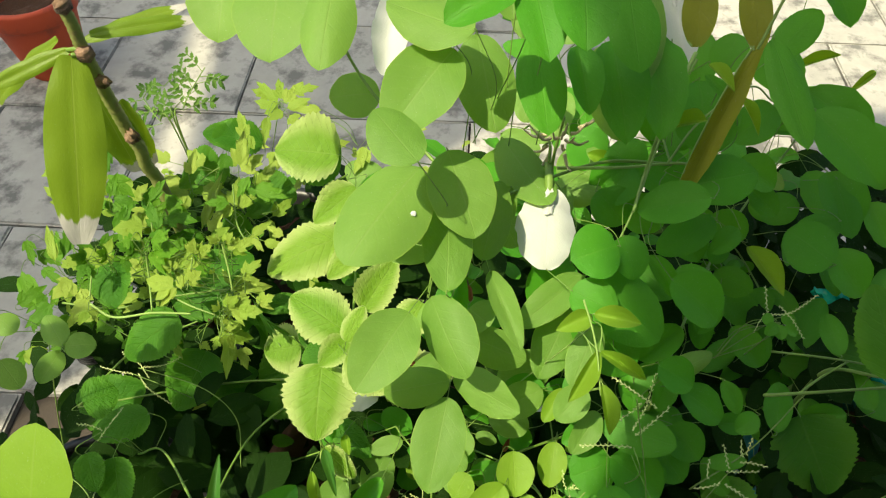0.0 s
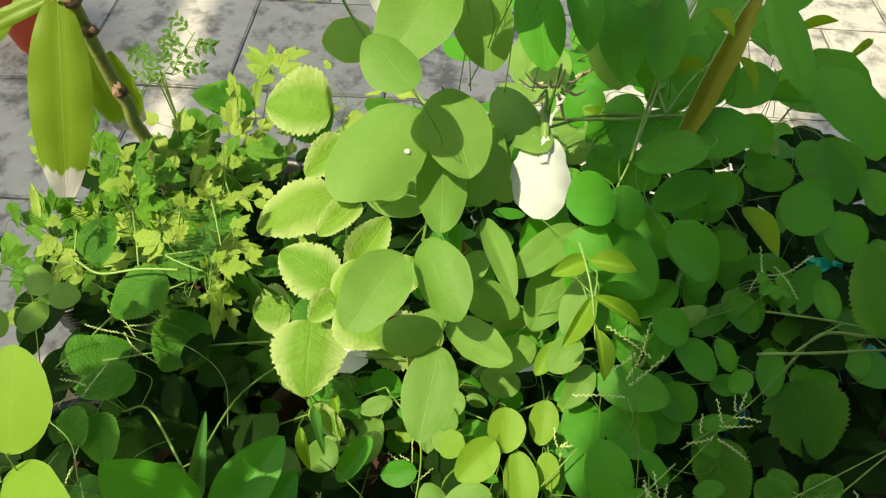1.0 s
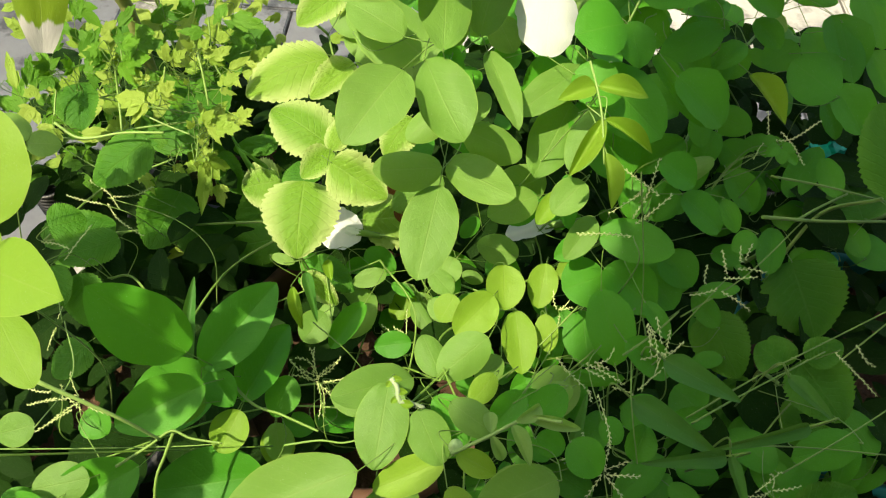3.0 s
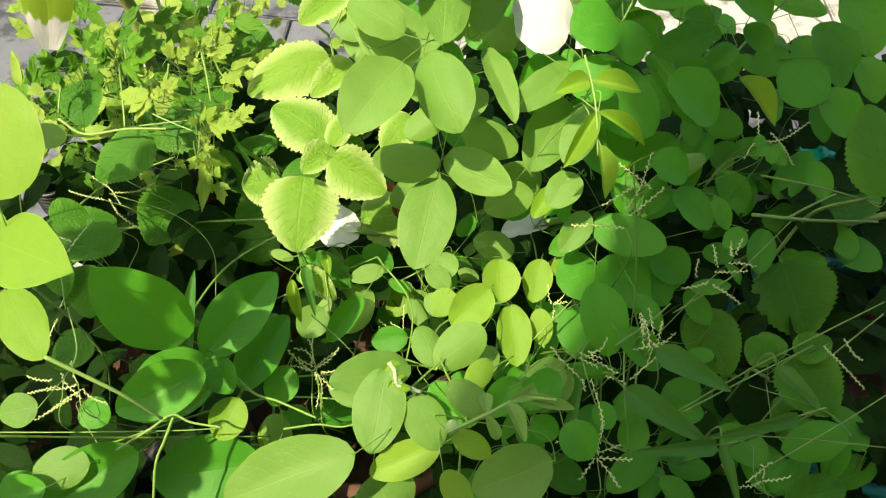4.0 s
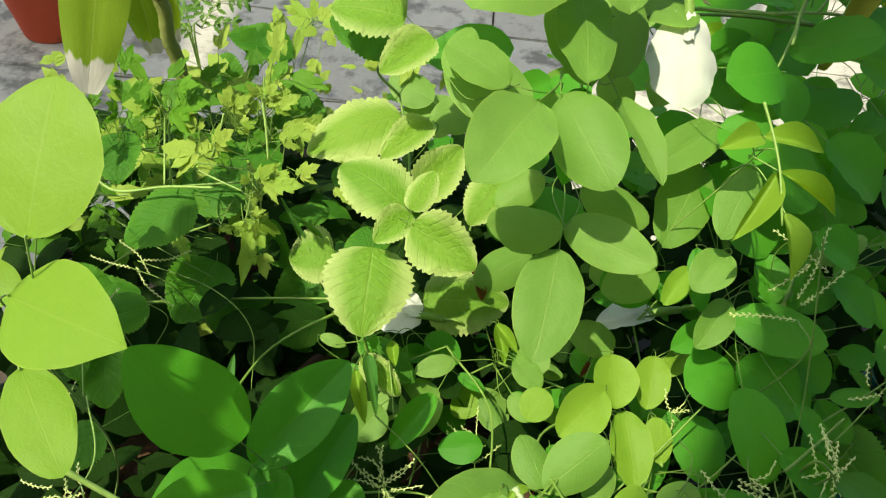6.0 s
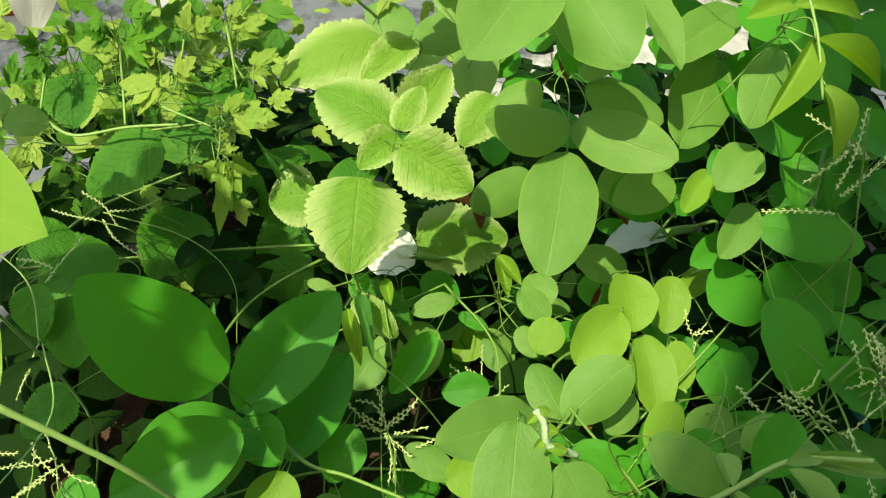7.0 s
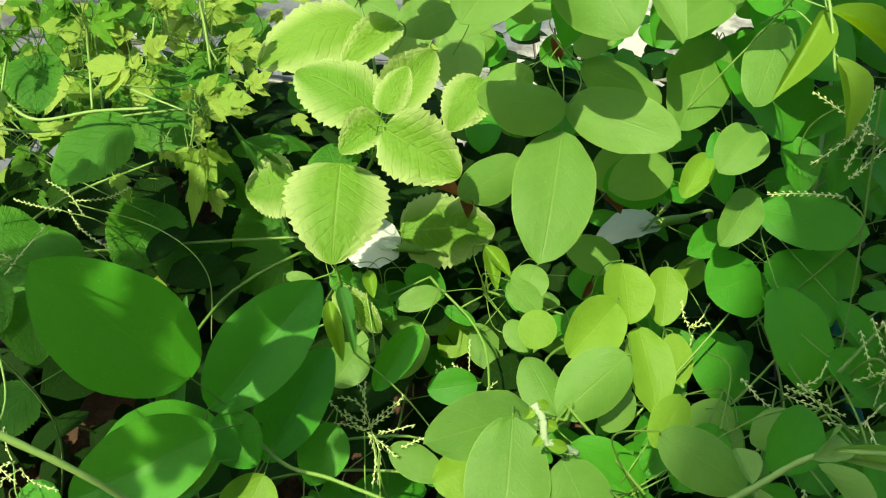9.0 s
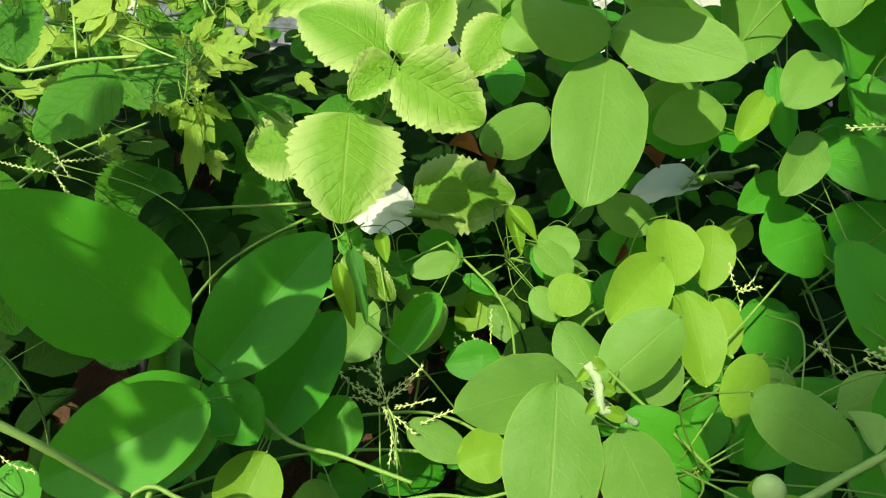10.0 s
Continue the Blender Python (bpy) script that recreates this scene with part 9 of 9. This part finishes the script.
seed_head("grass with yellowish seed spikes close by", [(0.124, 0.119, 0.507), (0.116, 0.120, 0.521)], [[(0.114, 0.129, 0.529), (0.115, 0.124, 0.527), (0.115, 0.118, 0.524)], [(0.116, 0.127, 0.527), (0.118, 0.120, 0.524), (0.119, 0.111, 0.519)]])
seed_head("small grass with pale seed spikes in shade", [(0.089, 0.180, 0.431), (0.086, 0.184, 0.447)], [[(0.082, 0.194, 0.456), (0.082, 0.187, 0.453), (0.084, 0.182, 0.451)], [(0.086, 0.184, 0.447), (0.090, 0.183, 0.450), (0.094, 0.183, 0.453)], [(0.087, 0.184, 0.448), (0.091, 0.186, 0.452), (0.094, 0.190, 0.459)], [(0.085, 0.175, 0.439), (0.086, 0.177, 0.444), (0.086, 0.179, 0.448)]])
seed_head("grass with a pale seed spike", [(0.085, 0.074, 0.477), (0.080, 0.073, 0.490)], [[(0.081, 0.081, 0.496), (0.079, 0.077, 0.496), (0.078, 0.072, 0.494)]])

# broad grass blades
blade_of_grass("broad ribbed grass blade in shade", (0.111, 0.102, 0.492), (0.158, 0.073, 0.483), 0.0183, (-0.20, -0.45, 0.87))
blade_of_grass("broad ribbed grass blade in shade", (0.128, 0.120, 0.505), (0.169, 0.097, 0.501), 0.0175, (-0.20, -0.45, 0.87))
blade_of_grass("broad ribbed grass blade in shade", (0.165, 0.077, 0.475), (0.117, 0.070, 0.478), 0.0119, (-0.20, -0.45, 0.87))
blade_of_grass("broad ribbed grass blade in shade", (0.196, 0.112, 0.504), (0.220, 0.088, 0.497), 0.0103, (-0.20, -0.45, 0.87))
blade_of_grass("broad ribbed grass blade in shade", (0.166, 0.077, 0.476), (0.175, 0.044, 0.462), 0.0079, (-0.20, -0.45, 0.87))
blade_of_grass("broad ribbed grass blade in shade", (0.210, 0.090, 0.488), (0.154, 0.076, 0.484), 0.0095, (-0.20, -0.45, 0.87))
blade_of_grass("pale bent grass blade in a sun fleck", (-0.087, 0.216, 0.437), (-0.078, 0.188, 0.414), 0.0095, (0.12, -0.42, 0.90))
blade_of_grass("narrow arching green grass blade", (-0.142, 0.323, 0.413), (-0.164, 0.350, 0.435), 0.0052, (0.16, -0.63, 0.76))
blade_of_grass("narrow arching green grass blade", (-0.129, 0.320, 0.425), (-0.155, 0.334, 0.435), 0.0044, (0.14, -0.62, 0.77))
blade_of_grass("dark upright grass blade", (-0.171, 0.161, 0.394), (-0.164, 0.210, 0.434), 0.0158, (0.25, -0.30, 0.92))
blade_of_grass("short green grass blade upright", (0.086, 0.092, 0.448), (0.093, 0.115, 0.468), 0.0086, (-0.18, -0.30, 0.94))

# the near shoot low in front
runner("thin dark stem across the plants", [(-0.233, 0.072, 0.481), (-0.186, 0.072, 0.484), (-0.133, 0.073, 0.487), (-0.110, 0.074, 0.489)], 0.0004, STEM)
runner("green leaf stalk of the low vine", [(-0.161, 0.063, 0.484), (-0.144, 0.072, 0.491), (-0.133, 0.078, 0.496), (-0.123, 0.075, 0.494), (-0.107, 0.073, 0.493)], 0.0008, STEM)
runner("green leaf stalk of the low vine", [(-0.073, 0.069, 0.503), (-0.056, 0.071, 0.505), (-0.044, 0.070, 0.505), (-0.033, 0.072, 0.507)], 0.0006, STEM)
runner("green stem of the low vine", [(-0.133, 0.078, 0.493), (-0.137, 0.068, 0.486), (-0.141, 0.058, 0.479), (-0.142, 0.042, 0.466)], 0.0009, STEM)
downy_node((-0.020, 0.090, 0.539), (-0.016, 0.082, 0.531), (-0.004, 0.083, 0.521))
flower_bud((0.010, 0.054, 0.548), 0.0031)

# fine weeds growing through the paving
fine_weed([(-0.311, 0.634, 0.365), (-0.309, 0.659, 0.386), (-0.297, 0.680, 0.402), (-0.284, 0.696, 0.416)])
fine_weed([(-0.313, 0.635, 0.366), (-0.323, 0.659, 0.385), (-0.332, 0.677, 0.400)])
fine_weed([(-0.308, 0.619, 0.378), (-0.331, 0.633, 0.390), (-0.349, 0.653, 0.405)])

crumpled_film((0.357, 0.383, 0.403), 0.020)
crumpled_film((0.409, 0.317, 0.341), 0.016)
pot((-0.829, 1.266, 0.0), 0.085, 0.17, RED_CLAY, "small red painted clay pot on the paving")
coiled_hose((-0.367, 0.386, 0.316))
dry_blossom((0.071, 0.334, 0.630))
dry_leaf((-0.038, 0.289, 0.439), (-0.019, 0.285, 0.437), 0.0062, (-0.07, -0.40, 0.91))
dry_leaf((-0.025, 0.250, 0.468), (-0.021, 0.242, 0.462), 0.0063, (0.02, -0.51, 0.86))
dry_leaf((0.050, 0.250, 0.473), (0.060, 0.243, 0.467), 0.0087, (-0.11, -0.51, 0.85))
dry_leaf((0.049, 0.228, 0.429), (0.044, 0.220, 0.422), 0.0041, (-0.09, -0.45, 0.89))
dry_leaf((0.016, 0.288, 0.542), (0.018, 0.279, 0.534), 0.0074, (-0.18, -0.70, 0.69))
dry_leaf((-0.038, 0.198, 0.366), (-0.029, 0.192, 0.362), 0.0081, (-0.05, -0.41, 0.91))
runner("thin pale green pea runner hanging among the leaves", [(0.142, 0.346, 0.687), (0.124, 0.315, 0.673), (0.120, 0.309, 0.631), (0.111, 0.286, 0.619)], 0.0012, STEM_PALE)
runner("thin dark twig under the leaves", [(0.231, 0.264, 0.497), (0.278, 0.265, 0.486), (0.330, 0.265, 0.471)], 0.0009, STEM)
runner("stout green stalk under the leaves", [(0.219, 0.233, 0.491), (0.274, 0.246, 0.472), (0.332, 0.256, 0.461)], 0.0013, STEM)
runner("stout green stalk under the leaves", [(0.249, 0.240, 0.479), (0.272, 0.256, 0.474), (0.298, 0.270, 0.474)], 0.001, STEM)
seed_head("thin dry grass with sparse spikes in the shade", [(0.239, 0.285, 0.488), (0.233, 0.289, 0.504)], [[(0.229, 0.290, 0.505), (0.248, 0.290, 0.507), (0.267, 0.299, 0.517)], [(0.231, 0.306, 0.518), (0.231, 0.294, 0.511), (0.231, 0.287, 0.507)], [(0.241, 0.295, 0.509), (0.250, 0.285, 0.504), (0.256, 0.274, 0.498)], [(0.223, 0.280, 0.496), (0.226, 0.285, 0.503), (0.229, 0.287, 0.507)]])
runner("thin straight grass stalk crossing the leaves", [(0.105, 0.121, 0.507), (0.127, 0.138, 0.502), (0.141, 0.149, 0.508)], 0.0007, STEM)
runner("thin straight grass stalk under the leaves", [(0.036, 0.118, 0.460), (0.032, 0.104, 0.502), (0.049, 0.120, 0.492)], 0.0006, STEM)
runner("thin grass stalk between the small leaves", [(-0.074, 0.220, 0.426), (-0.071, 0.206, 0.419), (-0.068, 0.188, 0.412)], 0.0005, STEM)
runner("thin grass stalk between the small leaves", [(-0.110, 0.246, 0.402), (-0.090, 0.231, 0.430), (-0.081, 0.232, 0.437)], 0.0005, STEM)
runner("slender pale balloon vine stem", [(-0.281, 0.323, 0.466), (-0.262, 0.315, 0.459), (-0.228, 0.314, 0.467), (-0.195, 0.308, 0.475)], 0.0011, STEM_PALE)
runner("slender pale balloon vine stem", [(-0.231, 0.346, 0.503), (-0.232, 0.335, 0.482), (-0.229, 0.315, 0.468)], 0.0009, STEM_PALE)
runner("slender pale balloon vine stem", [(-0.277, 0.346, 0.487), (-0.281, 0.340, 0.477), (-0.282, 0.328, 0.468)], 0.0008, STEM_PALE)
runner("slender pale balloon vine stem", [(-0.223, 0.327, 0.481), (-0.197, 0.313, 0.480), (-0.176, 0.307, 0.475)], 0.0007, STEM_PALE)
runner("slender pale balloon vine stem", [(-0.164, 0.335, 0.527), (-0.161, 0.325, 0.513), (-0.159, 0.314, 0.497)], 0.0009, STEM_PALE)
runner("slender pale balloon vine stem", [(-0.187, 0.329, 0.518), (-0.190, 0.324, 0.507), (-0.196, 0.319, 0.491)], 0.0007, STEM_PALE)
runner("slender pale balloon vine stem", [(-0.171, 0.308, 0.474), (-0.173, 0.305, 0.463), (-0.176, 0.303, 0.453)], 0.0007, STEM_PALE)
runner("straight grass culm crossing the shade", [(0.142, 0.089, 0.491), (0.180, 0.111, 0.481), (0.240, 0.142, 0.476)], 0.0006, STEM)
runner("straight dry grass culm", [(0.168, 0.083, 0.476), (0.224, 0.088, 0.459), (0.276, 0.085, 0.456)], 0.0005, STEM)
runner("thin grass culm in the shade", [(0.207, 0.076, 0.449), (0.242, 0.093, 0.462), (0.281, 0.114, 0.467)], 0.0005, STEM)
runner("thin straight grass culm", [(0.116, 0.134, 0.491), (0.107, 0.096, 0.502), (0.113, 0.071, 0.477)], 0.0005, STEM)
runner("long thin grass culm low across the leaves", [(-0.211, 0.058, 0.513), (-0.166, 0.082, 0.452), (-0.098, 0.102, 0.407)], 0.0006, STEM)
dropping((-0.016, 0.243, 0.664))
build_paving()
